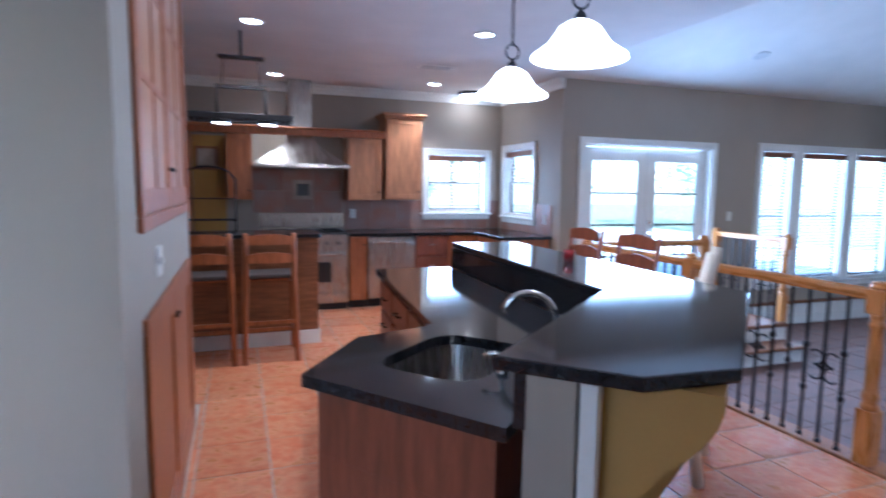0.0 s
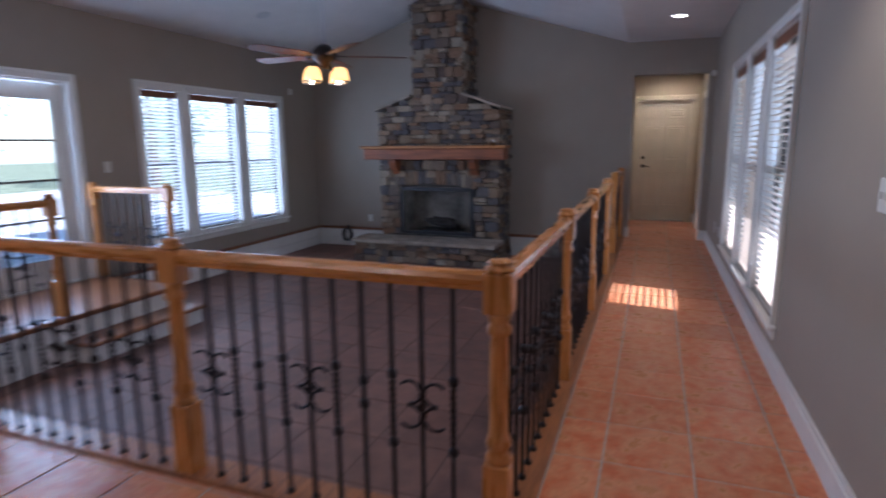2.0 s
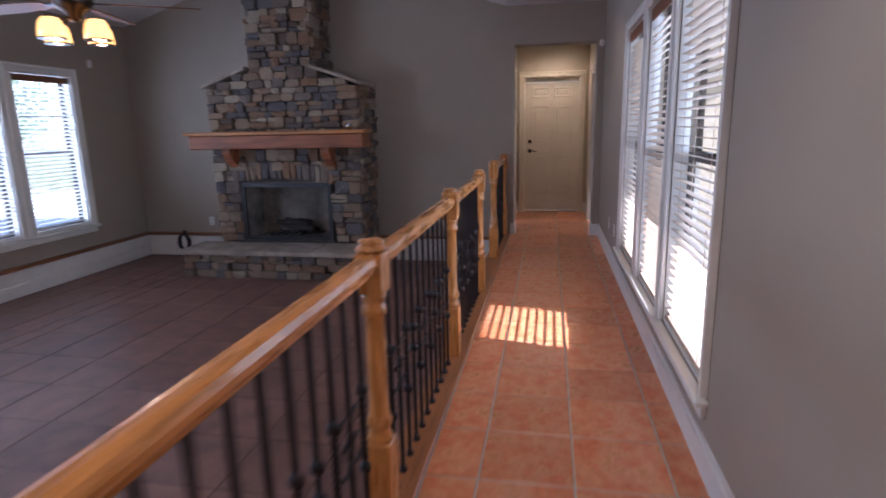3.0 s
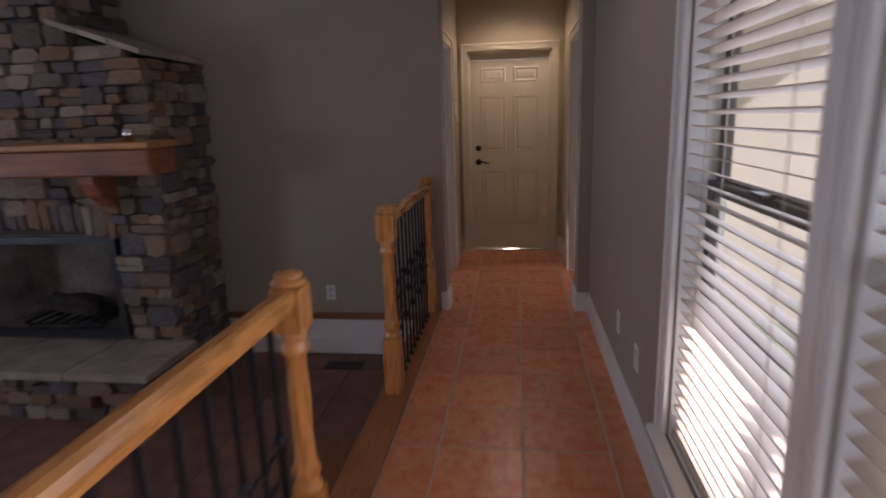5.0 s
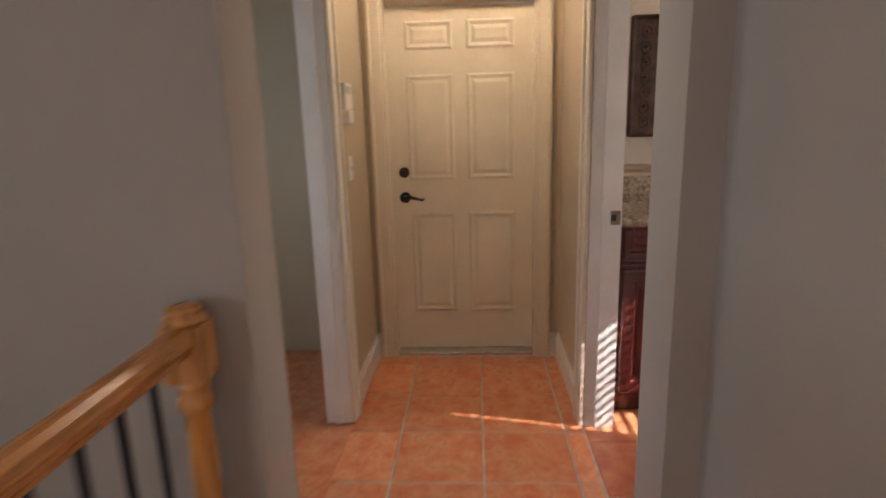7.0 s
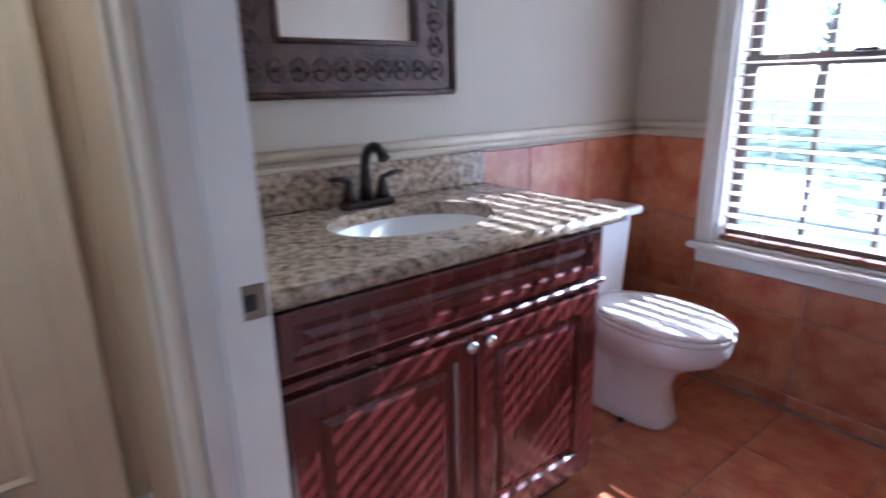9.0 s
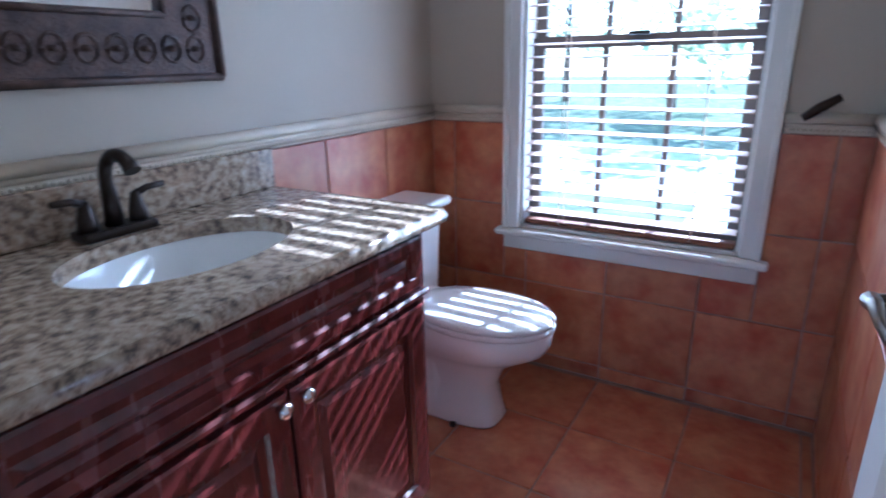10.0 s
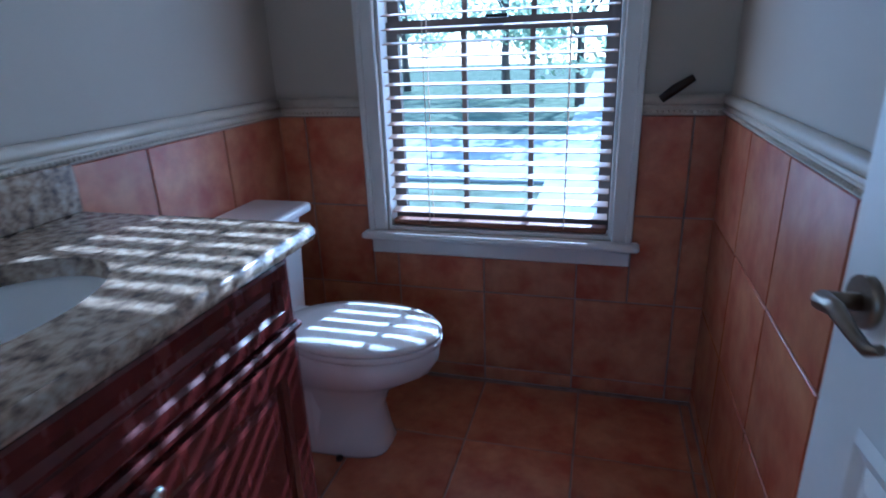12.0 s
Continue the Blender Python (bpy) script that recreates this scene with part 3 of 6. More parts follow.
def window(name, along, wall_lo, wall_hi, inside, a0, a1, z0, z1, label, cols=1, rows=2, slats=0, tilt=20, sash_mat=None, valance=None, sill=True, frame_w=0.07, slat_mat=None, drop=0.0, slat_d=0.05, pitch=0.045, rail_mat=None):
    """A sash window in an opening, with its blind; inside: +1 if the room lies to the higher side."""
    sash_mat, valance, slat_mat = sash_mat or M_SASH, valance or M_VALANCE, slat_mat or M_BLIND
    face = wall_hi if inside > 0 else wall_lo
    mid = (wall_lo + wall_hi) / 2 - inside * 0.03
    win = new(name)
    tagged(win, label, "window", kind="structure")

    def put(bm, p, q, s, e, l, h, bev=0.0):
        if along == "x":
            box(bm, p, l, s, q, h, e, bev)
        else:
            box(bm, l, p, s, h, q, e, bev)
        return bm
    part("window_frame", casing(B(), along, face, inside, a0, a1, z0, z1, frame_w, sill=sill), M_WHITE, win, "white painted casing")
    bm = B()
    for p, q, s, e in ((a0 + 0.001, a0 + 0.012, z0, z1), (a1 - 0.012, a1 - 0.001, z0, z1), (a0 + 0.012, a1 - 0.012, z1 - 0.012, z1 - 0.001), (a0 + 0.012, a1 - 0.012, z0 + 0.001, z0 + 0.014)):
        put(bm, p, q, s, e, wall_lo + 0.004, wall_hi - 0.004)
    part("window_lining", bm, M_WHITE, win)
    half = (z0 + z1) / 2
    for lo, hi, off in ((z0 + 0.014, half + 0.02, 0.012), (half - 0.02, z1 - 0.012, -0.012)):
        bm = B()
        y0, y1 = mid + inside * off - 0.014, mid + inside * off + 0.014
        put(bm, a0 + 0.012, a0 + 0.055, lo, hi, y0, y1)
        put(bm, a1 - 0.055, a1 - 0.012, lo, hi, y0, y1)
        put(bm, a0 + 0.055, a1 - 0.055, lo, lo + 0.045, y0, y1)
        put(bm, a0 + 0.055, a1 - 0.055, hi - 0.04, hi, y0, y1)
        for k in range(1, cols):
            x = a0 + 0.055 + (a1 - a0 - 0.11) * k / cols
            put(bm, x - 0.009, x + 0.009, lo + 0.045, hi - 0.04, y0 + 0.003, y1 - 0.003)
        for k in range(1, rows):
            z = lo + 0.045 + (hi - lo - 0.085) * k / rows
            put(bm, a0 + 0.055, a1 - 0.055, z - 0.009, z + 0.009, y0 + 0.004, y1 - 0.004)
        sash = part("sash", bm, sash_mat, win)
        pane = part("pane", put(B(), a0 + 0.05, a1 - 0.05, lo + 0.04, hi - 0.035, mid + inside * off - 0.002, mid + inside * off + 0.002), M_GLASS, sash)
        pane.visible_shadow = False
    bm = B()
    put(bm, (a0 + a1) / 2 - 0.04, (a0 + a1) / 2 + 0.04, half + 0.02, half + 0.032, mid + inside * 0.012, mid + inside * 0.05, 0.004)
    part("latch", bm, M_BRONZE, win)
    if slats:
        blind = thing("blind", {"cream_blind": "cream slatted blind hanging open in the window", "white_blind": "white slatted blind hanging tilted in the window"}.get(slat_mat.name, "walnut slatted blind hanging open in the window"), "blind", "window blinds")
        by = face - inside * 0.035
        top = z1 - 0.015
        bm = put(B(), a0 + 0.014, a1 - 0.014, top - 0.075, top, by - 0.006 + inside * 0.026, by + 0.006 + inside * 0.026, 0.003)
        part("valance", bm, valance, blind, "brown wood valance")
        put_rail = put(B(), a0 + 0.018, a1 - 0.018, z0 + 0.018 + drop, z0 + 0.04 + drop, by - slat_d / 2, by + slat_d / 2, 0.004)
        part("bottom_rail", put_rail, rail_mat or slat_mat, blind)
        bm = B()
        if along == "x":
            box(bm, -(a1 - a0) / 2 + 0.018, -slat_d / 2, -0.0015, (a1 - a0) / 2 - 0.018, slat_d / 2, 0.0015)
        else:
            box(bm, -slat_d / 2, -(a1 - a0) / 2 + 0.018, -0.0015, slat_d / 2, (a1 - a0) / 2 - 0.018, 0.0015)
        me = data_of("slat", bm, slat_mat)
        z = z0 + 0.075 + drop
        while z < top - 0.09:
            ob = part("slat", me, None, blind)
            ob.location = ((a0 + a1) / 2, by, z) if along == "x" else (by, (a0 + a1) / 2, z)
            lean = radians(tilt + random.uniform(-1.5, 1.5))
            ob.rotation_euler = (lean * inside, 0, 0) if along == "x" else (0, -lean * inside, 0)
            z += pitch
        bm = B()
        for f in (0.2, 0.8):
            x = a0 + (a1 - a0) * f
            put(bm, x - 0.0015, x + 0.0015, z0 + 0.03 + drop, top - 0.05, by - 0.001 + inside * 0.027, by + 0.001 + inside * 0.027)
            put(bm, x - 0.0015, x + 0.0015, z0 + 0.03 + drop, top - 0.05, by - 0.001 - inside * 0.027, by + 0.001 - inside * 0.027)
        part("ladder_cord", bm, M_BLIND, blind)
    return win


for k, (a, b) in enumerate(HWIN):
    window(f"window_{k + 1}", "x", SY - 0.14, SY, 1, a, b, 0.30, 2.06, "tall white-framed hall window with an open cream blind", rows=1, slats=1, tilt=(7, -22, 13)[k], pitch=0.043, sash_mat=M_DARKSASH, frame_w=0.055, sill=True)
for k, (a, b) in enumerate(NWIN):
    window(f"window_{k + 4}", "x", NY, NY + 0.14, -1, a, b, 0.24, 2.02, "white-framed window with an open cream blind", rows=2, slats=1, tilt=27, slat_d=0.046, pitch=0.045, sash_mat=M_DARKSASH, frame_w=0.085, slat_mat=M_WHITEBLIND)
window("window_7", "x", 7.35, 7.49, -1, 2.54, 3.38, 1.13, 1.92, "white-framed kitchen window with an open blind", rows=1, slats=1, tilt=5, sash_mat=M_DARKSASH)
window("window_8", "y", 3.62, 3.76, -1, 6.38, 7.18, 1.10, 1.98, "white-framed side kitchen window with a blind", rows=1, slats=1, tilt=5, sash_mat=M_DARKSASH)
window("window_9", "x", BS - 0.14, BS, 1, 10.82, 11.66, 0.625, 2.10, "white-framed bath window with a wooden blind", cols=3, rows=1, slats=1, tilt=-8, pitch=0.047, slat_d=0.05, slat_mat=M_BATHBLIND, rail_mat=M_VALANCE, valance=M_VALANCE, frame_w=0.065, sash_mat=M_DARKSASH)

# unseen window, added only as an opening for the fill lamp
window("window_10", "x", SY - 0.14, SY, 1, -2.2, -0.8, 0.6, 2.06, "unseen white-framed window added behind the start to let in fill light", rows=1, sash_mat=M_DARKSASH)

# unseen window, assumed here so daylight reaches the side doorway
window("window_11", "x", 1.75, 1.89, -1, 10.75, 11.65, 0.8, 1.95, "unseen white-framed window added to light the side doorway", rows=1, sash_mat=M_DARKSASH)


def panel_door(door, w, h, thick, mat, rows, face):
    """A panelled door leaf: x 0..w, y 0..thick, in local space under door."""
    leaf = part("leaf", box(B(), 0, 0, 0, w, thick, h, 0.002), mat, door)
    for x0, x1, z0, z1 in rows:
        for side in ((0,) if face == 0 else (1,) if face == 1 else (0, 1)):
            y = 0 if side == 0 else thick
            s = -1 if side == 0 else 1
            bm = B()
            a = [(x0, y, z0), (x1, y, z0), (x1, y, z1), (x0, y, z1)]
            ring = []
            for inset, out in ((0, 0.0015), (0.012, 0.010), (0.03, 0.003), (0.05, 0.010)):
                ring.append([bm.verts.new((px + (inset if px == x0 else -inset), y + s * out, pz + (inset if pz == z0 else -inset))) for px, _, pz in a])
            for p, q in zip(ring, ring[1:]):
                for k in range(4):
                    bm.faces.new((p[k], p[(k + 1) % 4], q[(k + 1) % 4], q[k]))
            bm.faces.new(ring[-1])
            part("panel", bm, mat, door)
    return leaf


def lever(door, x, z, y, s, mat, way=1):
    bm = B()
    tube(bm, [(x, y, z), (x, y + s * 0.012, z)], 0.032, 18)
    tube(bm, [(x, y + s * 0.012, z), (x, y + s * 0.05, z)], 0.011, 10)
    tube(bm, [(x, y + s * 0.05, z), (x + way * 0.035, y + s * 0.052, z + 0.006), (x + way * 0.07, y + s * 0.05, z - 0.004), (x + way * 0.10, y + s * 0.046, z - 0.012), (x + way * 0.112, y + s * 0.04, z - 0.004)], [0.013, 0.010, 0.008, 0.007, 0.006], 10)
    part("lever_handle", bm, mat, door, "dark bronze lever handle")


SIX = lambda w: [(x, y, z, q) for x, y in ((0.13 * w, 0.455 * w), (0.545 * w, 0.87 * w)) for z, q in ((0.24, 0.84), (1.03, 1.61), (1.74, 1.89))]

# end door of the passage, set back in its jamb
door = thing("door_1", "closed cream six-panel door with bronze hardware", "door", at=(12.29, 0.463, 0.02), turn=-90)
tagged(door, kind="structure")
panel_door(door, 0.81, 1.96, 0.044, M_DOOR, SIX(0.81), 0)
lever(door, 0.075, 0.93, 0, -1, M_BRONZE, 1)
bm = B()
tube(bm, [(0.075, 0, 1.075), (0.075, -0.018, 1.075)], 0.03, 16)
tube(bm, [(0.075, -0.018, 1.075), (0.075, -0.028, 1.075)], 0.014, 12)
part("deadbolt", bm, M_BRONZE, door, "round bronze deadbolt")
bm = B()
casing(bm, "y", PX1, -1, -0.36, 0.475, 0, 2.06, 0.07)
box(bm, PX1 + 0.001, -0.36, 0, PX1 + 0.139, -0.347, 2.047)
box(bm, PX1 + 0.001, 0.463, 0, PX1 + 0.139, 0.475, 2.047)
box(bm, PX1 + 0.085, -0.347, 1.985, PX1 + 0.139, 0.463, 2.06)
box(bm, PX1 + 0.001, -0.347, 2.048, PX1 + 0.085, 0.463, 2.06)
structure("trim_end_door", bm, M_DOOR, "cream door casing and head")
bm = B()
box(bm, PX1 + 0.01, -0.347, 0.0, PX1 + 0.13, 0.463, 0.018, 0.006)
structure("trim_threshold", bm, M_NICKEL, "metal threshold under the end door")


def doorway(name, face, out, lo, hi, a0, a1, label):
    structure(name + "_casing", casing(B(), "x", face, out, a0 + 0.018, a1 - 0.018, 0, 2.02, 0.075), M_DOOR, "cream casing round the doorway")
    bm = B()
    box(bm, a0 + 0.001, lo, 0, a0 + 0.018, hi, 2.02)
    box(bm, a1 - 0.018, lo, 0, a1 - 0.001, hi, 2.02)
    box(bm, a0 + 0.001, lo, 2.02, a1 - 0.001, hi, 2.039)
    for x, s in ((a0 + 0.018, 1), (a1 - 0.018, -1)):
        box(bm, min(x, x + s * 0.011), (lo + hi) / 2 - 0.018, 0, max(x, x + s * 0.011), (lo + hi) / 2 + 0.018, 2.02)
    return structure(name, bm, M_WHITE, label)


doorway("trim_bath_doorway", PS, 1, PB + 0.001, PS - 0.001, 10.49, 11.42, "white jamb of the bath doorway")
doorway("trim_side_doorway", PN, -1, PN + 0.001, PN + 0.119, 10.56, 11.45, "white jamb of the side doorway")
plate = thing("strike_plate", "small steel strike plate on the white bath jamb", "strike plate", at=(11.402, PB + 0.036, 0.965))
part("plate", box(B(), -0.003, -0.03, -0.03, 0.0, 0.03, 0.03, 0.001), M_AGEDNICKEL, plate)
part("latch_hole", box(B(), -0.0045, -0.012, -0.014, -0.003, 0.010, 0.014), M_BLACK, plate)

# bath door, swung into the bath along its west wall
door = thing("door_2", "white panelled bath door standing open", "door", at=(10.458, PB - 0.012, 0.012), turn=-85.0)
tagged(door, kind="structure")
panel_door(door, 0.81, 1.99, 0.036, M_WHITE, SIX(0.81), 1)
lever(door, 0.745, 0.985, 0.036, 1, M_AGEDNICKEL, -1)
bm = B()
for z in (0.25, 1.0, 1.75):
    tube(bm, [(-0.008, 0.018, z), (-0.008, 0.018, z + 0.09)], 0.008, 8)
part("hinge", bm, M_AGEDNICKEL, door)
# side room door, open
door = thing("door_3", "cream panelled side door standing open", "door", at=(10.60, PN + 0.14, 0.012), turn=84)
tagged(door, kind="structure")
panel_door(door, 0.76, 1.99, 0.036, M_DOOR, SIX(0.76), 1)
lever(door, 0.70, 0.985, 0.036, 1, M_BRONZE, -1)

# french doors
def french(x0, x1, knob):
    door = thing("door_4", "white french door with a tall four-light pane", "door", "french doors", at=(x0, NY + 0.05, 0.02))
    tagged(door, kind="structure")
    w, h = x1 - x0, 1.95
    bm = B()
    box(bm, 0, 0, 0, 0.12, 0.045, h, 0.002)
    box(bm, w - 0.12, 0, 0, w, 0.045, h, 0.002)
    box(bm, 0.12, 0, 0, w - 0.12, 0.045, 0.25)
    box(bm, 0.12, 0, h - 0.15, w - 0.12, 0.045, h)
    frame_ob = part("stile_frame", bm, M_WHITE, door)
    bm = B()
    for k in range(1, 4):
        z = 0.25 + (h - 0.40) * k / 4
        box(bm, 0.12, 0.014, z - 0.011, w - 0.12, 0.032, z + 0.011)
    part("muntin", bm, M_DARKSASH, door)
    pane = part("pane", box(B(), 0.115, 0.020, 0.245, w - 0.115, 0.025, h - 0.145), M_GLASS, door)
    pane.visible_shadow = False
    bm = B()
    box(bm, 0.118, -0.006, 0.25, 0.132, 0.0, h - 0.15)
    box(bm, w - 0.132, -0.006, 0.25, w - 0.118, 0.0, h - 0.15)
    part("glass_bead", bm, M_WHITE, door)
    if knob:
        lever(door, 0.06, 0.92, 0, -1, M_NICKEL, 1)
        bm = B()
        tube(bm, [(0.06, 0, 1.05), (0.06, -0.02, 1.05)], 0.028, 14)
        part("deadbolt", bm, M_NICKEL, door)


XM = (FR[0] + FR[1]) / 2
french(FR[0] + 0.02, XM - 0.002, False)
french(XM + 0.002, FR[1] - 0.02, True)
bm = B()
casing(bm, "x", NY, -1, FR[0], FR[1], 0, 2.0, 0.075)
for p, q in ((FR[0] + 0.001, FR[0] + 0.018), (FR[1] - 0.018, FR[1] - 0.001)):
    box(bm, p, NY + 0.002, 0, q, NY + 0.138, 1.98)
box(bm, FR[0] + 0.001, NY + 0.002, 1.98, FR[1] - 0.001, NY + 0.138, 1.999)
box(bm, FR[0], NY + 0.002, -0.1, FR[1], NY + 0.2, 0.018)
structure("trim_french_doors", bm, M_WHITE, "white casing round the french doors")

# ---- railings ----
NEWEL = None


def newel_data():
    bm = B()
    box(bm, -0.045, -0.045, 0.0, 0.045, 0.045, 0.30, 0.004)
    lathe(bm, [(0.042, 0.30), (0.046, 0.315), (0.040, 0.33), (0.034, 0.345), (0.042, 0.36), (0.044, 0.375), (0.034, 0.40), (0.031, 0.45), (0.033, 0.60), (0.029, 0.74), (0.040, 0.755), (0.041, 0.77), (0.033, 0.785), (0.036, 0.80), (0.044, 0.825)], steps=18)
    box(bm, -0.046, -0.046, 0.82, 0.046, 0.046, 0.955, 0.008, 2)
    lathe(bm, [(0.040, 0.953), (0.050, 0.961), (0.050, 0.969), (0.038, 0.976), (0.034, 0.980), (0.042, 0.986), (0.036, 0.993), (0.018, 0.998), (0.0, 0.999)], steps=18)
    return data_of("newel_post", bm, M_OAK)


def knuckle(bm, z):
    lathe(bm, [(0.008, z - 0.022), (0.018, z - 0.010), (0.019, z), (0.018, z + 0.010), (0.008, z + 0.022)], steps=8)


def baluster_data(kind):
    bm = B()
    box(bm, -0.0065, -0.0065, 0.0, 0.0065, 0.0065, 0.895)
    if kind == 0:
        knuckle(bm, 0.30)
        knuckle(bm, 0.56)
        for k in range(9):
            z = 0.33 + k * 0.024
            box(bm, -0.009, -0.009, z, 0.009, 0.009, z + 0.012)
    elif kind == 1:
        knuckle(bm, 0.43)
        knuckle(bm, 0.52)
    lathe(bm, [(0.016, 0.0), (0.016, 0.012), (0.008, 0.025)], steps=8)
    return data_of("baluster", bm, M_IRON)


def scroll_data():
    """Two pairs of C scrolls either side of a bar, along x."""
    bm = B()
    for s in (-1, 1):
        tube(bm, arc((s * 0.048, 0, 0.50), 0.042, 90 - s * 50, 90 + s * 190, "xz", 14), 0.006, 6)
        tube(bm, arc((s * 0.048, 0, 0.41), 0.042, -90 + s * 50, -90 - s * 190, "xz", 14), 0.006, 6)
    box(bm, -0.012, -0.009, 0.445, 0.012, 0.009, 0.465)
    return data_of("scroll", bm, M_IRON)


NEWEL, BARS, SCROLL = newel_data(), [baluster_data(k) for k in range(3)], scroll_data()


def railing(posts, label, skip_first=False, skip_last=False):
    """posts: (x, y) along one straight line."""
    (xa, ya), (xb, yb) = posts[0], posts[-1]
    long_x = abs(xb - xa) > abs(yb - ya)
    rail = thing("railing", label, "railing", "wood and iron railings", at=(xa, ya, 0.012), turn=0 if long_x else 90)
    ds = [((x - xa) if long_x else (y - ya)) for x, y in posts]
    for k, d in enumerate(ds):
        if not (k == 0 and skip_first) and not (k == len(ds) - 1 and skip_last):
            part("newel_post", NEWEL, None, rail, at=(d, 0, 0))
    for p, q in zip(ds, ds[1:]):
        bm = B()
        prism(bm, [(-0.022, 0.893), (0.022, 0.893), (0.024, 0.905), (0.031, 0.912), (0.033, 0.928), (0.027, 0.945), (0.014, 0.954), (0.0, 0.956), (-0.014, 0.954), (-0.027, 0.945), (-0.033, 0.928), (-0.031, 0.912), (-0.024, 0.905)], p + 0.04, q - 0.04, "x")
        part("handrail", bm, M_OAKX, rail)
        n = max(2, round((q - p - 0.09) / 0.112))
        for j in range(1, n):
            d = p + 0.045 + (q - p - 0.09) * j / n
            kind = 2 if j % 4 == 2 else (0 if j % 2 else 1)
            part("baluster", BARS[kind], None, rail, at=(d, 0, 0))
            if kind == 2:
                part("scroll", SCROLL, None, rail, at=(d, 0, 0))
    return rail


RY, RX = 0.635, 3.30
railing([(RX, RY), (4.78, RY), (6.26, RY), (7.64, RY)], "honey oak railing with black iron balusters along the hall")
railing([(8.88, RY), (10.185, RY)], "short honey oak railing with iron balusters by the steps")
railing([(RX, RY), (RX, 1.98), (RX, 3.32), (RX, 4.66)], "honey oak railing with iron balusters beside the dining floor", skip_first=True)
railing([(RX, 4.66), (4.72, 4.66)], "honey oak railing along the landing edge", skip_first=True)
railing([(5.90, 4.66), (5.90, 5.66)], "short railing at the end of the landing")

# ---- fireplace ----
FX, FY0, FY1 = 9.56, 2.27, 4.16
FYC = 3.22
fire = thing("fireplace", "ledge stone fireplace with a raised hearth and cedar mantel", "fireplace", at=(0, 0, -0.36))
G = 0.36


def stone_variants():
    out = []
    for k in range(10):
        bm = B()
        bmesh.ops.create_cube(bm, size=1.0)
        bmesh.ops.subdivide_edges(bm, edges=bm.edges[:], cuts=1, use_grid_fill=True)
        rnd = random.Random(k)
        for v in bm.verts:
            c = v.co
            edge = sum(abs(abs(a) - 0.5) < 1e-3 for a in c)
            v.co = Vector([a * (0.88 if edge > 2 else 0.96 if edge == 2 else 1.02) for a in c]) + Vector([rnd.uniform(-0.075, 0.075) for _ in range(3)])
        out.append(data_of("stone", bm, M_STONE))
    return out


STONES = stone_variants()


def lay(parent, axis, plane, out, a0, a1, z0, z1, holes, seed, depth=0.09, inside=None):
    """Courses of stone on a plane x = plane (axis "x") or y = plane."""
    rnd = random.Random(seed)
    def stone(a, b, s, e):
        if inside is not None and not inside((a + b) / 2, (s + e) / 2):
            return
        d = depth + rnd.uniform(-0.025, 0.04)
        ob = part("stone", rnd.choice(STONES), None, parent)
        if axis == "x":
            ob.location = (plane + out * (d / 2 - 0.03), (a + b) / 2, (s + e) / 2)
            ob.scale = (d, b - a - 0.005, e - s - 0.005)
        else:
            ob.location = ((a + b) / 2, plane + out * (d / 2 - 0.03), (s + e) / 2)
            ob.scale = (b - a - 0.005, d, e - s - 0.005)

    z = z0
    while z < z1 - 0.02:
        h = min(rnd.choice((0.07, 0.09, 0.11, 0.13, 0.15)), z1 - z)
        if z1 - z - h < 0.06:
            h = z1 - z
        a = a0
        while a < a1 - 0.01:
            w = rnd.uniform(0.09, 0.25)
            if a1 - a - w < 0.08:
                w = a1 - a
            b = a + w
            for p, q, s, e in holes:
                if z + h > s + 0.03 and z < e - 0.03 and a < q and b > p:
                    b = min(b, p) if a < p - 0.05 else b
                    if a >= p - 0.05:
                        a, b = q, min(q + w, a1)
            if a >= a1 - 0.01 or b - a < 0.03:
                a = max(b, a + 0.05)
                continue
            if h > 0.10 and rnd.random() < 0.42:
                cut = z + h * rnd.uniform(0.38, 0.62)
                stone(a, b, z, cut)
                if b - a > 0.19:
                    m = a + (b - a) * rnd.uniform(0.4, 0.6)
                    stone(a, m, cut, z + h)
                    stone(m, b, cut, z + h)
                else:
                    stone(a, b, cut, z + h)
            else:
                stone(a, b, z, z + h)
            a = b
        z += h


FB = (2.66, 3.83, 0.37, 1.08)          # firebox in y and in height over the sunken floor
SH, SHC, CH0, CH1 = 2.20, 2.38, 2.83, 3.61
body = part("core", box(B(), FX + 0.06, FY0 + 0.06, 0, EX, FB[0], SH - 0.02), M_MORTAR, fire, "dark mortar between the stones")
for y0, y1, z0, z1 in ((FB[1], FY1 - 0.06, 0, SH - 0.02), (FB[0], FB[1], FB[3], SH - 0.02), (FB[0], FB[1], 0, FB[2])):
    part("core", box(B(), FX + 0.06, y0, z0, EX, y1, z1), M_MORTAR, fire)
lay(body, "x", FX + 0.06, -1, FY0, FY1, 0.36, SH, [(FB[0], FB[1], FB[2], FB[3] + 0.16)], 3)
lay(body, "y", FY0 + 0.06, -1, FX + 0.03, EX, 0.0, SH, [], 5)
lay(body, "y", FY1 - 0.06, 1, FX + 0.03, EX, 0.0, SH, [], 6)
bm = B()
prism(bm, [(FY0 + 0.05, SH - 0.02), (FY1 - 0.05, SH - 0.02), (CH1, SHC + 0.02), (CH0, SHC + 0.02)], FX + 0.06, EX, "x")
shoulder = part("shoulder", bm, M_MORTAR, fire)
lay(shoulder, "x", FX + 0.06, -1, FY0 + 0.12, FY1 - 0.12, SH, SHC + 0.06, [], 8, inside=lambda y, z: z < SH + (SHC - SH) * min((y - FY0) / (CH0 - FY0), (FY1 - y) / (FY1 - CH1)))
bm = B()
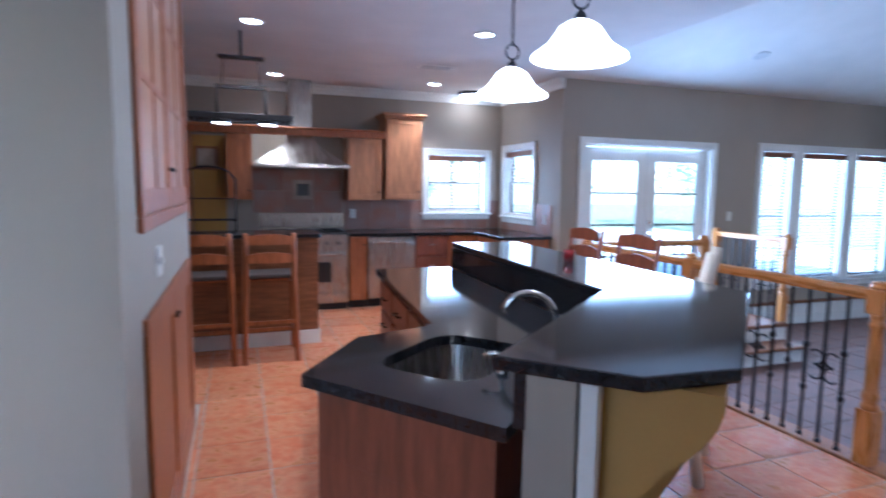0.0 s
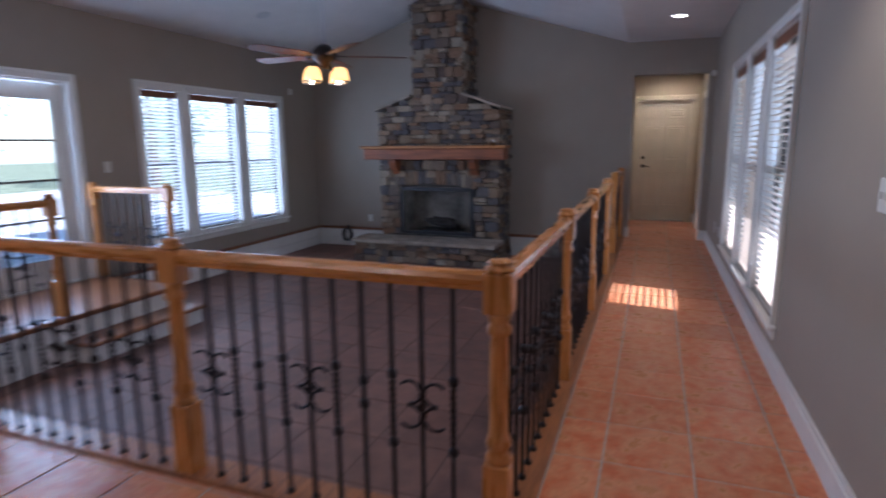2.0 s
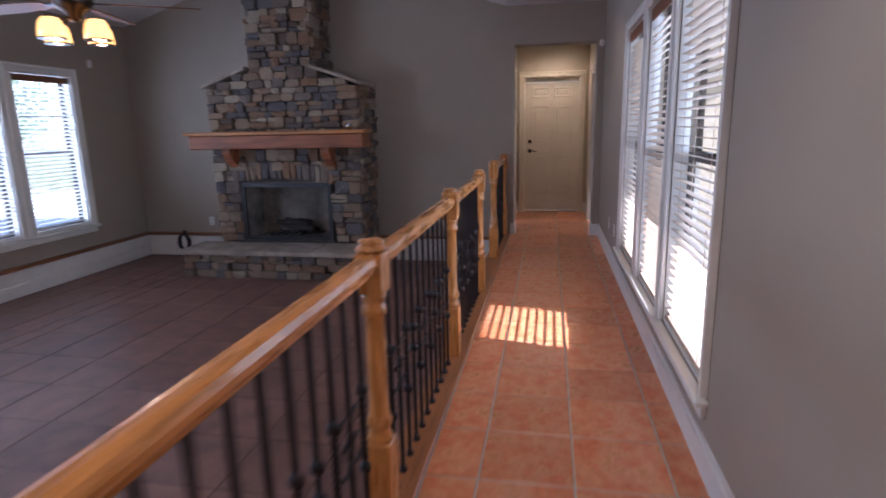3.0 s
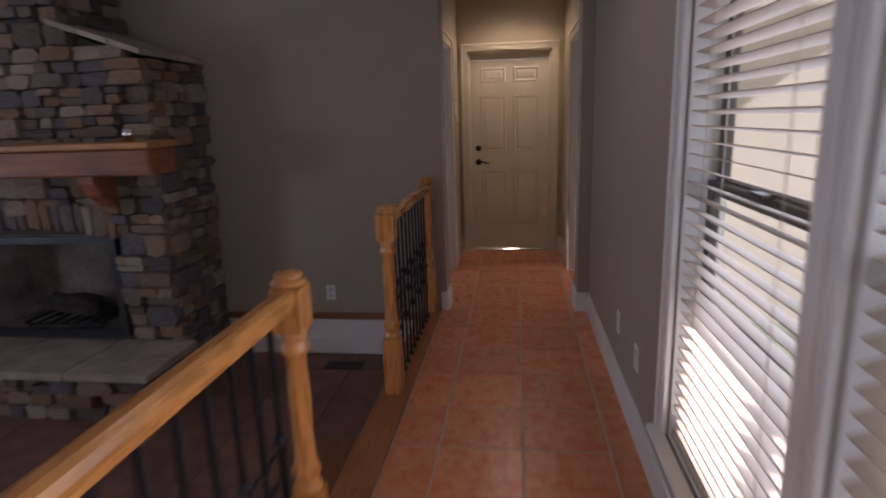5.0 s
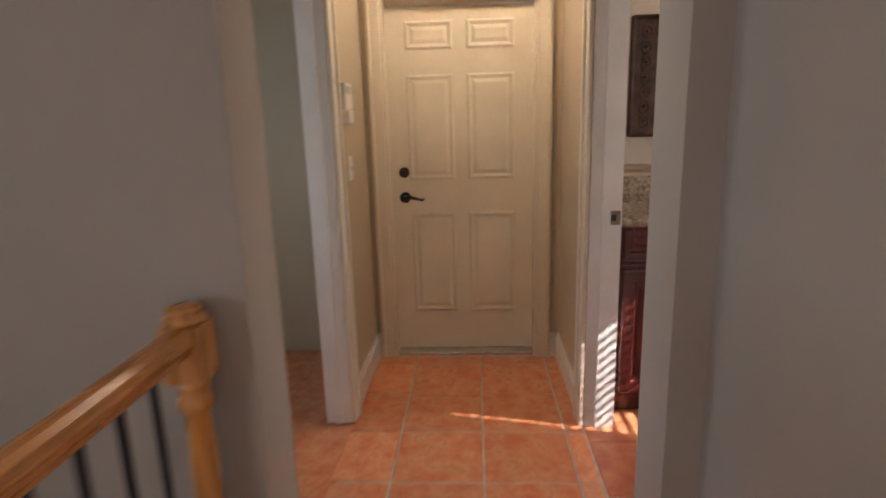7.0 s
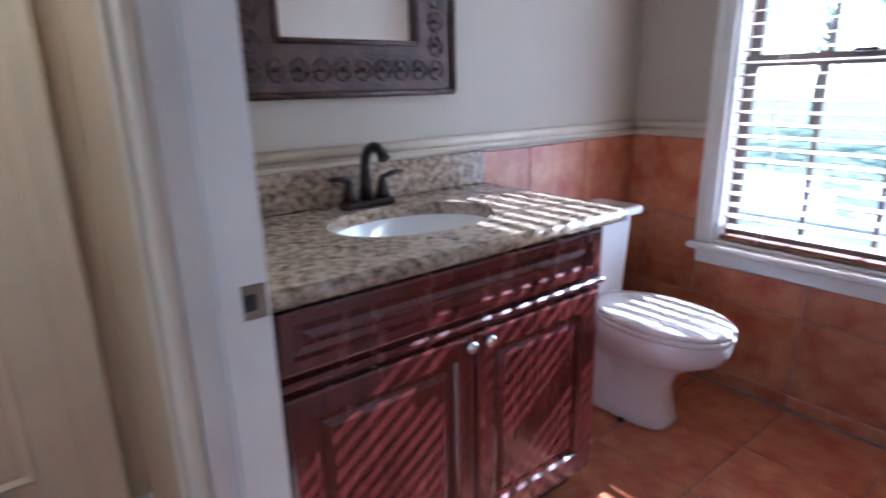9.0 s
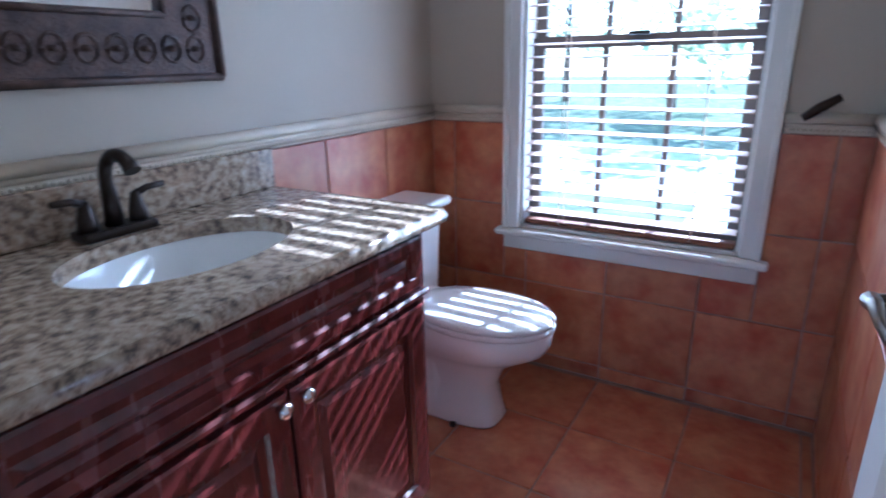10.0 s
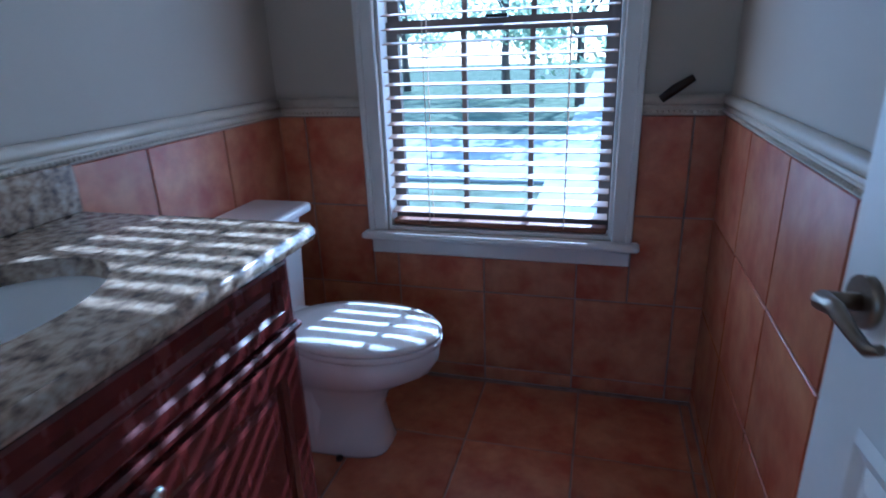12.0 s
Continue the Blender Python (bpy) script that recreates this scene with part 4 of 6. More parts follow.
box(bm, FX + 0.10, CH0 + 0.05, SHC - 0.05, EX, CH1 - 0.05, 3.80)
chimney = part("chimney", bm, M_MORTAR, fire)
lay(chimney, "x", FX + 0.10, -1, CH0, CH1, SHC - 0.1, 3.78, [], 9)
lay(chimney, "y", CH0 + 0.05, -1, FX + 0.07, EX, SHC - 0.1, 3.72, [], 10)
lay(chimney, "y", CH1 - 0.05, 1, FX + 0.07, EX, SHC - 0.1, 3.72, [], 12)
for ya, yb in ((FY0 - 0.03, CH0), (FY1 + 0.03, CH1)):
    n = 3
    for k in range(n):
        p, q = ya + (yb - ya) * k / n, ya + (yb - ya) * (k + 1) / n
        zp, zq = SH + 0.01 + (SHC - SH + 0.02) * k / n, SH + 0.01 + (SHC - SH + 0.02) * (k + 1) / n
        bm = B()
        prism(bm, [(p, zp), (q - (0.006 if q > p else -0.006), zq), (q - (0.006 if q > p else -0.006), zq + 0.035), (p, zp + 0.035)], FX - 0.06, EX, "x", 0.005)
        part("capstone", bm, M_CAPSTONE, fire, "sloping flagstone cap")
# soldier course over the firebox
rnd = random.Random(4)
y = FB[0] - 0.06
while y < FB[1] + 0.04:
    w = rnd.uniform(0.06, 0.11)
    ob = part("lintel_stone", rnd.choice(STONES), None, body)
    rise = 0.07 * (1 - ((y - (FB[0] + FB[1]) / 2) / 0.65) ** 2)
    ob.location, ob.scale = (FX + 0.035, y + w / 2, FB[3] + 0.085 + rise), (0.12, w - 0.006, 0.18 + rise * 0.4)
    y += w
for a in ((9.60, FB[0], FB[2], 10.1, FB[0] + 0.012, FB[3]), (9.60, FB[1] - 0.012, FB[2], 10.1, FB[1], FB[3]), (10.09, FB[0], FB[2], 10.1, FB[1], FB[3]), (9.60, FB[0], FB[2] - 0.012, 10.1, FB[1], FB[2] + 0.004), (9.60, FB[0], FB[3] - 0.01, 10.1, FB[1], FB[3] + 0.004)):
    part("firebox_panel", box(B(), *a), M_SOOT, fire, "sooty firebox lining")
bm = B()
box(bm, FX + 0.005, FB[0] - 0.005, FB[2], FX + 0.05, FB[0] + 0.045, FB[3])
box(bm, FX + 0.005, FB[1] - 0.045, FB[2], FX + 0.05, FB[1] + 0.005, FB[3])
box(bm, FX + 0.005, FB[0] + 0.045, FB[3] - 0.05, FX + 0.05, FB[1] - 0.045, FB[3])
box(bm, FX + 0.005, FB[0] + 0.045, FB[2], FX + 0.05, FB[1] - 0.045, FB[2] + 0.045)
part("firebox_frame", bm, M_BLACK, fire, "black metal firebox frame")
HX0, HY0, HY1 = 9.08, 2.22, 4.40
bm = B()
box(bm, HX0 + 0.08, HY0 + 0.06, 0, FX + 0.06, HY1 - 0.06, 0.28)
hearth = part("hearth", bm, M_MORTAR, fire, "raised stone hearth")
lay(hearth, "x", HX0 + 0.08, -1, HY0, HY1, 0.0, 0.28, [], 21)
lay(hearth, "y", HY0 + 0.06, -1, HX0 + 0.05, FX + 0.05, 0.0, 0.28, [], 22)
lay(hearth, "y", HY1 - 0.06, 1, HX0 + 0.05, FX + 0.05, 0.0, 0.28, [], 23)
for k in range(4):
    p = HY0 - 0.03 + (HY1 - HY0 + 0.06) * k / 4
    q = HY0 - 0.03 + (HY1 - HY0 + 0.06) * (k + 1) / 4
    part("hearth_slab", box(B(), HX0 - 0.03, p + 0.003, 0.28, FX + 0.06, q - 0.003, 0.335, 0.008), M_CAPSTONE, fire)
bm = B()
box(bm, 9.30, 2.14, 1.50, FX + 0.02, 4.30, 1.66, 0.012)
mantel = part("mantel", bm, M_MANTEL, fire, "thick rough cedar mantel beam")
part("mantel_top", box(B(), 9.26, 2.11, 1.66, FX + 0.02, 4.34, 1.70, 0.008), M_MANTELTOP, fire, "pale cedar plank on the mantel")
for y in (2.62, 3.86):
    bm = B()
    prism(bm, [(9.36, 1.50), (9.36, 1.45), (9.42, 1.36), (FX + 0.0, 1.26), (FX + 0.0, 1.50)], y - 0.05, y + 0.05, "y")
    part("bracket", bm, M_MANTEL, fire, "cedar mantel bracket")
glass = thing("votive_glass", "small clear glass candle holder on the cedar mantel", "glass", at=(9.42, 2.33, 1.34))
part("cup", lathe(B(), [(0.030, 0), (0.033, 0.04), (0.036, 0.075), (0.032, 0.075), (0.028, 0.01), (0.0, 0.01)], steps=16), M_NICKEL, glass)
logs = thing("fire_logs", "charred gas logs on a black grate", "logs", at=(9.83, 3.24, 0.014))
rnd = random.Random(8)
for k in range(6):
    a, z = radians(rnd.uniform(-25, 25) + 90), 0.09 + 0.045 * (k // 2)
    c = Vector((rnd.uniform(-0.09, 0.09), rnd.uniform(-0.1, 0.1), z))
    d = Vector((math.cos(a), math.sin(a), rnd.uniform(-0.1, 0.25))) * rnd.uniform(0.17, 0.26)
    part("log", tube(B(), [c - d, c - d * 0.4 + Vector((0.012, 0, 0.01)), c + d * 0.3, c + d], [0.035, 0.045, 0.042, 0.03], 9), M_LOG, logs)
bm = B()
for k in range(7):
    y = -0.3 + k * 0.1
    box(bm, -0.16, y - 0.007, 0.045, 0.16, y + 0.007, 0.06)
for x in (-0.14, 0.14):
    box(bm, x - 0.008, -0.31, 0.03, x + 0.008, 0.31, 0.045)
    for y in (-0.28, 0.28):
        box(bm, x - 0.008, y - 0.008, -0.0, x + 0.008, y + 0.008, 0.03)
part("grate", bm, M_BLACK, logs)

# ---- bar and island ----
island = thing("island", "black granite island with a red-brown cabinet base and corner sink", "island", at=(0, 0, 0))
LOW = [(0.29, 1.65), (0.70, 1.12), (1.44, 1.80), (1.52, 3.72), (1.00, 3.74), (0.86, 2.12), (0.53, 2.02)]
SINK_C, SINK_T = Vector((0.80, 1.70)), radians(40)


def sink_ring(scale, n=40):
    out = []
    for k in range(n):
        a = 2 * math.pi * k / n
        u = 0.235 * math.copysign(abs(math.cos(a)) ** 0.45, math.cos(a)) * scale
        v = 0.185 * math.copysign(abs(math.sin(a)) ** 0.45, math.sin(a)) * scale
        out.append((SINK_C.x + u * math.cos(SINK_T) - v * math.sin(SINK_T), SINK_C.y + u * math.sin(SINK_T) + v * math.cos(SINK_T)))
    return out


def holed_slab(outline, ring, z0, z1):
    """A slab of that outline (star-shaped round the hole) with a hole through it."""
    bm = B()
    c = Vector((sum(p[0] for p in ring) / len(ring), sum(p[1] for p in ring) / len(ring)))
    pts = list(outline)
    outer = []
    for p in ring:
        d = (Vector(p) - c)
        best = None
        for a, b in zip(pts, pts[1:] + pts[:1]):
            a2, b2 = Vector(a) - c, Vector(b) - c
            e = b2 - a2
            den = d.x * e.y - d.y * e.x
            if abs(den) < 1e-9:
                continue
            t = (a2.x * e.y - a2.y * e.x) / den
            s = (a2.x * d.y - a2.y * d.x) / den
            if t > 0 and -1e-6 <= s <= 1 + 1e-6 and (best is None or t < best):
                best = t
        outer.append(tuple(c + d * best))
    n = len(ring)
    # push the nearest outer point onto each corner
    for p in pts:
        if min((Vector(o) - Vector(p)).length for o in outer) < 0.35:
            k = min(range(n), key=lambda k: (Vector(outer[k]) - Vector(p)).length)
            outer[k] = p
    rows = [[bm.verts.new((*p, z)) for p in q] for q, z in ((ring, z0), (ring, z1), (outer, z1), (outer, z0))]
    for a, b in zip(rows, rows[1:] + rows[:1]):
        for k in range(n):
            bm.faces.new((a[k], a[(k + 1) % n], b[(k + 1) % n], b[k]))
    return bm


near_part = [(0.29, 1.65), (0.70, 1.12), (1.44, 1.80), (1.445, 2.12), (0.86, 2.12), (0.53, 2.02)]
part("worktop", holed_slab(near_part, sink_ring(1.0), 0.875, 0.912), M_BLACKTOP, island, "polished black granite worktop")
bm = B()
prism(bm, [(0.86, 2.1205), (1.4455, 2.1205), (1.52, 3.72), (1.00, 3.74)], 0.875, 0.912)
part("worktop", bm, M_BLACKTOP, island)
bm = B()
prism(bm, [(0.34, 1.66), (0.70, 1.17), (1.42, 1.82), (1.50, 3.68), (1.04, 3.70), (0.90, 2.15), (0.55, 2.0)], 0.10, 0.655)
base_ob = part("base", bm, M_REDWOOD, island, "red-brown cabinet base")
bm = B()
prism(bm, [(0.40, 1.68), (0.70, 1.23), (1.40, 1.84), (1.46, 3.64), (1.08, 3.66), (0.95, 2.18), (0.58, 1.97)], 0.0, 0.10)
part("toe_kick", bm, M_BLACK, island)
part("base_rim", holed_slab([(0.34, 1.66), (0.70, 1.17), (1.42, 1.82), (1.43, 2.12), (0.90, 2.14), (0.55, 2.0)], sink_ring(1.08), 0.656, 0.874), M_REDWOOD, island)
part("base_rim", prism(B(), [(0.90, 2.141), (1.431, 2.121), (1.50, 3.68), (1.04, 3.70)], 0.656, 0.874), M_REDWOOD, island)
for k, (y0, y1) in enumerate(((2.25, 2.70), (2.74, 3.19), (3.23, 3.66))):
    xa, xb = 0.895 + (y0 - 2.15) * 0.0903, 0.895 + (y1 - 2.15) * 0.0903
    for z0, z1 in ((0.68, 0.84), (0.14, 0.65)):
        bm = B()
        prism(bm, [(xa, y0), (xb, y1), (xb - 0.02, y1), (xa - 0.02, y0)], z0, z1, bevel=0.003)
        front = part("door" if z0 < 0.5 else "drawer", bm, M_REDWOOD, island)
        bm = B()
        m = Vector(((xa + xb) / 2 - 0.025, (y0 + y1) / 2, (z0 + z1) / 2 if z0 > 0.5 else z1 - 0.06))
        tube(bm, [m + Vector((0.006, -0.05, 0)), m + Vector((-0.018, -0.045, 0)), m + Vector((-0.018, 0.045, 0)), m + Vector((0.006, 0.05, 0))], 0.006, 8)
        part("pull", bm, M_BRONZE, front, "dark bronze pull")
bm = B()
rings = [sink_ring(1.02), sink_ring(1.0), sink_ring(0.96), sink_ring(0.80), sink_ring(0.12)]
hs = [0.874, 0.84, 0.70, 0.685, 0.68]
vs = [[bm.verts.new((*p, z)) for p in r] for r, z in zip(rings, hs)]
for a, b in zip(vs, vs[1:]):
    for k in range(40):
        f = bm.faces.new((a[k], a[(k + 1) % 40], b[(k + 1) % 40], b[k]))
        f.smooth = True
bm.faces.new(vs[-1])
part("sink_bowl", bm, M_STEEL, island, "stainless steel sink bowl")
bm = B()
lathe(bm, [(0.035, 0), (0.035, 0.004), (0.0, 0.004)], (SINK_C.x, SINK_C.y, 0.681))
part("drain", bm, M_NICKEL, island)

faucet = thing("kitchen_faucet", "brushed nickel pull-down faucet with a high arc", "faucet", at=(1.115, 1.60, 0.912))
bm = B()
lathe(bm, [(0.028, 0), (0.028, 0.01), (0.018, 0.02), (0.016, 0.08)], steps=14)
part("base", bm, M_NICKEL, faucet)
u = Vector((math.cos(radians(150)), math.sin(radians(150)), 0))
pts = [(0, 0, 0.08)] + [tuple(Vector((0, 0, 0.12)) + u * (0.088 - 0.088 * math.cos(a)) + Vector((0, 0, 0.088 * math.sin(a)))) for a in [math.pi * k / 14 for k in range(14)]]
part("spout", tube(B(), pts, [0.011] * 10 + [0.012, 0.014, 0.015, 0.015, 0.014], 12), M_NICKEL, faucet)
part("handle", tube(B(), [(0.0, 0, 0.05), (0.03, -0.03, 0.06), (0.05, -0.05, 0.09)], [0.01, 0.009, 0.007], 8), M_NICKEL, faucet)
soap = thing("soap_dispenser", "small nickel soap dispenser on the black worktop", "dispenser", at=(0.86, 1.47, 0.912))
part("body", lathe(B(), [(0.018, 0), (0.018, 0.01), (0.008, 0.015), (0.008, 0.05), (0.012, 0.055), (0.012, 0.065), (0.0, 0.068)], steps=12), M_NICKEL, soap)
part("spout", tube(B(), [(0, 0, 0.058), (-0.03, 0.02, 0.062), (-0.05, 0.035, 0.055)], 0.006, 8), M_NICKEL, soap)

bar = thing("breakfast_bar", "raised black granite breakfast bar on a greige half wall", "bar", at=(0, 0, 0))
BAR = [(0.67, 1.14), (0.905, 0.905), (1.155, 0.89), (1.98, 1.615), (2.04, 3.72), (1.55, 3.74), (1.45, 1.82)]
part("bar_top", prism(B(), BAR, 1.047, 1.082, "z", 0.008), M_BLACKTOP, bar, "polished black granite bar top")
HALF = [(0.735, 1.10), (0.815, 1.01), (1.60, 1.70), (1.68, 3.70), (1.56, 3.71), (1.475, 1.79)]
part("half_wall", prism(B(), HALF, 0.0, 1.047), M_WALL, bar, "greige half wall")
part("splash", prism(B(), [(0.715, 1.115), (0.735, 1.095), (1.468, 1.785), (1.553, 3.70), (1.528, 3.70), (1.445, 1.80)], 0.9125, 1.046), M_BLACKTOP, bar, "black granite splash")
part("end_trim", prism(B(), [(0.82, 1.003), (0.845, 0.975), (0.875, 1.0), (0.85, 1.03)], 0.0, 1.046), M_WHITE, bar, "white corner trim")


def corbel(parent, at, way):
    """A curved bracket from the wall at `at`, out along `way`."""
    side = Vector((-way.y, way.x, 0)) * 0.045
    line = [(0, 1.046), (0.285, 1.046), (0.286, 1.012), (0.276, 0.975), (0.252, 0.93), (0.214, 0.885), (0.172, 0.845), (0.136, 0.795), (0.112, 0.73), (0.096, 0.65), (0.065, 0.56), (0.02, 0.50), (0, 0.49)]
    bm = B()
    a = [bm.verts.new((at[0] + way.x * d - side.x, at[1] + way.y * d - side.y, z)) for d, z in line]
    b = [bm.verts.new((at[0] + way.x * d + side.x, at[1] + way.y * d + side.y, z)) for d, z in line]
    bm.faces.new(a)
    bm.faces.new(b)
    n = len(line)
    for k in range(n):
        bm.faces.new((a[k], a[(k + 1) % n], b[(k + 1) % n], b[k]))
    bmesh.ops.triangulate(bm, faces=[f for f in bm.faces if len(f.verts) > 4])
    part("corbel", bm, M_CORBEL, parent, "ochre painted curved corbel")


OUT = Vector((0.66, -0.75, 0)).normalized()
corbel(bar, (0.905, 1.085), OUT)
corbel(bar, (1.50, 1.615), OUT)
corbel(bar, (1.68, 2.5), Vector((1, 0, 0)))
corbel(bar, (1.68, 3.4), Vector((1, 0, 0)))
votive = thing("votive_glass", "small red votive glass standing on the bar", "glass", at=(1.80, 2.62, 1.082))
part("cup", lathe(B(), [(0.026, 0), (0.029, 0.035), (0.030, 0.062), (0.027, 0.062), (0.024, 0.01), (0.0, 0.01)], steps=16), M_REDGLASS, votive)


def bar_chair(name, label, mat, seat_mat, at, turn, seat_h=0.66, back_h=1.17, rails=(1.10, 0.97), w=0.40, thick=1.0):
    """A bar chair whose back stands at -y and whose seat looks to +y."""
    ch = thing(name, label, "bar stool", "stools at the bar", at=at, turn=turn)
    h = w / 2
    part("seat", box(B(), -h, -0.17, seat_h - 0.035, h, 0.20, seat_h, 0.01, 2), seat_mat, ch)
    for s in (-1, 1):
        bm = tube(B(), [(s * (h - 0.0), -0.245, 0), (s * (h - 0.01), -0.19, seat_h * 0.6), (s * (h - 0.02), -0.175, seat_h), (s * (h - 0.02), -0.20, (seat_h + back_h) / 2), (s * (h - 0.02), -0.245, back_h)], [r * thick for r in (0.02, 0.024, 0.025, 0.023, 0.02)], 4)
        part("back_leg", bm, mat, ch)
        part("front_leg", tube(B(), [(s * h, 0.20, 0), (s * (h - 0.015), 0.17, seat_h - 0.03)], [0.018 * thick, 0.023 * thick], 4), mat, ch)
        part("side_stretcher", box(B(), s * (h - 0.012) - 0.011, -0.19, 0.24, s * (h - 0.012) + 0.011, 0.18, 0.27), mat, ch)
        part("seat_rail", box(B(), s * (h - 0.015) - 0.011, -0.165, seat_h - 0.10, s * (h - 0.015) + 0.011, 0.16, seat_h - 0.036), mat, ch)
    part("front_stretcher", box(B(), -h + 0.02, 0.168, 0.17, h - 0.02, 0.192, 0.20), mat, ch)
    part("back_stretcher", box(B(), -h + 0.02, -0.215, 0.32, h - 0.02, -0.193, 0.35), mat, ch)
    part("front_rail", box(B(), -h + 0.03, 0.15, seat_h - 0.10, h - 0.03, 0.172, seat_h - 0.036), mat, ch)
    for z in rails:
        bm = B()
        n = 8
        top = []
        for k in range(n + 1):
            f = -1 + 2 * k / n
            top.append((f * (h - 0.03), -0.222 - 0.02 * (1 - f * f), z + 0.03 + 0.025 * (1 - f * f)))
        for p, q in zip(top, top[1:]):
            vs = [bm.verts.new(c) for c in (p, q, (q[0], q[1], z - 0.035), (p[0], p[1], z - 0.035), (p[0], p[1] + 0.018, p[2]), (q[0], q[1] + 0.018, q[2]), (q[0], q[1] + 0.018, z - 0.035), (p[0], p[1] + 0.018, z - 0.035))]
            for f in ((0, 1, 2, 3), (4, 5, 6, 7), (0, 1, 5, 4), (3, 2, 6, 7)):
                bm.faces.new([vs[i] for i in f])
        bmesh.ops.remove_doubles(bm, verts=bm.verts[:], dist=0.0005)
        part("back_rail", bm, mat, ch)
    return ch


bar_chair("bar_stool", "pale painted wooden bar stool tucked under the bar", M_PALEWOOD, M_PALEWOOD, (2.235, 2.396, 0), 42, rails=(1.09,), thick=1.5)
bar_chair("bar_stool", "red-brown wooden bar stool behind the bar", M_REDWOOD, M_FABRIC, (2.33, 3.00, 0), 92, rails=(1.13, 1.0))
bar_chair("bar_stool", "red-brown wooden bar stool behind the bar", M_REDWOOD, M_FABRIC, (2.35, 3.62, 0), 92, rails=(1.13, 1.0))

# ---- kitchen ----
KB, KF, KU = 7.35, 6.72, 7.03          # wall, base fronts, upper fronts


def cabinet(name, label, x0, x1, z0, z1, y0, y1, mat, doors=1, drawers=0, pull=M_BRONZE, crown=False, toe=False):
    cab = thing(name, label, "cabinet", "kitchen cabinets", at=((x0 + x1) / 2, y1, z0))
    w, h, d = (x1 - x0) / 2, z1 - z0, y1 - y0
    lift = 0.1 if toe else 0
    part("body", box(B(), -w + 0.001, -d, lift, w - 0.001, -0.002, h), mat, cab)
    if toe:
        part("toe_kick", box(B(), -w + 0.001, -d + 0.06, 0.0, w - 0.001, -0.01, lift), M_BLACK, cab)
    if drawers:
        step = (h - lift) / drawers
        for k in range(drawers):
            dr = part("drawer", box(B(), -w + 0.012, -d - 0.02, lift + step * k + 0.012, w - 0.012, -d, lift + step * (k + 1) - 0.012, 0.004), mat, cab)
            z = lift + step * (k + 0.55)
            part("pull", tube(B(), [(-0.045, -d - 0.02, z), (-0.04, -d - 0.045, z), (0.04, -d - 0.045, z), (0.045, -d - 0.02, z)], 0.006, 8), pull, dr)
    else:
        for k in range(doors):
            a, b = -w + 0.012 + 2 * w * k / doors, -w - 0.012 + 2 * w * (k + 1) / doors
            bm = B()
            z0d, z1d = lift + 0.012, h - 0.012
            box(bm, a, -d - 0.02, z0d, a + 0.055, -d, z1d, 0.002)
            box(bm, b - 0.055, -d - 0.02, z0d, b, -d, z1d, 0.002)
            box(bm, a + 0.055, -d - 0.02, z0d, b - 0.055, -d, z0d + 0.055, 0.002)
            box(bm, a + 0.055, -d - 0.02, z1d - 0.055, b - 0.055, -d, z1d, 0.002)
            box(bm, a + 0.055, -d - 0.01, z0d + 0.055, b - 0.055, -d, z1d - 0.055)
            dr = part("door", bm, mat, cab)
            zz = z0d + 0.08 if z0 > 0.5 else z1d - 0.1
            part("knob", lathe(B(), [(0.006, 0), (0.013, 0.012), (0.013, 0.02), (0.0, 0.024)], (b - 0.028, -d - 0.03, zz), 10), pull, dr)
    if crown:
        bm = B()
        box(bm, -w - 0.02, -d - 0.04, h, w + 0.02, -0.002, h + 0.03, 0.006)
        box(bm, -w - 0.045, -d - 0.065, h + 0.03, w + 0.045, -0.002, h + 0.065, 0.008)
        part("crown", bm, mat, cab)
    return cab


cabinet("upper_cabinet", "narrow knotty alder upper cabinet beside the hood", 0.00, 0.285, 1.30, 2.06, KU, KB, M_ALDER)
cabinet("upper_cabinet", "light alder upper cabinet beside the hood", 1.40, 1.83, 1.30, 2.06, KU, KB, M_ALDERLIT)
cabinet("upper_cabinet", "taller light alder upper cabinet with a crown", 1.87, 2.34, 1.31, 2.32, KU - 0.03, KB, M_ALDERLIT, crown=True)
cabinet("base_cabinet", "narrow red-brown base cabinet by the range", 1.36, 1.575, 0, 0.875, KF, KB, M_ALDER, toe=True)
cabinet("drawer_unit", "red-brown drawer unit beside the dishwasher", 2.185, 2.62, 0, 0.875, KF, KB, M_REDWOOD, drawers=3, pull=M_NICKEL, toe=True)
cabinet("base_cabinet", "red-brown corner base cabinet", 2.62, 3.60, 0, 0.875, KF, KB, M_ALDER, doors=2, toe=True)
cabinet("base_cabinet", "red-brown base cabinet on the far side of the range", -1.1, 0.42, 0, 0.875, KF, KB, M_ALDER, doors=3, toe=True)
side_cab = thing("side_cabinet", "red-brown base cabinet under the side window", "cabinet", "kitchen cabinets", at=(3.60, 6.26, 0))
part("body", box(B(), -0.60, -0.36, 0.10, -0.0, 0.40, 0.875), M_ALDER, side_cab)
part("toe_kick", box(B(), -0.54, -0.36, 0, 0, 0.40, 0.10), M_BLACK, side_cab)
for y0, y1 in ((-0.35, 0.01), (0.03, 0.39)):
    part("door", box(B(), -0.62, y0, 0.12, -0.60, y1, 0.86, 0.004), M_ALDER, side_cab)
top = thing("kitchen_worktop", "black granite worktop along the kitchen wall", "worktop", at=(0, 0, 0.875))
part("slab", box(B(), 1.36, KF - 0.03, 0, 3.62, KB - 0.002, 0.035, 0.004), M_BLACKTOP, top)
part("slab", box(B(), 2.97, 5.87, 0, 3.618, KF - 0.031, 0.035, 0.004), M_BLACKTOP, top)
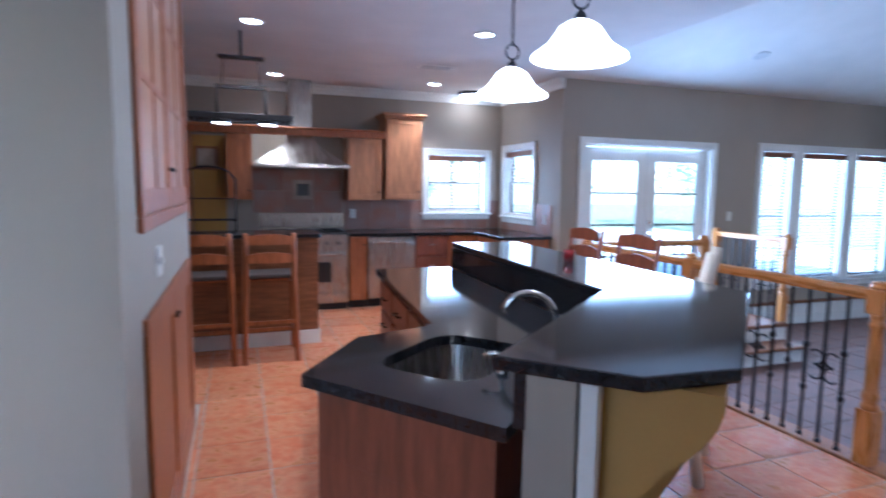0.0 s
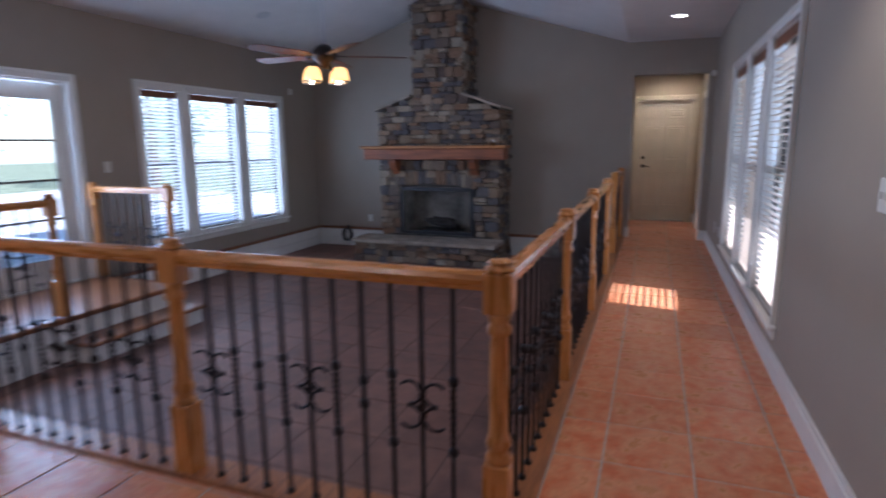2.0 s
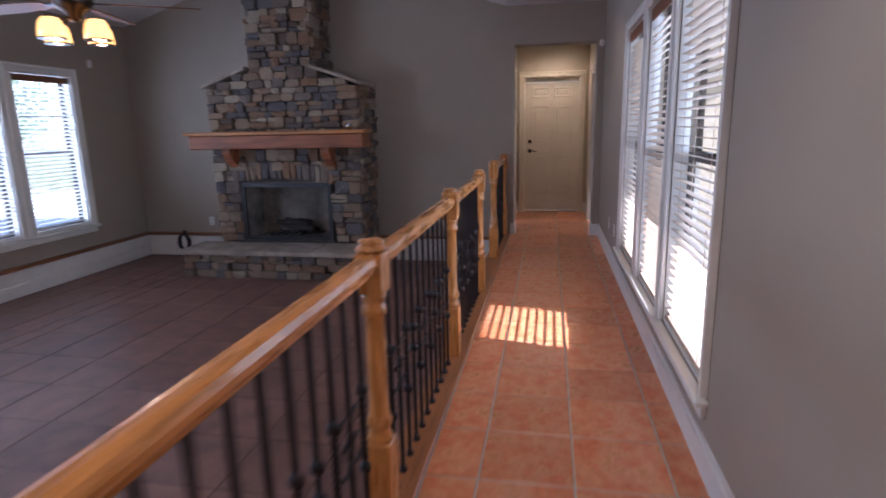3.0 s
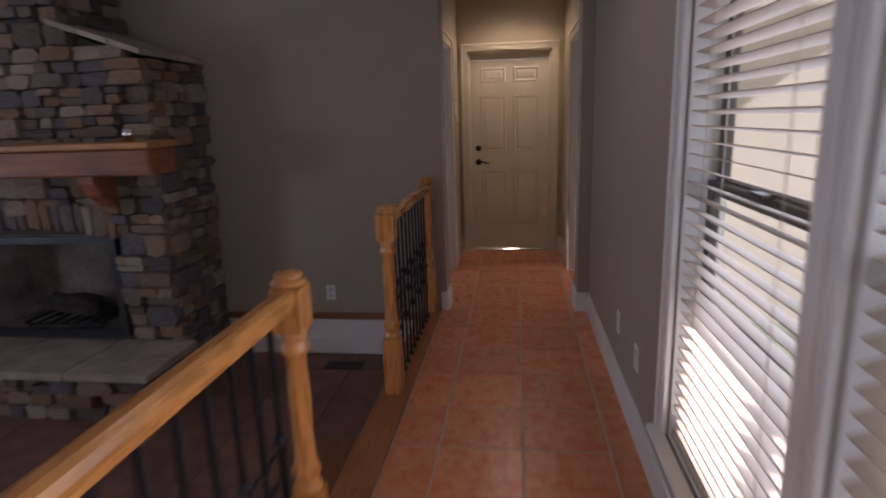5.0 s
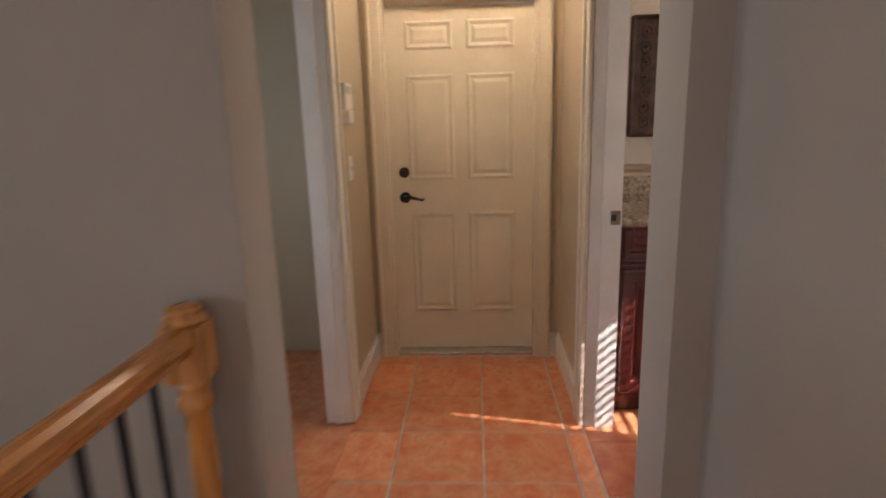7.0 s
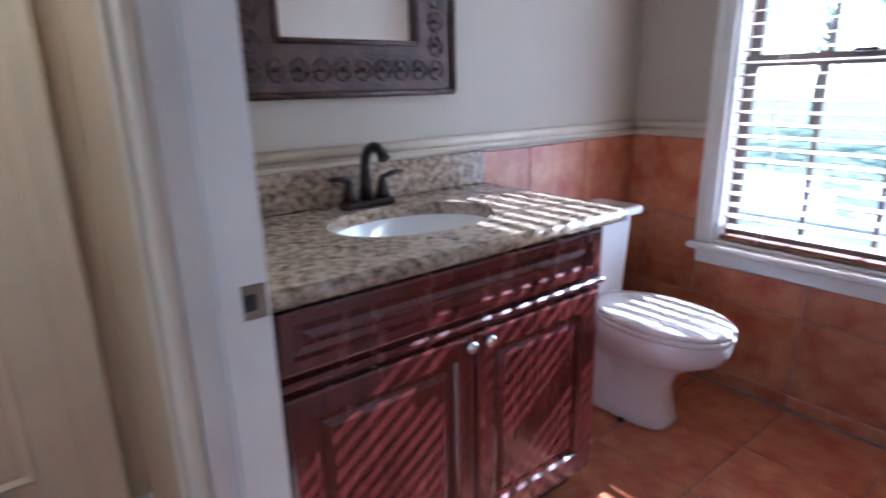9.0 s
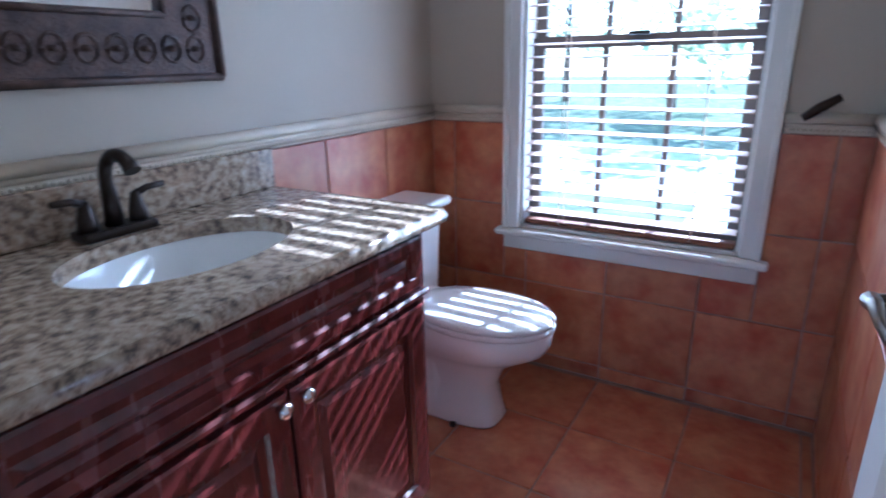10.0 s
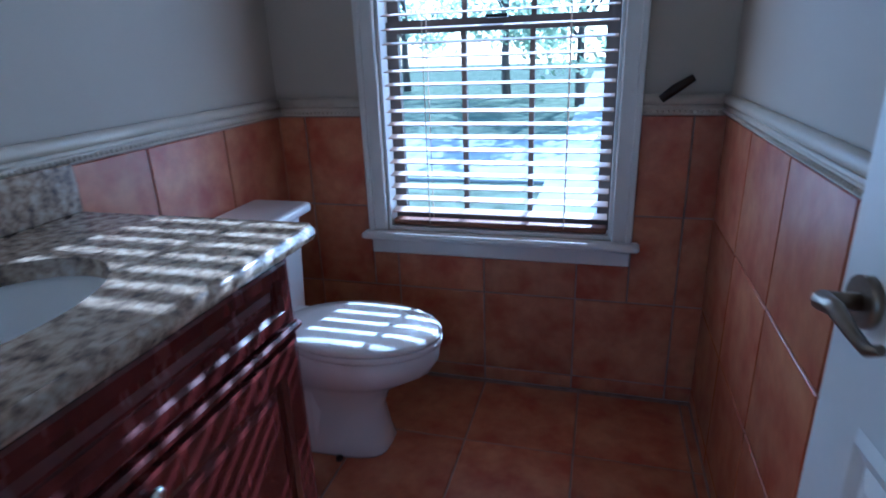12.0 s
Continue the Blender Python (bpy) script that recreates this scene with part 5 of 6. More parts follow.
part("slab", box(B(), -1.12, KF - 0.03, 0, 0.42, KB - 0.002, 0.035, 0.004), M_BLACKTOP, top)
header = thing("hood_header", "alder header board over the hood and cabinets", "header", at=(0, 0, 2.06))
part("board", box(B(), -1.2, KU - 0.03, 0.0, 1.865, KU + 0.02, 0.075, 0.006), M_ALDER, header)
part("moulding", box(B(), -1.2, KU - 0.055, 0.075, 1.865, KU + 0.02, 0.10, 0.008), M_ALDER, header)
tall = thing("hutch_side", "tall alder side panel of the hutch", "panel", at=(-0.42, 7.19, 0))
part("panel", box(B(), -0.03, -0.16, 0, 0.03, 0.158, 2.06), M_ALDER, tall)
bm = B()
box(bm, -0.38, KB - 0.006, 0.92, -0.01, KB - 0.001, 2.05)
structure("trim_yellow_wall", bm, M_CORBEL, "ochre painted wall patch behind the iron rack")
pic = thing("framed_picture", "small framed picture on the ochre wall", "picture", at=(-0.22, KB - 0.008, 1.78))
part("picture_frame", box(B(), -0.13, -0.018, -0.14, 0.13, 0, 0.14, 0.004), M_STEPWOOD, pic)
part("print", box(B(), -0.10, -0.021, -0.11, 0.10, -0.018, 0.11), M_CAPSTONE, pic)

hood = thing("range_hood", "stainless steel chimney hood above the range", "hood", at=(0.845, KB, 1.68))
bm = B()
box(bm, -0.555, -0.50, 0, 0.555, -0.002, 0.045, 0.003)
part("rim", bm, M_STEEL, hood)
bm = B()
lo = [(-0.55, -0.495), (0.55, -0.495), (0.55, -0.002), (-0.55, -0.002)]
hi = [(-0.14, -0.30), (0.14, -0.30), (0.14, -0.002), (-0.14, -0.002)]
rows = []
for k in range(6):
    f = k / 5
    g = 1 - (1 - f) ** 1.5
    rows.append([bm.verts.new((a[0] + (b[0] - a[0]) * g, a[1] + (b[1] - a[1]) * g, 0.046 + 0.33 * f)) for a, b in zip(lo, hi)])
for a, b in zip(rows, rows[1:]):
    for k in range(4):
        bm.faces.new((a[k], a[(k + 1) % 4], b[(k + 1) % 4], b[k]))
bm.faces.new(rows[-1])
part("canopy", bm, M_STEEL, hood)
part("chimney", box(B(), -0.13, -0.28, 0.377, 0.13, -0.002, CEIL - 1.68 - 0.002, 0.003), M_STEEL, hood)
for k in range(3):
    part("button", box(B(), 0.30 + 0.05 * k, -0.503, 0.014, 0.33 + 0.05 * k, -0.50, 0.03), M_BLACK, hood)

rng = thing("range_cooker", "stainless steel range cooker with an oven window", "range", at=(0.89, KB, 0))
part("body", box(B(), -0.46, -0.64, 0.08, 0.455, -0.015, 0.90, 0.004), M_STEEL, rng)
part("kick", box(B(), -0.44, -0.60, 0, 0.44, -0.05, 0.08), M_BLACK, rng)
part("cooktop", box(B(), -0.45, -0.63, 0.90, 0.445, -0.06, 0.915), M_BLACK, rng)
for x in (-0.30, 0.0, 0.30):
    bm = B()
    for y in (-0.55, -0.42, -0.29, -0.16):
        box(bm, x - 0.13, y - 0.008, 0.916, x + 0.13, y + 0.008, 0.94)
    box(bm, x - 0.13, -0.60, 0.916, x - 0.115, -0.10, 0.94)
    box(bm, x + 0.115, -0.60, 0.916, x + 0.13, -0.10, 0.94)
    part("grate", bm, M_BLACK, rng)
oven = part("oven_door", box(B(), -0.43, -0.665, 0.22, 0.43, -0.64, 0.70, 0.006), M_STEEL, rng)
part("oven_window", box(B(), -0.25, -0.669, 0.34, 0.25, -0.665, 0.58, 0.002), M_BLACK, oven)
part("oven_handle", tube(B(), [(-0.40, -0.665, 0.67), (-0.40, -0.71, 0.67), (0.40, -0.71, 0.67), (0.40, -0.665, 0.67)], 0.012, 8), M_NICKEL, oven)
part("warming_drawer", box(B(), -0.43, -0.66, 0.09, 0.43, -0.64, 0.205, 0.004), M_STEEL, rng)
for k in range(6):
    part("knob", lathe(B(), [(0.022, 0), (0.02, 0.025), (0.0, 0.026)], (-0.34 + 0.136 * k, -0.652, 0.80 - 0.013), 12), M_BLACK, rng)
part("back_guard", box(B(), -0.45, -0.03, 0.90, 0.445, -0.004, 0.93), M_STEEL, rng)

dw = thing("dishwasher", "stainless steel dishwasher under the worktop", "dishwasher", at=(1.88, KB, 0))
part("body", box(B(), -0.298, -0.60, 0.10, 0.298, -0.01, 0.873), M_BLACK, dw)
front = part("front", box(B(), -0.295, -0.645, 0.11, 0.295, -0.60, 0.865, 0.006), M_STEEL, dw)
part("handle", tube(B(), [(-0.24, -0.645, 0.80), (-0.24, -0.69, 0.80), (0.24, -0.69, 0.80), (0.24, -0.645, 0.80)], 0.011, 8), M_NICKEL, front)
part("kick", box(B(), -0.29, -0.55, 0, 0.29, -0.05, 0.10), M_BLACK, dw)

# tiled splash with a framed niche and a steel panel behind the range
splash = thing("backsplash", "rust slate tile backsplash behind the worktop", "backsplash", at=(0, KB, 0))
def slates(x0, x1, z0, z1, nx, nz, y=-0.010):
    for i in range(nx):
        for j in range(nz):
            a, b = x0 + (x1 - x0) * i / nx, x0 + (x1 - x0) * (i + 1) / nx
            s, e = z0 + (z1 - z0) * j / nz, z0 + (z1 - z0) * (j + 1) / nz
            part("tile", box(B(), a + 0.002, y, s + 0.002, b - 0.002, -0.002, e - 0.002, 0.002), M_SPLASH, splash)
slates(1.41, 2.47, 0.912, 1.295, 3, 1)
slates(0.29, 1.39, 1.13, 1.675, 3, 2)
slates(2.47, 3.44, 0.912, 1.03, 3, 1)
slates(3.46, 3.61, 0.912, 1.30, 1, 1)
side_splash = thing("backsplash", "rust slate tile backsplash beside the side window", "backsplash", at=(3.62, 0, 0))
for y0, y1, z1 in ((5.88, 6.29, 1.28), (6.29, 7.26, 1.005)):
    part("tile", box(B(), -0.010, y0 + 0.002, 0.912, -0.001, y1 - 0.002, z1, 0.002), M_SPLASH, side_splash)
niche = thing("niche_frame", "square stone accent frame in the backsplash", "accent tile", at=(0.89, KB - 0.010, 1.42))
bm = B()
for a in ((-0.12, -0.016, -0.12, 0.12, 0, -0.075), (-0.12, -0.016, 0.075, 0.12, 0, 0.12), (-0.12, -0.016, -0.075, -0.075, 0, 0.075), (0.075, -0.016, -0.075, 0.12, 0, 0.075)):
    box(bm, *a)
part("border", bm, M_CAPSTONE, niche)
part("inset", box(B(), -0.074, -0.006, -0.074, 0.074, -0.0005, 0.074), M_BLACK, niche)
panel = thing("steel_splash", "polished steel splash panel behind the range", "panel", at=(0.90, KB, 0.945))
part("sheet", box(B(), -0.54, -0.007, 0.0, 0.50, -0.002, 0.18), M_STEEL, panel)

# peninsula with two stools
pen = thing("peninsula", "dark wood peninsula bar with white base and black top", "peninsula", at=(-0.25, 5.50, 0))
part("body", box(B(), -1.6, -0.19, 0.0, 1.06, 0.22, 1.0), M_STEPWOOD, pen)
part("base_trim", box(B(), -1.6, -0.206, 0.0, 1.076, -0.1905, 0.13, 0.004), M_WHITE, pen)
part("base_trim", box(B(), 1.0605, -0.19, 0.0, 1.076, 0.22, 0.13, 0.004), M_WHITE, pen)
part("top", box(B(), -1.6, -0.30, 1.0, 1.08, 0.26, 1.035, 0.006), M_BLACKTOP, pen)
bar_chair("bar_stool", "oak ladder-back bar stool at the peninsula", M_ALDER, M_FABRIC, (0.36, 5.02, 0), 0, seat_h=0.73, back_h=1.08, rails=(1.02, 0.87), w=0.42)
bar_chair("bar_stool", "oak ladder-back bar stool at the peninsula", M_ALDER, M_FABRIC, (-0.14, 5.02, 0), 0, seat_h=0.73, back_h=1.08, rails=(1.02, 0.87), w=0.42)

rack = thing("bakers_rack", "black wrought iron rack with an arched top", "rack", at=(-0.16, 6.20, 0))
for x in (-0.26, 0.26):
    for y in (0, 0.3):
        part("upright", tube(B(), [(x, y, 0), (x, y, 1.52)], 0.011, 8), M_IRON, rack)
part("arch", tube(B(), [(-0.26, 0, 1.52), (-0.2, 0, 1.60), (-0.1, 0, 1.64), (0, 0, 1.65), (0.1, 0, 1.64), (0.2, 0, 1.60), (0.26, 0, 1.52)], 0.011, 8), M_IRON, rack)
for z in (0.35, 0.80, 1.10, 1.32):
    for k in range(7):
        part("shelf_bar", box(B(), -0.26, k * 0.05 - 0.004, z, 0.26, k * 0.05 + 0.004, z + 0.008), M_IRON, rack)

pot = thing("pot_rack", "hanging black iron pot rack with two downlights", "pot rack", at=(0.17, 5.06, 1.99))
bm = B()
box(bm, -0.40, -0.16, 0, 0.40, -0.13, 0.05, 0.004)
box(bm, -0.40, 0.13, 0, 0.40, 0.16, 0.05, 0.004)
box(bm, -0.40, -0.13, 0, -0.37, 0.13, 0.05, 0.004)
box(bm, 0.37, -0.13, 0, 0.40, 0.13, 0.05, 0.004)
part("lower_frame", bm, M_IRON, pot)
part("cross_bar", box(B(), -0.20, -0.015, 0.26, 0.20, 0.015, 0.29), M_IRON, pot)
for x in (-0.19, 0.19):
    for y in (-0.145, 0.145):
        part("strut", tube(B(), [(x, 0, 0.27), (x, y, 0.04)], 0.008, 6), M_IRON, pot)
    part("hanger", tube(B(), [(x * 0.8, 0, 0.29), (x * 0.7, 0, 0.50)], 0.005, 6), M_IRON, pot)
part("canopy", box(B(), -0.18, -0.04, 0.50, 0.18, 0.04, 0.525, 0.005), M_IRON, pot)
part("stem", tube(B(), [(0, 0, 0.525), (0, 0, CEIL - 1.99)], 0.012, 8), M_IRON, pot)
for x in (-0.16, 0.20):
    dl = part("downlight", lathe(B(), [(0.075, 0.0), (0.08, 0.03), (0.04, 0.06), (0.0, 0.06)], (x, -0.02, -0.02), 16), M_IRON, pot)
    part("lens", lathe(B(), [(0.065, -0.004), (0.0, -0.006)], (x, -0.02, -0.02), 16), M_CAN, dl)

# pantry doors built into the near wall
for z0, z1, y0, y1, glazed in ((0.06, 0.98, 2.02, 3.62, False), (1.36, 2.66, 2.00, 3.64, True)):
    unit = thing("pantry_cabinet", "knotty alder built-in with glazed doors" if glazed else "knotty alder built-in with panel doors", "cabinet", at=(-0.17, (y0 + y1) / 2, z0))
    w, h = (y1 - y0) / 2, z1 - z0
    bm = B()
    box(bm, -0.32, -w + 0.002, 0.002, -0.30, w - 0.002, h - 0.002)
    box(bm, -0.30, -w + 0.002, 0.002, -0.002, -w + 0.02, h - 0.002)
    box(bm, -0.30, w - 0.02, 0.002, -0.002, w - 0.002, h - 0.002)
    box(bm, -0.30, -w + 0.02, 0.002, -0.002, w - 0.02, 0.02)
    box(bm, -0.30, -w + 0.02, h - 0.02, -0.002, w - 0.02, h - 0.002)
    part("case", bm, M_ALDER, unit)
    bm = B()
    box(bm, 0.001, -w - 0.05, -0.05, 0.018, w + 0.05, 0.0, 0.004)
    box(bm, 0.001, -w - 0.05, h, 0.018, w + 0.05, h + 0.05, 0.004)
    box(bm, 0.001, -w - 0.05, 0.0, 0.018, -w, h, 0.004)
    box(bm, 0.001, w, 0.0, 0.018, w + 0.05, h, 0.004)
    part("surround", bm, M_ALDER, unit)
    for k in range(2):
        a, b = (-w + 0.003, -0.002) if k == 0 else (0.002, w - 0.003)
        bm = B()
        box(bm, -0.012, a, 0.003, 0.012, a + 0.08, h - 0.003, 0.003)
        box(bm, -0.012, b - 0.08, 0.003, 0.012, b, h - 0.003, 0.003)
        box(bm, -0.012, a + 0.08, 0.003, 0.012, b - 0.08, 0.09, 0.003)
        box(bm, -0.012, a + 0.08, h - 0.09, 0.012, b - 0.08, h - 0.003, 0.003)
        if glazed:
            m = (a + b) / 2
            box(bm, -0.008, m - 0.012, 0.09, 0.008, m + 0.012, h - 0.09)
            for j in (1, 2):
                z = 0.09 + (h - 0.18) * j / 3
                box(bm, -0.008, a + 0.08, z - 0.012, 0.008, b - 0.08, z + 0.012)
        else:
            box(bm, -0.008, a + 0.08, 0.09, 0.002, b - 0.08, h - 0.09)
        dr = part("door", bm, M_ALDER, unit)
        if glazed:
            part("pane", box(B(), -0.003, a + 0.08, 0.09, 0.003, b - 0.08, h - 0.09), M_ALDERLIT, dr, "panel behind the door bars")
        part("knob", lathe(B(), [(0.006, 0), (0.014, 0.012), (0.0, 0.022)], (0.02, (b - 0.03) if k == 0 else (a + 0.03), 0.16 if glazed else h - 0.12), 10), M_BRONZE, dr)

# ---- lamps ----
def can_light(x, y, watts, colour=SOFT):
    can = thing("recessed_light", "lit recessed downlight in the white ceiling", "ceiling light", "recessed ceiling lights", at=(x, y, CEIL))
    part("trim_ring", lathe(B(), [(0.095, 0.0), (0.098, -0.006), (0.075, -0.008), (0.072, -0.001)], steps=24), M_WHITE, can)
    part("lens", lathe(B(), [(0.072, -0.003), (0.0, -0.004)], steps=24), M_CAN, can)
    spot("can_bulb", (x, y, CEIL - 0.03), watts, colour)


for x, y in ((0.25, 4.74), (2.06, 4.41), (0.55, 6.85), (2.40, 6.70)):
    can_light(x, y, 7 if (x, y) == (0.55, 6.85) else 15)
can_light(8.65, 0.02, 3)
# two made-up downlights out of view, added to brighten hall floor and partition
can_light(3.7, 0.02, 16)
can_light(-1.4, 0.4, 5)


def pendant(x, y, z):
    p = thing("pendant_lamp", "lit white glass bell pendant on an iron chain", "pendant lamp", "pendants over the bar", at=(x, y, z))
    part("shade", lathe(B(), [(0.19, -0.075), (0.185, -0.062), (0.16, -0.045), (0.125, -0.02), (0.10, 0.015), (0.08, 0.045), (0.05, 0.066), (0.025, 0.075), (0.02, 0.072), (0.07, 0.04), (0.115, -0.02), (0.15, -0.048), (0.186, -0.078)], steps=32), M_SHADE, p, "white alabaster glass shade")
    part("finial", lathe(B(), [(0.026, 0.073), (0.022, 0.095), (0.010, 0.11), (0.006, 0.12)], steps=12), M_IRON, p)
    part("ring", tube(B(), arc((0, 0, 0.155), 0.038, 0, 360, "xz", 16), 0.005, 6, False), M_IRON, p)
    n = int((CEIL - z - 0.2) / 0.045)
    for k in range(n):
        part("chain_link", tube(B(), [(0.008 * math.cos(a) * (1 if k % 2 else 0), 0.008 * math.cos(a) * (0 if k % 2 else 1), 0.215 + k * 0.045 + 0.027 * math.sin(a)) for a in [2 * math.pi * j / 10 for j in range(11)]], 0.003, 5, False), M_IRON, p)
    part("canopy", lathe(B(), [(0.06, CEIL - z), (0.055, CEIL - z - 0.02), (0.01, CEIL - z - 0.03)], steps=18), M_IRON, p)
    bulb("pendant_bulb", (x, y, z - 0.09), 5.5, SOFT, 0.06)


pendant(1.51, 2.78, 2.03)
pendant(1.42, 2.0, 2.06)

flush = thing("flush_lamp", "lit flush dome ceiling lamp near the corner", "ceiling light", at=(3.06, 7.08, CEIL))
part("pan", lathe(B(), [(0.19, 0.0), (0.185, -0.03), (0.15, -0.04)], steps=24), M_BRONZE, flush)
part("dome", lathe(B(), [(0.155, -0.038), (0.13, -0.075), (0.07, -0.105), (0.0, -0.115)], steps=24), M_SHADE, flush)
bulb("flush_bulb", (3.06, 7.08, CEIL - 0.17), 0.5, SOFT)
vent = thing("ceiling_vent", "white slatted air vent in the kitchen ceiling", "vent", at=(2.10, 5.75, CEIL))
part("vent_frame", box(B(), -0.19, -0.09, -0.008, 0.19, 0.09, 0, 0.003), M_WHITE, vent)
for k in range(7):
    part("slat", box(B(), -0.16, -0.07 + k * 0.022, -0.012, 0.16, -0.06 + k * 0.022, -0.008), M_SASH, vent)

fan = thing("ceiling_fan", "bronze ceiling fan with cherry blades and four lit shades", "ceiling fan", at=(6.8, 3.37, 2.20))
part("rod", tube(B(), [(0, 0, 0.10), (0, 0, RIDGE_Z - 2.20 - 0.10)], 0.013, 10), M_SASH, fan)
part("canopy", lathe(B(), [(0.015, 1.10), (0.06, 1.16), (0.07, 1.24)], steps=18), M_BRONZE, fan)
part("motor", lathe(B(), [(0.02, 0.16), (0.07, 0.14), (0.125, 0.09), (0.13, 0.04), (0.10, 0.0), (0.06, -0.02), (0.05, -0.06), (0.03, -0.08), (0.0, -0.082)], steps=24), M_BRONZE, fan)
for k in range(5):
    a = radians(-58 + 72 * k)
    bm = B()
    m = Matrix.Rotation(a, 4, "Z") @ Matrix.Translation((0, 0, 0.045)) @ Matrix.Rotation(radians(11), 4, "X")
    outline = [(0.22, -0.055), (0.50, -0.075), (0.78, -0.08), (0.82, -0.055), (0.83, 0.0), (0.82, 0.055), (0.78, 0.08), (0.50, 0.075), (0.22, 0.055)]
    prism(bm, outline, -0.004, 0.004)
    bm.transform(m)
    part("blade", bm, M_VALANCE, fan, "cherry wood fan blade")
    bm = B()
    box(bm, 0.09, -0.02, -0.006, 0.24, 0.02, 0.004, 0.004)
    bm.transform(m)
    part("blade_iron", bm, M_BRONZE, fan)
for k in range(4):
    a = radians(-9 + 90 * k)
    c = Vector((0.19 * math.cos(a), 0.19 * math.sin(a), -0.10))
    arm = part("lamp_arm", tube(B(), [(0.03 * math.cos(a), 0.03 * math.sin(a), -0.05), tuple(c * 0.7 + Vector((0, 0, -0.02))), tuple(c)], 0.008, 8), M_BRONZE, fan)
    part("shade", lathe(B(), [(0.085, -0.115), (0.08, -0.06), (0.07, -0.01), (0.05, 0.018), (0.02, 0.024)], tuple(c), 18), M_AMBER, fan, "lit amber glass shade")
    part("shade_rim", lathe(B(), [(0.087, -0.119), (0.089, -0.112), (0.084, -0.109)], tuple(c), 18), M_BRONZE, fan)
    bulb("fan_bulb", tuple(Vector((6.8, 3.37, 2.20)) + c + Vector((0, 0, -0.135))), 0.6, WARM, 0.03)
part("pull_chain", tube(B(), [(0.02, 0, -0.08), (0.02, 0, -0.20)], 0.002, 5), M_BRONZE, fan)

pl = thing("recessed_light", "lit recessed downlight in the passage ceiling", "ceiling light", "recessed ceiling lights", at=(11.72, 0.03, 2.55))
part("trim_ring", lathe(B(), [(0.095, 0.0), (0.098, -0.006), (0.075, -0.008), (0.072, -0.001)], steps=24), M_WHITE, pl)
part("lens", lathe(B(), [(0.072, -0.003), (0.0, -0.004)], steps=24), M_CAN, pl)
spot("passage_bulb", (11.72, 0.03, 2.52), 7.5, (1.0, 0.78, 0.52), 150)

# ---- bath ----
van = thing("vanity", "dark cherry bath vanity with two doors and nickel knobs", "vanity", at=(0, 0, 0))
VX, VY0, VY1 = 11.50, -1.655, -0.627
bm = B()
box(bm, VX, VY0, 0.09, BX1 - 0.002, VY1, 0.70)
part("body", bm, M_CHERRY, van)
BASIN = [(11.78 + 0.185 * math.cos(2 * math.pi * k / 48), -1.19 + 0.262 * math.sin(2 * math.pi * k / 48)) for k in range(48)]
part("upper_body", holed_slab([(VX, VY0), (BX1 - 0.002, VY0), (BX1 - 0.002, VY1), (VX, VY1)], BASIN, 0.7005, 0.9115), M_CHERRY, van)
part("toe_kick", box(B(), VX + 0.06, VY0 + 0.02, 0, BX1 - 0.01, VY1, 0.09), M_CHERRY, van)


def raised(x, y0, y1, z0, z1, rail, mat, parent, name):
    """A framed front in the plane x, facing -x, with a raised centre panel."""
    bm = B()
    rings = []
    for inset, out in ((0, 0.0), (0.0, 0.018), (0.006, 0.021), (rail, 0.021), (rail + 0.006, 0.010), (rail + 0.022, 0.008), (rail + 0.04, 0.016)):
        rings.append([bm.verts.new((x - out, *p)) for p in ((y0 + inset, z0 + inset), (y1 - inset, z0 + inset), (y1 - inset, z1 - inset), (y0 + inset, z1 - inset))])
    for a, b in zip(rings, rings[1:]):
        for k in range(4):
            bm.faces.new((a[k], a[(k + 1) % 4], b[(k + 1) % 4], b[k]))
    bm.faces.new(rings[-1])
    bm.faces.new(rings[0])
    return part(name, bm, mat, parent)


raised(VX, -1.625, -0.66, 0.765, 0.896, 0.028, M_CHERRY, van, "false_drawer")
part("bead", box(B(), VX - 0.022, VY0 - 0.004, 0.728, VX, VY1, 0.748, 0.006), M_CHERRY, van, "cherry bead moulding")
d1 = raised(VX, -1.15 + 0.004, -0.66, 0.125, 0.715, 0.055, M_CHERRY, van, "door")
d2 = raised(VX, -1.625, -1.15 - 0.004, 0.125, 0.715, 0.055, M_CHERRY, van, "door")
for d, y in ((d1, -1.120), (d2, -1.180)):
    bm = lathe(B(), [(0.007, 0), (0.006, 0.008), (0.015, 0.014), (0.017, 0.02), (0.013, 0.027), (0.0, 0.029)], steps=14)
    bm.transform(Matrix.Translation((VX - 0.021, y, 0.695)) @ Matrix.Rotation(radians(-90), 4, "Y"))
    part("knob", bm, M_NICKEL, d, "polished nickel knob")
part("side_stile", box(B(), VX, VY0 - 0.006, 0.09, VX + 0.05, VY0, 0.911, 0.002), M_CHERRY, van)
part("side_stile", box(B(), BX1 - 0.06, VY0 - 0.006, 0.09, BX1 - 0.003, VY0, 0.911, 0.002), M_CHERRY, van)

top = thing("bathroom_counter", "speckled tan granite vanity top with an undermount oval sink", "worktop", at=(0, 0, 0))
SC = (11.78, -1.19)
ring = [(SC[0] + 0.175 * math.cos(2 * math.pi * k / 48), SC[1] + 0.25 * math.sin(2 * math.pi * k / 48)) for k in range(48)]
part("slab", holed_slab([(11.462, -1.71), (BX1 - 0.002, -1.71), (BX1 - 0.002, -0.627), (11.462, -0.627)], ring, 0.912, 0.95), M_GRANITE, top)
part("nosing", tube(B(), [(11.464, -0.628, 0.931), (11.464, -1.70, 0.931), (11.472, -1.709, 0.931), (BX1 - 0.004, -1.709, 0.931)], 0.0185, 10), M_GRANITE, top)
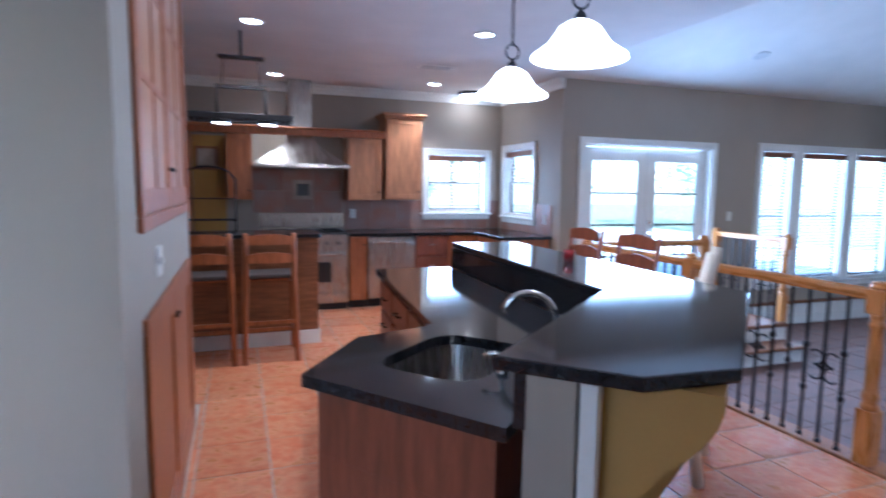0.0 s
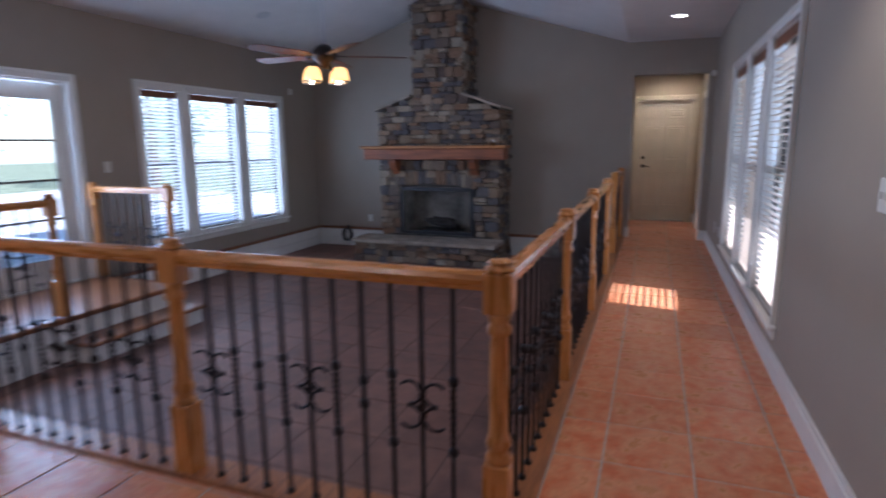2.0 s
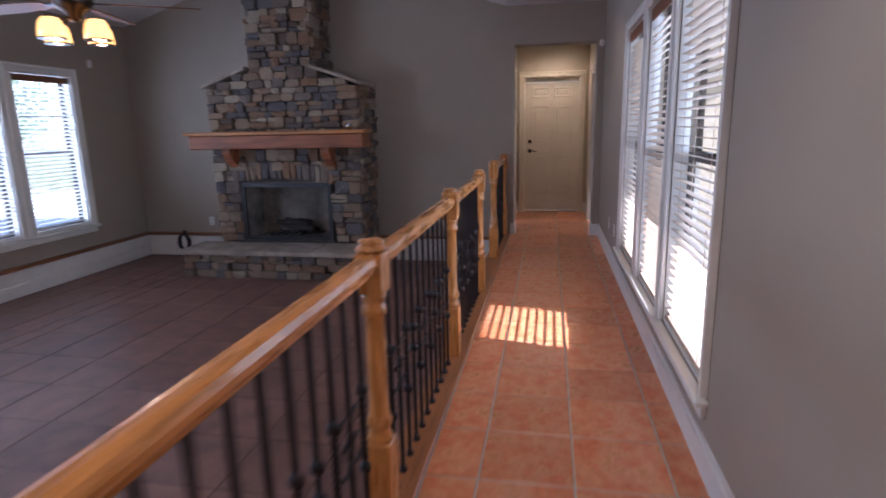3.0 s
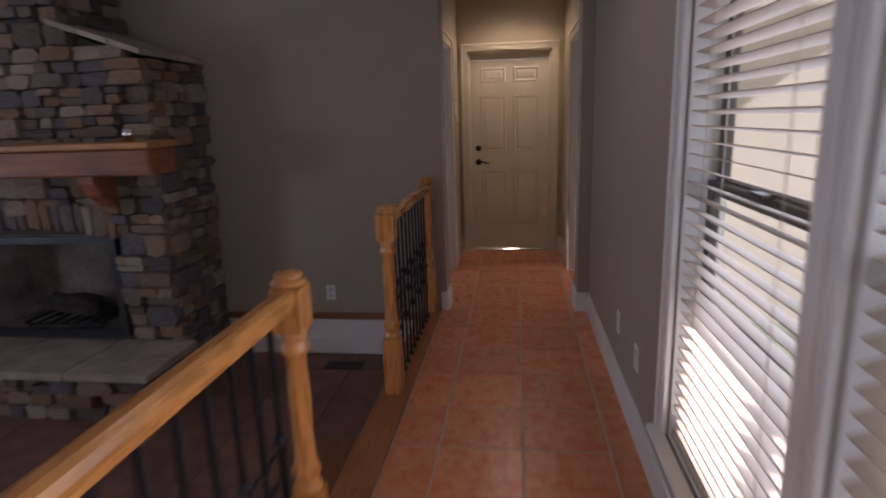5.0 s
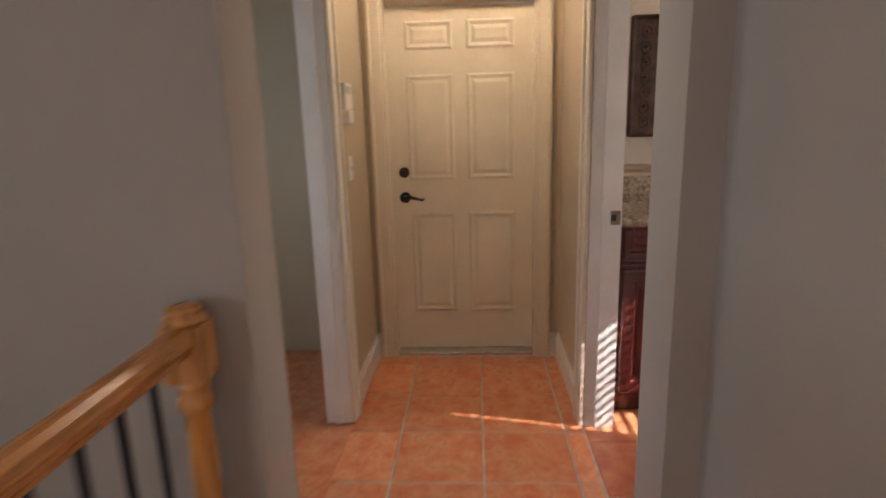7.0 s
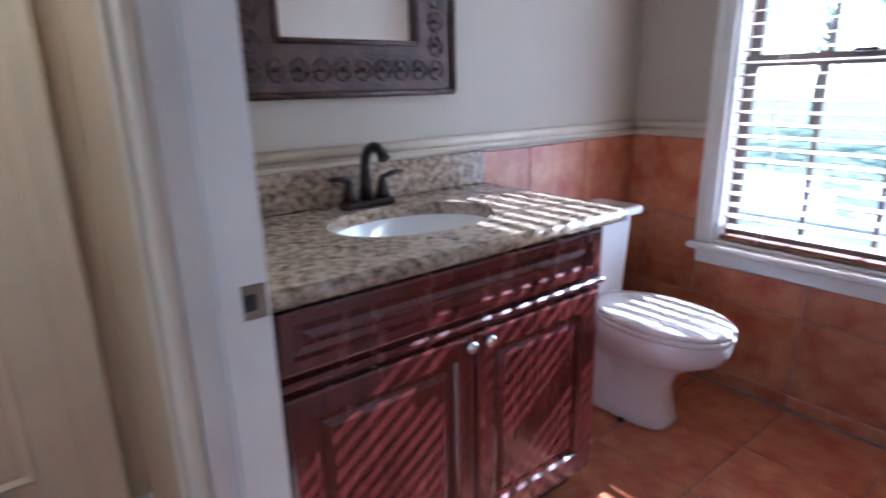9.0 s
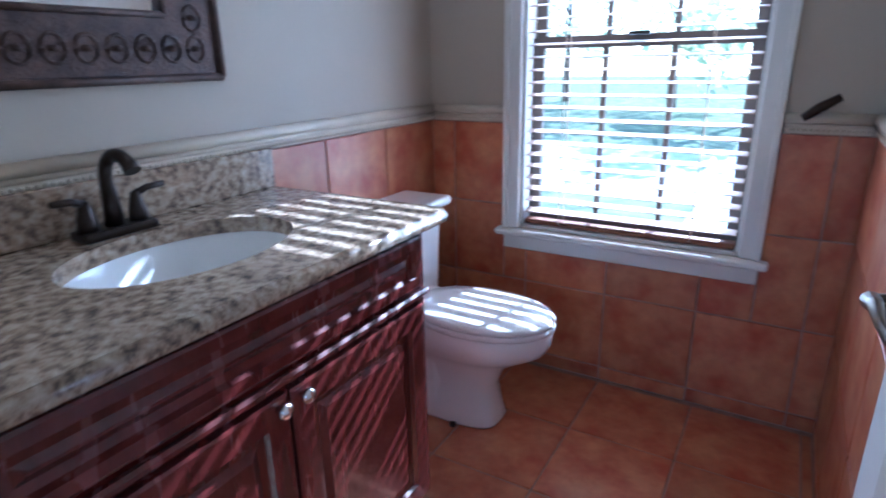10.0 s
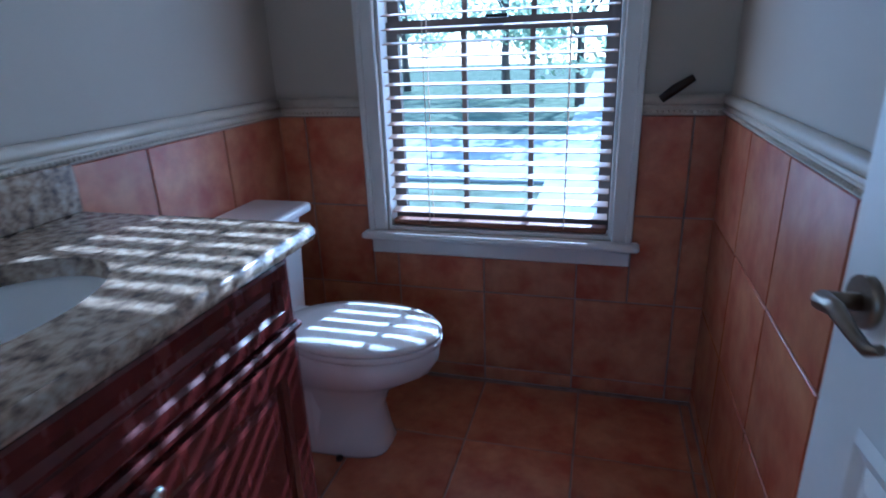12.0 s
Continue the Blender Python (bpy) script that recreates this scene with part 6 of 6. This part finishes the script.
part("upstand", box(B(), BX1 - 0.022, -1.71, 0.951, BX1 - 0.002, -0.627, 1.068, 0.003), M_GRANITE, top)
bm = B()
prof = [(1.03, 0.911), (1.0, 0.90), (0.95, 0.83), (0.80, 0.785), (0.50, 0.765), (0.12, 0.76)]
vs = [[bm.verts.new((SC[0] + 0.175 * s * math.cos(2 * math.pi * k / 48), SC[1] + 0.25 * s * math.sin(2 * math.pi * k / 48), z)) for k in range(48)] for s, z in prof]
for a, b in zip(vs, vs[1:]):
    for k in range(48):
        f = bm.faces.new((a[k], a[(k + 1) % 48], b[(k + 1) % 48], b[k]))
        f.smooth = True
bm.faces.new(vs[-1])
part("basin", bm, M_PORCELAIN, top, "white oval basin")
part("drain", lathe(B(), [(0.022, 0), (0.022, 0.004), (0.0, 0.005)], (SC[0], SC[1], 0.7605), 14), M_BRONZE, top)

fau = thing("bath_faucet", "oil-rubbed bronze centerset faucet with two levers", "faucet", at=(12.005, -1.175, 0.95))
part("deck_plate", box(B(), -0.035, -0.085, 0, 0.035, 0.085, 0.022, 0.008, 2), M_BRONZE, fau)
part("spout", tube(B(), [(0, 0, 0.02), (0, 0, 0.10)] + [(-0.058 + 0.058 * math.cos(a), 0, 0.12 + 0.062 * math.sin(a)) for a in [math.pi * k / 12 for k in range(11)]], [0.021, 0.016] + [0.0145] * 9 + [0.016, 0.018], 12), M_BRONZE, fau)
for s in (-1, 1):
    part("valve", lathe(B(), [(0.024, 0.02), (0.020, 0.045), (0.014, 0.07), (0.010, 0.085), (0.0, 0.09)], (0, s * 0.058, 0), 14), M_BRONZE, fau)
    part("lever", tube(B(), [(0, s * 0.058, 0.08), (-0.005, s * 0.085, 0.092), (-0.01, s * 0.125, 0.094)], [0.009, 0.008, 0.007], 8), M_BRONZE, fau)

mir = thing("mirror", "square mirror in a wide carved bronze frame", "mirror", at=(BX1, -1.187, 1.272))
W2, H = 0.38, 0.585
part("glass", box(B(), -0.014, -W2 + 0.15, 0.15, -0.008, W2 - 0.15, H - 0.15), M_MIRROR, mir, "silvered mirror glass")
bm = B()
for y0, y1, z0, z1 in ((-W2, W2, 0, 0.16), (-W2, W2, H - 0.16, H), (-W2, -W2 + 0.16, 0.16, H - 0.16), (W2 - 0.16, W2, 0.16, H - 0.16)):
    box(bm, -0.026, y0, z0, -0.002, y1, z1)
part("mirror_frame", bm, M_CARVED, mir)
bm = B()
for i, (inset, r) in enumerate(((0.006, 0.010), (0.152, 0.008))):
    a, b, c, d = -W2 + inset, W2 - inset, inset, H - inset
    for p, q in (((a, c), (b, c)), ((b, c), (b, d)), ((b, d), (a, d)), ((a, d), (a, c))):
        tube(bm, [(-0.028, *p), (-0.028, *q)], r, 8)
part("frame_bead", bm, M_CARVED, mir)
bm = B()
spots = [(-W2 + 0.075 + (2 * W2 - 0.15) * k / 9, z) for k in range(10) for z in (0.075, H - 0.075)] + [(y, 0.075 + (H - 0.15) * k / 6) for k in range(1, 6) for y in (-W2 + 0.075, W2 - 0.075)]
for y, z in spots:
    tube(bm, [(-0.027, y + 0.024 * math.cos(a), z + 0.030 * math.sin(a)) for a in [2 * math.pi * j / 12 for j in range(13)]], 0.0042, 5, False)
    lathe(bm, [(0.011, -0.006), (0.011, 0.006), (0.0, 0.009)], (-0.028, y, z), 6)
part("carving", bm, M_CARVED, mir, "row of carved rosettes")

vl = thing("vanity_light", "iron scroll vanity light with a lit glass shade", "wall lamp", at=(BX1, -1.22, 2.02))
part("back_plate", box(B(), -0.02, -0.28, -0.03, -0.002, 0.28, 0.03, 0.008), M_IRON, vl)
for y in (-0.2, 0.0, 0.2):
    part("arm", tube(B(), [(-0.02, y, 0), (-0.07, y, -0.02), (-0.10, y, 0.01), (-0.10, y, 0.03)], 0.007, 8), M_IRON, vl)
    part("shade", lathe(B(), [(0.03, 0.02), (0.045, 0.05), (0.06, 0.10), (0.065, 0.13)], (-0.10, y, 0.01), 16), M_SHADE, vl)
bulb("vanity_bulb", (BX1 - 0.12, -1.22, 2.20), 0.5, SOFT)

# toilet
toi = thing("toilet", "white two-piece toilet with the lid closed", "toilet", at=(0, 0, 0))
TY = -2.19


def loft(rows, close=True):
    """rows: (z, centre x, half length, half width, squareness)."""
    bm = B()
    n = 28
    rings = []
    for z, cx, a, b, p in rows:
        r = []
        for k in range(n):
            t = 2 * math.pi * k / n
            c, s = math.cos(t), math.sin(t)
            r.append(bm.verts.new((cx + a * math.copysign(abs(c) ** p, c), TY + b * math.copysign(abs(s) ** p, s), z)))
        rings.append(r)
    for u, v in zip(rings, rings[1:]):
        for k in range(n):
            f = bm.faces.new((u[k], u[(k + 1) % n], v[(k + 1) % n], v[k]))
            f.smooth = True
    bm.faces.new(rings[0])
    bm.faces.new(rings[-1])
    return bm


part("bowl", loft([(0.000, 11.74, 0.225, 0.105, 0.6), (0.012, 11.74, 0.23, 0.11, 0.6), (0.050, 11.735, 0.215, 0.10, 0.65), (0.160, 11.725, 0.19, 0.09, 0.8), (0.238, 11.70, 0.20, 0.10, 0.9), (0.285, 11.655, 0.235, 0.138, 0.95), (0.325, 11.62, 0.268, 0.168, 1.0), (0.358, 11.61, 0.275, 0.178, 1.0), (0.403, 11.605, 0.275, 0.182, 1.0), (0.410, 11.605, 0.268, 0.176, 1.0)]), M_PORCELAIN, toi, "white porcelain bowl and pedestal")
part("base_foot", box(B(), 11.72, TY - 0.10, 0.0, 12.02, TY + 0.10, 0.398, 0.03, 2), M_PORCELAIN, toi)
part("seat", loft([(0.411, 11.60, 0.272, 0.182, 1.0), (0.416, 11.60, 0.278, 0.187, 1.0), (0.428, 11.60, 0.278, 0.187, 1.0), (0.433, 11.60, 0.272, 0.182, 1.0)]), M_PORCELAIN, toi)
part("lid", loft([(0.435, 11.60, 0.268, 0.180, 1.0), (0.438, 11.60, 0.276, 0.186, 1.0), (0.448, 11.60, 0.276, 0.186, 1.0), (0.456, 11.60, 0.262, 0.174, 1.0), (0.461, 11.60, 0.20, 0.13, 1.0)]), M_PORCELAIN, toi, "closed glossy lid")
part("hinge_block", box(B(), 11.83, TY - 0.11, 0.413, 11.885, TY + 0.11, 0.45, 0.008, 2), M_PORCELAIN, toi)
bm = B()
prism(bm, [(11.895, -2.39), (11.87, -2.36), (11.865, TY), (11.87, -2.02), (11.895, -1.99), (BX1 - 0.015, -1.99), (BX1 - 0.015, -2.39)], 0.38, 0.762)
for v in bm.verts:
    if v.co.z < 0.5:
        v.co.y = TY + (v.co.y - TY) * 0.88
        v.co.x = 11.97 + (v.co.x - 11.97) * 0.9
part("tank", bm, M_PORCELAIN, toi, "white porcelain tank")
part("tank_lid", box(B(), 11.845, -2.415, 0.762, BX1 - 0.008, -1.965, 0.80, 0.014, 3), M_PORCELAIN, toi)
part("flush_lever", tube(B(), [(11.862, -2.04, 0.70), (11.845, -2.04, 0.70), (11.84, -2.10, 0.695)], 0.007, 8), M_NICKEL, toi)
part("bolt_cap", lathe(B(), [(0.013, 0.0), (0.012, 0.012), (0.0, 0.016)], (11.66, TY + 0.118, 0.0), 10), M_BLACK, toi)

hook = thing("towel_hook", "dark bronze hook on the cream bath wall", "hook", at=(10.66, BS, 1.135))
part("stem", tube(B(), [(-0.025, 0.0, 0.02), (-0.03, 0.045, 0.03)], 0.009, 8), M_BRONZE, hook)
part("arm", tube(B(), [(0.04, 0.05, -0.02), (0.0, 0.052, 0.012), (-0.05, 0.05, 0.045)], [0.013, 0.016, 0.012], 8), M_BRONZE, hook)

# stone chair rail round the bath
def chair_rail(name, a, b, way):
    """From a to b along a wall; way: the direction into the room."""
    a, b, way = Vector((*a, 0)), Vector((*b, 0)), Vector((*way, 0))
    rail = thing(name, "cream stone chair rail with a rope bead", "chair rail", "bath chair rails")
    for r, z, off in ((0.017, 1.112, 0.009), (0.007, 1.089, 0.010)):
        part("moulding", tube(B(), [a + way * off + Vector((0, 0, z)), b + way * off + Vector((0, 0, z))], r, 12), M_CHAIRRAIL, rail)
    lo = [a, b, b + way * 0.012, a + way * 0.012]
    bm = B()
    vs = [bm.verts.new(p + Vector((0, 0, z))) for z in (1.064, 1.108) for p in lo]
    for f in ((0, 1, 2, 3), (4, 5, 6, 7), (0, 1, 5, 4), (1, 2, 6, 5), (2, 3, 7, 6), (3, 0, 4, 7)):
        bm.faces.new([vs[i] for i in f])
    part("backing", bm, M_CHAIRRAIL, rail)
    n = int((b - a).length / 0.016)
    bm = B()
    for k in range(n):
        p = a + (b - a) * (k + 0.5) / n + way * 0.013
        lathe(bm, [(0.0, -0.006), (0.0055, -0.003), (0.0055, 0.003), (0.0, 0.006)], (p.x, p.y, 1.073), 6)
    ob = part("rope_bead", bm, M_CHAIRRAIL, rail)
    ob["kind"] = "stuff"


chair_rail("chair_rail", (BX1, -0.627), (BX1, BS), (-1, 0))
chair_rail("chair_rail", (BX1 - 0.02, BS), (11.73, BS), (0, 1))
chair_rail("chair_rail", (10.75, BS), (BX0 + 0.02, BS), (0, 1))
chair_rail("chair_rail", (BX0, BS), (BX0, -0.627), (1, 0))

# ---- small things on the walls ----
def plate(name, label, category, at, turn, kind):
    """A wall plate facing -y in its own space."""
    p = thing(name, label, category, "wall plates", at=at, turn=turn)
    w = 0.058 if kind == "switch2" else 0.037
    part("cover", box(B(), -w, -0.006, -0.058, w, 0, 0.058, 0.003), M_PLASTIC, p)
    if kind == "outlet":
        for z in (-0.024, 0.024):
            part("socket", box(B(), -0.016, -0.008, z - 0.014, 0.016, -0.006, z + 0.014, 0.002), M_SASH, p)
    else:
        for x in ((-0.023, 0.023) if kind == "switch2" else (0,)):
            part("toggle", box(B(), x - 0.006, -0.016, -0.012, x + 0.006, -0.006, 0.012, 0.002), M_PLASTIC, p)
    return p


plate("switch_plate", "white double light switch on the greige wall", "switch", (3.85, SY, 1.185), 180, "switch2")
plate("wall_outlet", "white outlet low on the hall wall", "outlet", (9.03, SY, 0.36), 180, "outlet")
plate("wall_outlet", "white outlet low on the hall wall", "outlet", (8.58, SY, 0.36), 180, "outlet")
plate("wall_outlet", "white outlet low on the fireplace wall", "outlet", (EX, 1.42, 0.13), -90, "outlet")
plate("wall_outlet", "white outlet low on the fireplace wall", "outlet", (EX, 4.70, 0.13), -90, "outlet")
plate("switch_plate", "white light switch in the passage", "switch", (11.75, PN, 1.17), 0, "switch1")
plate("switch_plate", "white light switch on the partition", "switch", (-0.17, 2.40, 1.17), 90, "switch2")
plate("wall_outlet", "white outlet in the kitchen backsplash", "outlet", (1.52, KB - 0.010, 1.12), 0, "outlet")
plate("wall_outlet", "white outlet in the side backsplash", "outlet", (3.61, 6.05, 1.10), -90, "outlet")
plate("switch_plate", "white light switch beside the french doors", "switch", (6.15, NY, 1.15), 0, "switch1")
alarm = thing("alarm_keypad", "white alarm keypad with a hinged flap on the passage wall", "keypad", at=(11.70, PN, 1.50))
part("case", box(B(), -0.07, -0.028, -0.06, 0.07, 0, 0.06, 0.006), M_PLASTIC, alarm)
part("flap", box(B(), -0.065, -0.04, -0.12, 0.02, -0.002, -0.06, 0.005), M_PLASTIC, alarm)
part("display", box(B(), -0.05, -0.030, 0.01, 0.05, -0.028, 0.045), M_SASH, alarm)
sensor = thing("motion_sensor", "small round white motion sensor high in the corner", "sensor", at=(EX, -0.49, 2.26))
part("body", lathe(B(), [(0.0, -0.045), (0.026, -0.03), (0.032, 0.0), (0.024, 0.03), (0.0, 0.04)], (-0.028, 0, 0), 14), M_PLASTIC, sensor)
horn = thing("wall_sensor", "small white sensor box on the north wall", "sensor", at=(9.55, NY, 2.20))
part("body", box(B(), -0.03, -0.03, -0.045, 0.03, 0, 0.045, 0.006), M_PLASTIC, horn)
coil = thing("cable_coil", "black coiled cable hanging at the wall cap", "cable", at=(EX - 0.03, 5.10, -0.16))
for k in range(4):
    part("loop", tube(B(), [(-0.04 - 0.012 * k, 0.075 * math.cos(a) + 0.006 * k, 0.11 * math.sin(a)) for a in [2 * math.pi * j / 16 for j in range(17)]], 0.009, 6, False), M_BLACK, coil)
part("plug", box(B(), -0.06, -0.02, 0.10, -0.02, 0.02, 0.16, 0.004), M_BLACK, coil)
fv = thing("floor_vent", "dark bronze vent in the sunken floor", "vent", at=(9.98, 1.27, -0.36))
part("vent_frame", box(B(), -0.07, -0.14, 0.0, 0.07, 0.14, 0.006, 0.002), M_BRONZE, fv)
for k in range(8):
    part("slat", box(B(), -0.055, -0.12 + 0.032 * k, 0.006, 0.055, -0.108 + 0.032 * k, 0.009), M_BLACK, fv)
for x, y in ((5.6, 4.9), (7.9, 4.9)):
    z = CEIL + (NY - y) * (RIDGE_Z - CEIL) / (NY - RIDGE_Y)
    dk = thing("recessed_light", "unlit recessed light in the sloping ceiling", "ceiling light", "recessed ceiling lights", at=(x, y, z))
    dk.rotation_euler = (-math.atan2(RIDGE_Z - CEIL, NY - RIDGE_Y), 0, 0)
    part("trim_ring", lathe(B(), [(0.09, 0.004), (0.092, -0.006), (0.07, -0.008), (0.0, -0.004)], steps=24), M_SASH, dk)

# ---- outdoors ----
bm = B()
box(bm, -60, -60, -0.65, 70, 70, -0.55)
structure("ground", bm, M_GRASS, "sunlit lawn around the house")
bm = B()
box(bm, -4.0, NY + 0.14, -0.6, 16.0, 19.0, -0.06)
structure("pavement_patio", bm, M_CONCRETE, "pale concrete patio")
bm = B()
box(bm, 9.2, -40.0, -0.56, 11.6, -3.4, -0.50)
box(bm, -30.0, -12.5, -0.56, 40.0, -8.5, -0.51)
box(bm, 2.0, -3.3, -0.56, 9.2, SY - 0.14, -0.30)
structure("pavement_drive", bm, M_CONCRETE, "pale concrete drive")
# unseen slab, its depth set to trim the sun patches in the hall
bm = B()
box(bm, -4.0, -3.0, 2.45, 10.2, SY - 0.14, 2.60)
structure("roof_porch", bm, M_ROOF, "unseen white boarded roof slab added to shade the south windows")
# unseen overhang, added to limit how far sun stripes reach into the bath
bm = B()
box(bm, 10.25, BS - 0.58, 2.45, 12.4, BS - 0.14, 2.6)
structure("roof_bath_eave", bm, M_ROOF, "unseen white boarded slab added over the bath window to block high sun")
for x in (4.2, 6.9, 9.6):
    post = thing("porch_post", "white square porch post", "post", "porch posts", at=(x, -2.9, -0.32))
    part("shaft", box(B(), -0.07, -0.07, 0, 0.07, 0.07, 2.77), M_ROOF, post)
    part("foot", box(B(), -0.09, -0.09, 0, 0.09, 0.09, 0.18, 0.006), M_ROOF, post)


def tree(at, h, seed, label, kind_name="tree", low=0.22):
    rnd = random.Random(seed)
    t = thing(kind_name, label, kind_name, f"garden {kind_name}s", at=at)
    part("trunk", tube(B(), [(0, 0, -0.1), (0.05, 0.02, h * 0.2), (-0.04, 0.05, h * 0.45), (0.02, 0, h * 0.7)], [0.026 * h, 0.021 * h, 0.015 * h, 0.006 * h], 8), M_BARK, t)
    for k in range(5):
        a = rnd.uniform(0, 6.28)
        part("limb", tube(B(), [(0, 0, h * (0.3 + 0.07 * k)), (0.5 * math.cos(a), 0.5 * math.sin(a), h * (0.4 + 0.07 * k)), (1.1 * math.cos(a), 1.1 * math.sin(a), h * (0.46 + 0.08 * k))], [0.06, 0.045, 0.02], 6), M_BARK, t)
    verts, faces = [], []
    for c in range(60):
        a, r, z = rnd.uniform(0, 6.28), rnd.uniform(0.2, 1.0) ** 0.6 * h * 0.36, rnd.uniform(low, 1.0) * h
        r *= 1.1 - abs(z / h - 0.55)
        cx, cy = r * math.cos(a), r * math.sin(a)
        for j in range(34):
            p = Vector((cx, cy, z)) + Vector((rnd.gauss(0, 0.28), rnd.gauss(0, 0.28), rnd.gauss(0, 0.22)))
            u = Vector((rnd.uniform(-1, 1), rnd.uniform(-1, 1), rnd.uniform(-1, 1))).normalized() * rnd.uniform(0.07, 0.15)
            v = u.orthogonal().normalized() * u.length * 0.6
            k = len(verts)
            verts += [tuple(p - u), tuple(p + v), tuple(p + u), tuple(p - v)]
            faces.append((k, k + 1, k + 2, k + 3))
    me = bpy.data.meshes.new("crown")
    me.from_pydata(verts, [], faces)
    me.materials.append(M_LEAF)
    crown = part("crown", me, None, t)
    crown["kind"] = "stuff"
    return t


t1 = tree((5.0, 22.0, -0.55), 6.0, 1, "leafy garden tree with a full crown")
t2 = tree((9.5, 25.0, -0.55), 7.0, 2, "tall leafy garden tree")
for k, (x, y, s) in enumerate(((1.0, 23, 0), (13, 22, 1), (-3.5, 24, 1), (22, 22, 1), (26, 26, 0), (7.5, -17, 1), (11.6, -19, 0), (14.5, -23, 1), (19.5, -26, 1), (4.0, -27, 0), (-2, -24, 1))):
    copy_thing((t1, t2)[s], pose(x, y, -0.55, 0, 0, 47 * k))

# ---- tiles ----
PITCH, GAP = 0.370, 0.0085


def tiles(parent, x0, y0, x1, y1, z, ox, oy, mat, pitch=PITCH, gap=GAP, limit=300, thick=0.006):
    """Floor tiles of one size on a grid through (ox, oy), cut at the edges."""
    whole = {}
    xs = sorted({x0, x1, *[ox + pitch * k for k in range(-80, 80) if x0 < ox + pitch * k < x1]})
    ys = sorted({y0, y1, *[oy + pitch * k for k in range(-80, 80) if y0 < oy + pitch * k < y1]})
    for a, b in zip(xs, xs[1:]):
        for c, d in zip(ys, ys[1:]):
            w, h = b - a - gap, d - c - gap
            if w < 0.02 or h < 0.02:
                continue
            key = (round(w, 3), round(h, 3))
            if key not in whole:
                whole[key] = data_of("tile", box(B(), -w / 2, -h / 2, -thick, w / 2, h / 2, 0, 0.003), mat)
            part("tile", whole[key], None, parent, at=((a + b) / 2, (c + d) / 2, z + random.uniform(-0.0006, 0.0006)))


OX, OY = 9.876, -0.031
tiles(floor_hall, 3.245, SY + 0.001, 10.246, 0.553, 0, OX, OY, M_TILE)
tiles(floor_hall, 10.246, PS + 0.001, PX1, PN - 0.001, 0, OX, OY, M_TILE)
tiles(floor_dining, -0.15, SY + 0.02, 3.245, 4.0, 0, OX, OY, M_TILE)
tiles(floor_kitchen, -1.2, 4.0, 3.245, 6.9, 0, OX, OY, M_TILE)
tiles(floor_bath, BX0 + 0.01, BS + 0.01, BX1 - 0.01, PS, 0, 11.275, -2.27, M_BATHTILE, gap=0.006)
tiles(floor_sunken, 3.42, 0.71, EX - 0.05, 4.60, -0.36, 9.0, 1.2, M_SUNKTILE, pitch=0.46, gap=0.008)
tiles(floor_sunken, 5.93, 4.60, EX - 0.05, NY - 0.05, -0.36, 9.0, 1.2, M_SUNKTILE, pitch=0.46, gap=0.008)

ROWS = [(0.0, 0.06), (0.06, 0.39), (0.39, 0.72), (0.72, 1.062)]


def wall_tiles(name, along, face, way, a0, a1, origin, hole=None, rows=ROWS, pitch=0.345):
    wt = thing(name, "rust terracotta wall tiles below the chair rail", "wall tiles", "bath wall tiles")
    cuts = sorted({a0, a1, *[origin + pitch * k for k in range(-12, 12) if a0 < origin + pitch * k < a1]})
    made = {}
    lo, hi = sorted((face, face + way * 0.0035))
    bm = B()
    for z0, z1 in rows:
        for a, b in zip(cuts, cuts[1:]):
            parts = [(a, b, z0, z1)]
            if hole:
                p, q, s = hole
                if z1 > s and b > p and a < q:
                    parts = [r for r in ((a, min(b, p), z0, z1), (max(a, q), b, z0, z1), (max(a, p), min(b, q), z0, s)) if r[1] - r[0] > 0.012 and r[3] - r[2] > 0.012]
            for u, v, s, e in parts:
                w, h = v - u - 0.006, e - s - 0.006
                key = (round(w, 3), round(h, 3))
                if key not in made:
                    b2 = B()
                    if along == "x":
                        box(b2, -w / 2, -0.004, -h / 2, w / 2, 0.004, h / 2, 0.002)
                    else:
                        box(b2, -0.004, -w / 2, -h / 2, 0.004, w / 2, h / 2, 0.002)
                    made[key] = data_of("tile", b2, M_BATHTILE)
                c = face + way * 0.0045
                part("tile", made[key], None, wt, at=((u + v) / 2, c, (s + e) / 2) if along == "x" else (c, (u + v) / 2, (s + e) / 2))
    if along == "x":
        spans = [(a0, a1, 0, 1.062)] if not hole else [(a0, hole[0], 0, 1.062), (hole[1], a1, 0, 1.062), (hole[0], hole[1], 0, hole[2])]
        for u, v, s, e in spans:
            box(bm, u, lo, s, v, hi, e)
    else:
        box(bm, lo, a0, 0, hi, a1, 1.062)
    part("grout_bed", bm, M_BATHGROUT, wt)


wall_tiles("wall_tiles", "x", BS, 1, BX0 + 0.004, BX1 - 0.004, 11.28, hole=(10.752, 11.728, 0.535))
wall_tiles("wall_tiles", "y", BX0, 1, BS + 0.01, PB - 0.005, -1.96)
wall_tiles("wall_tiles", "y", BX1, -1, BS + 0.01, -1.715, -1.96)
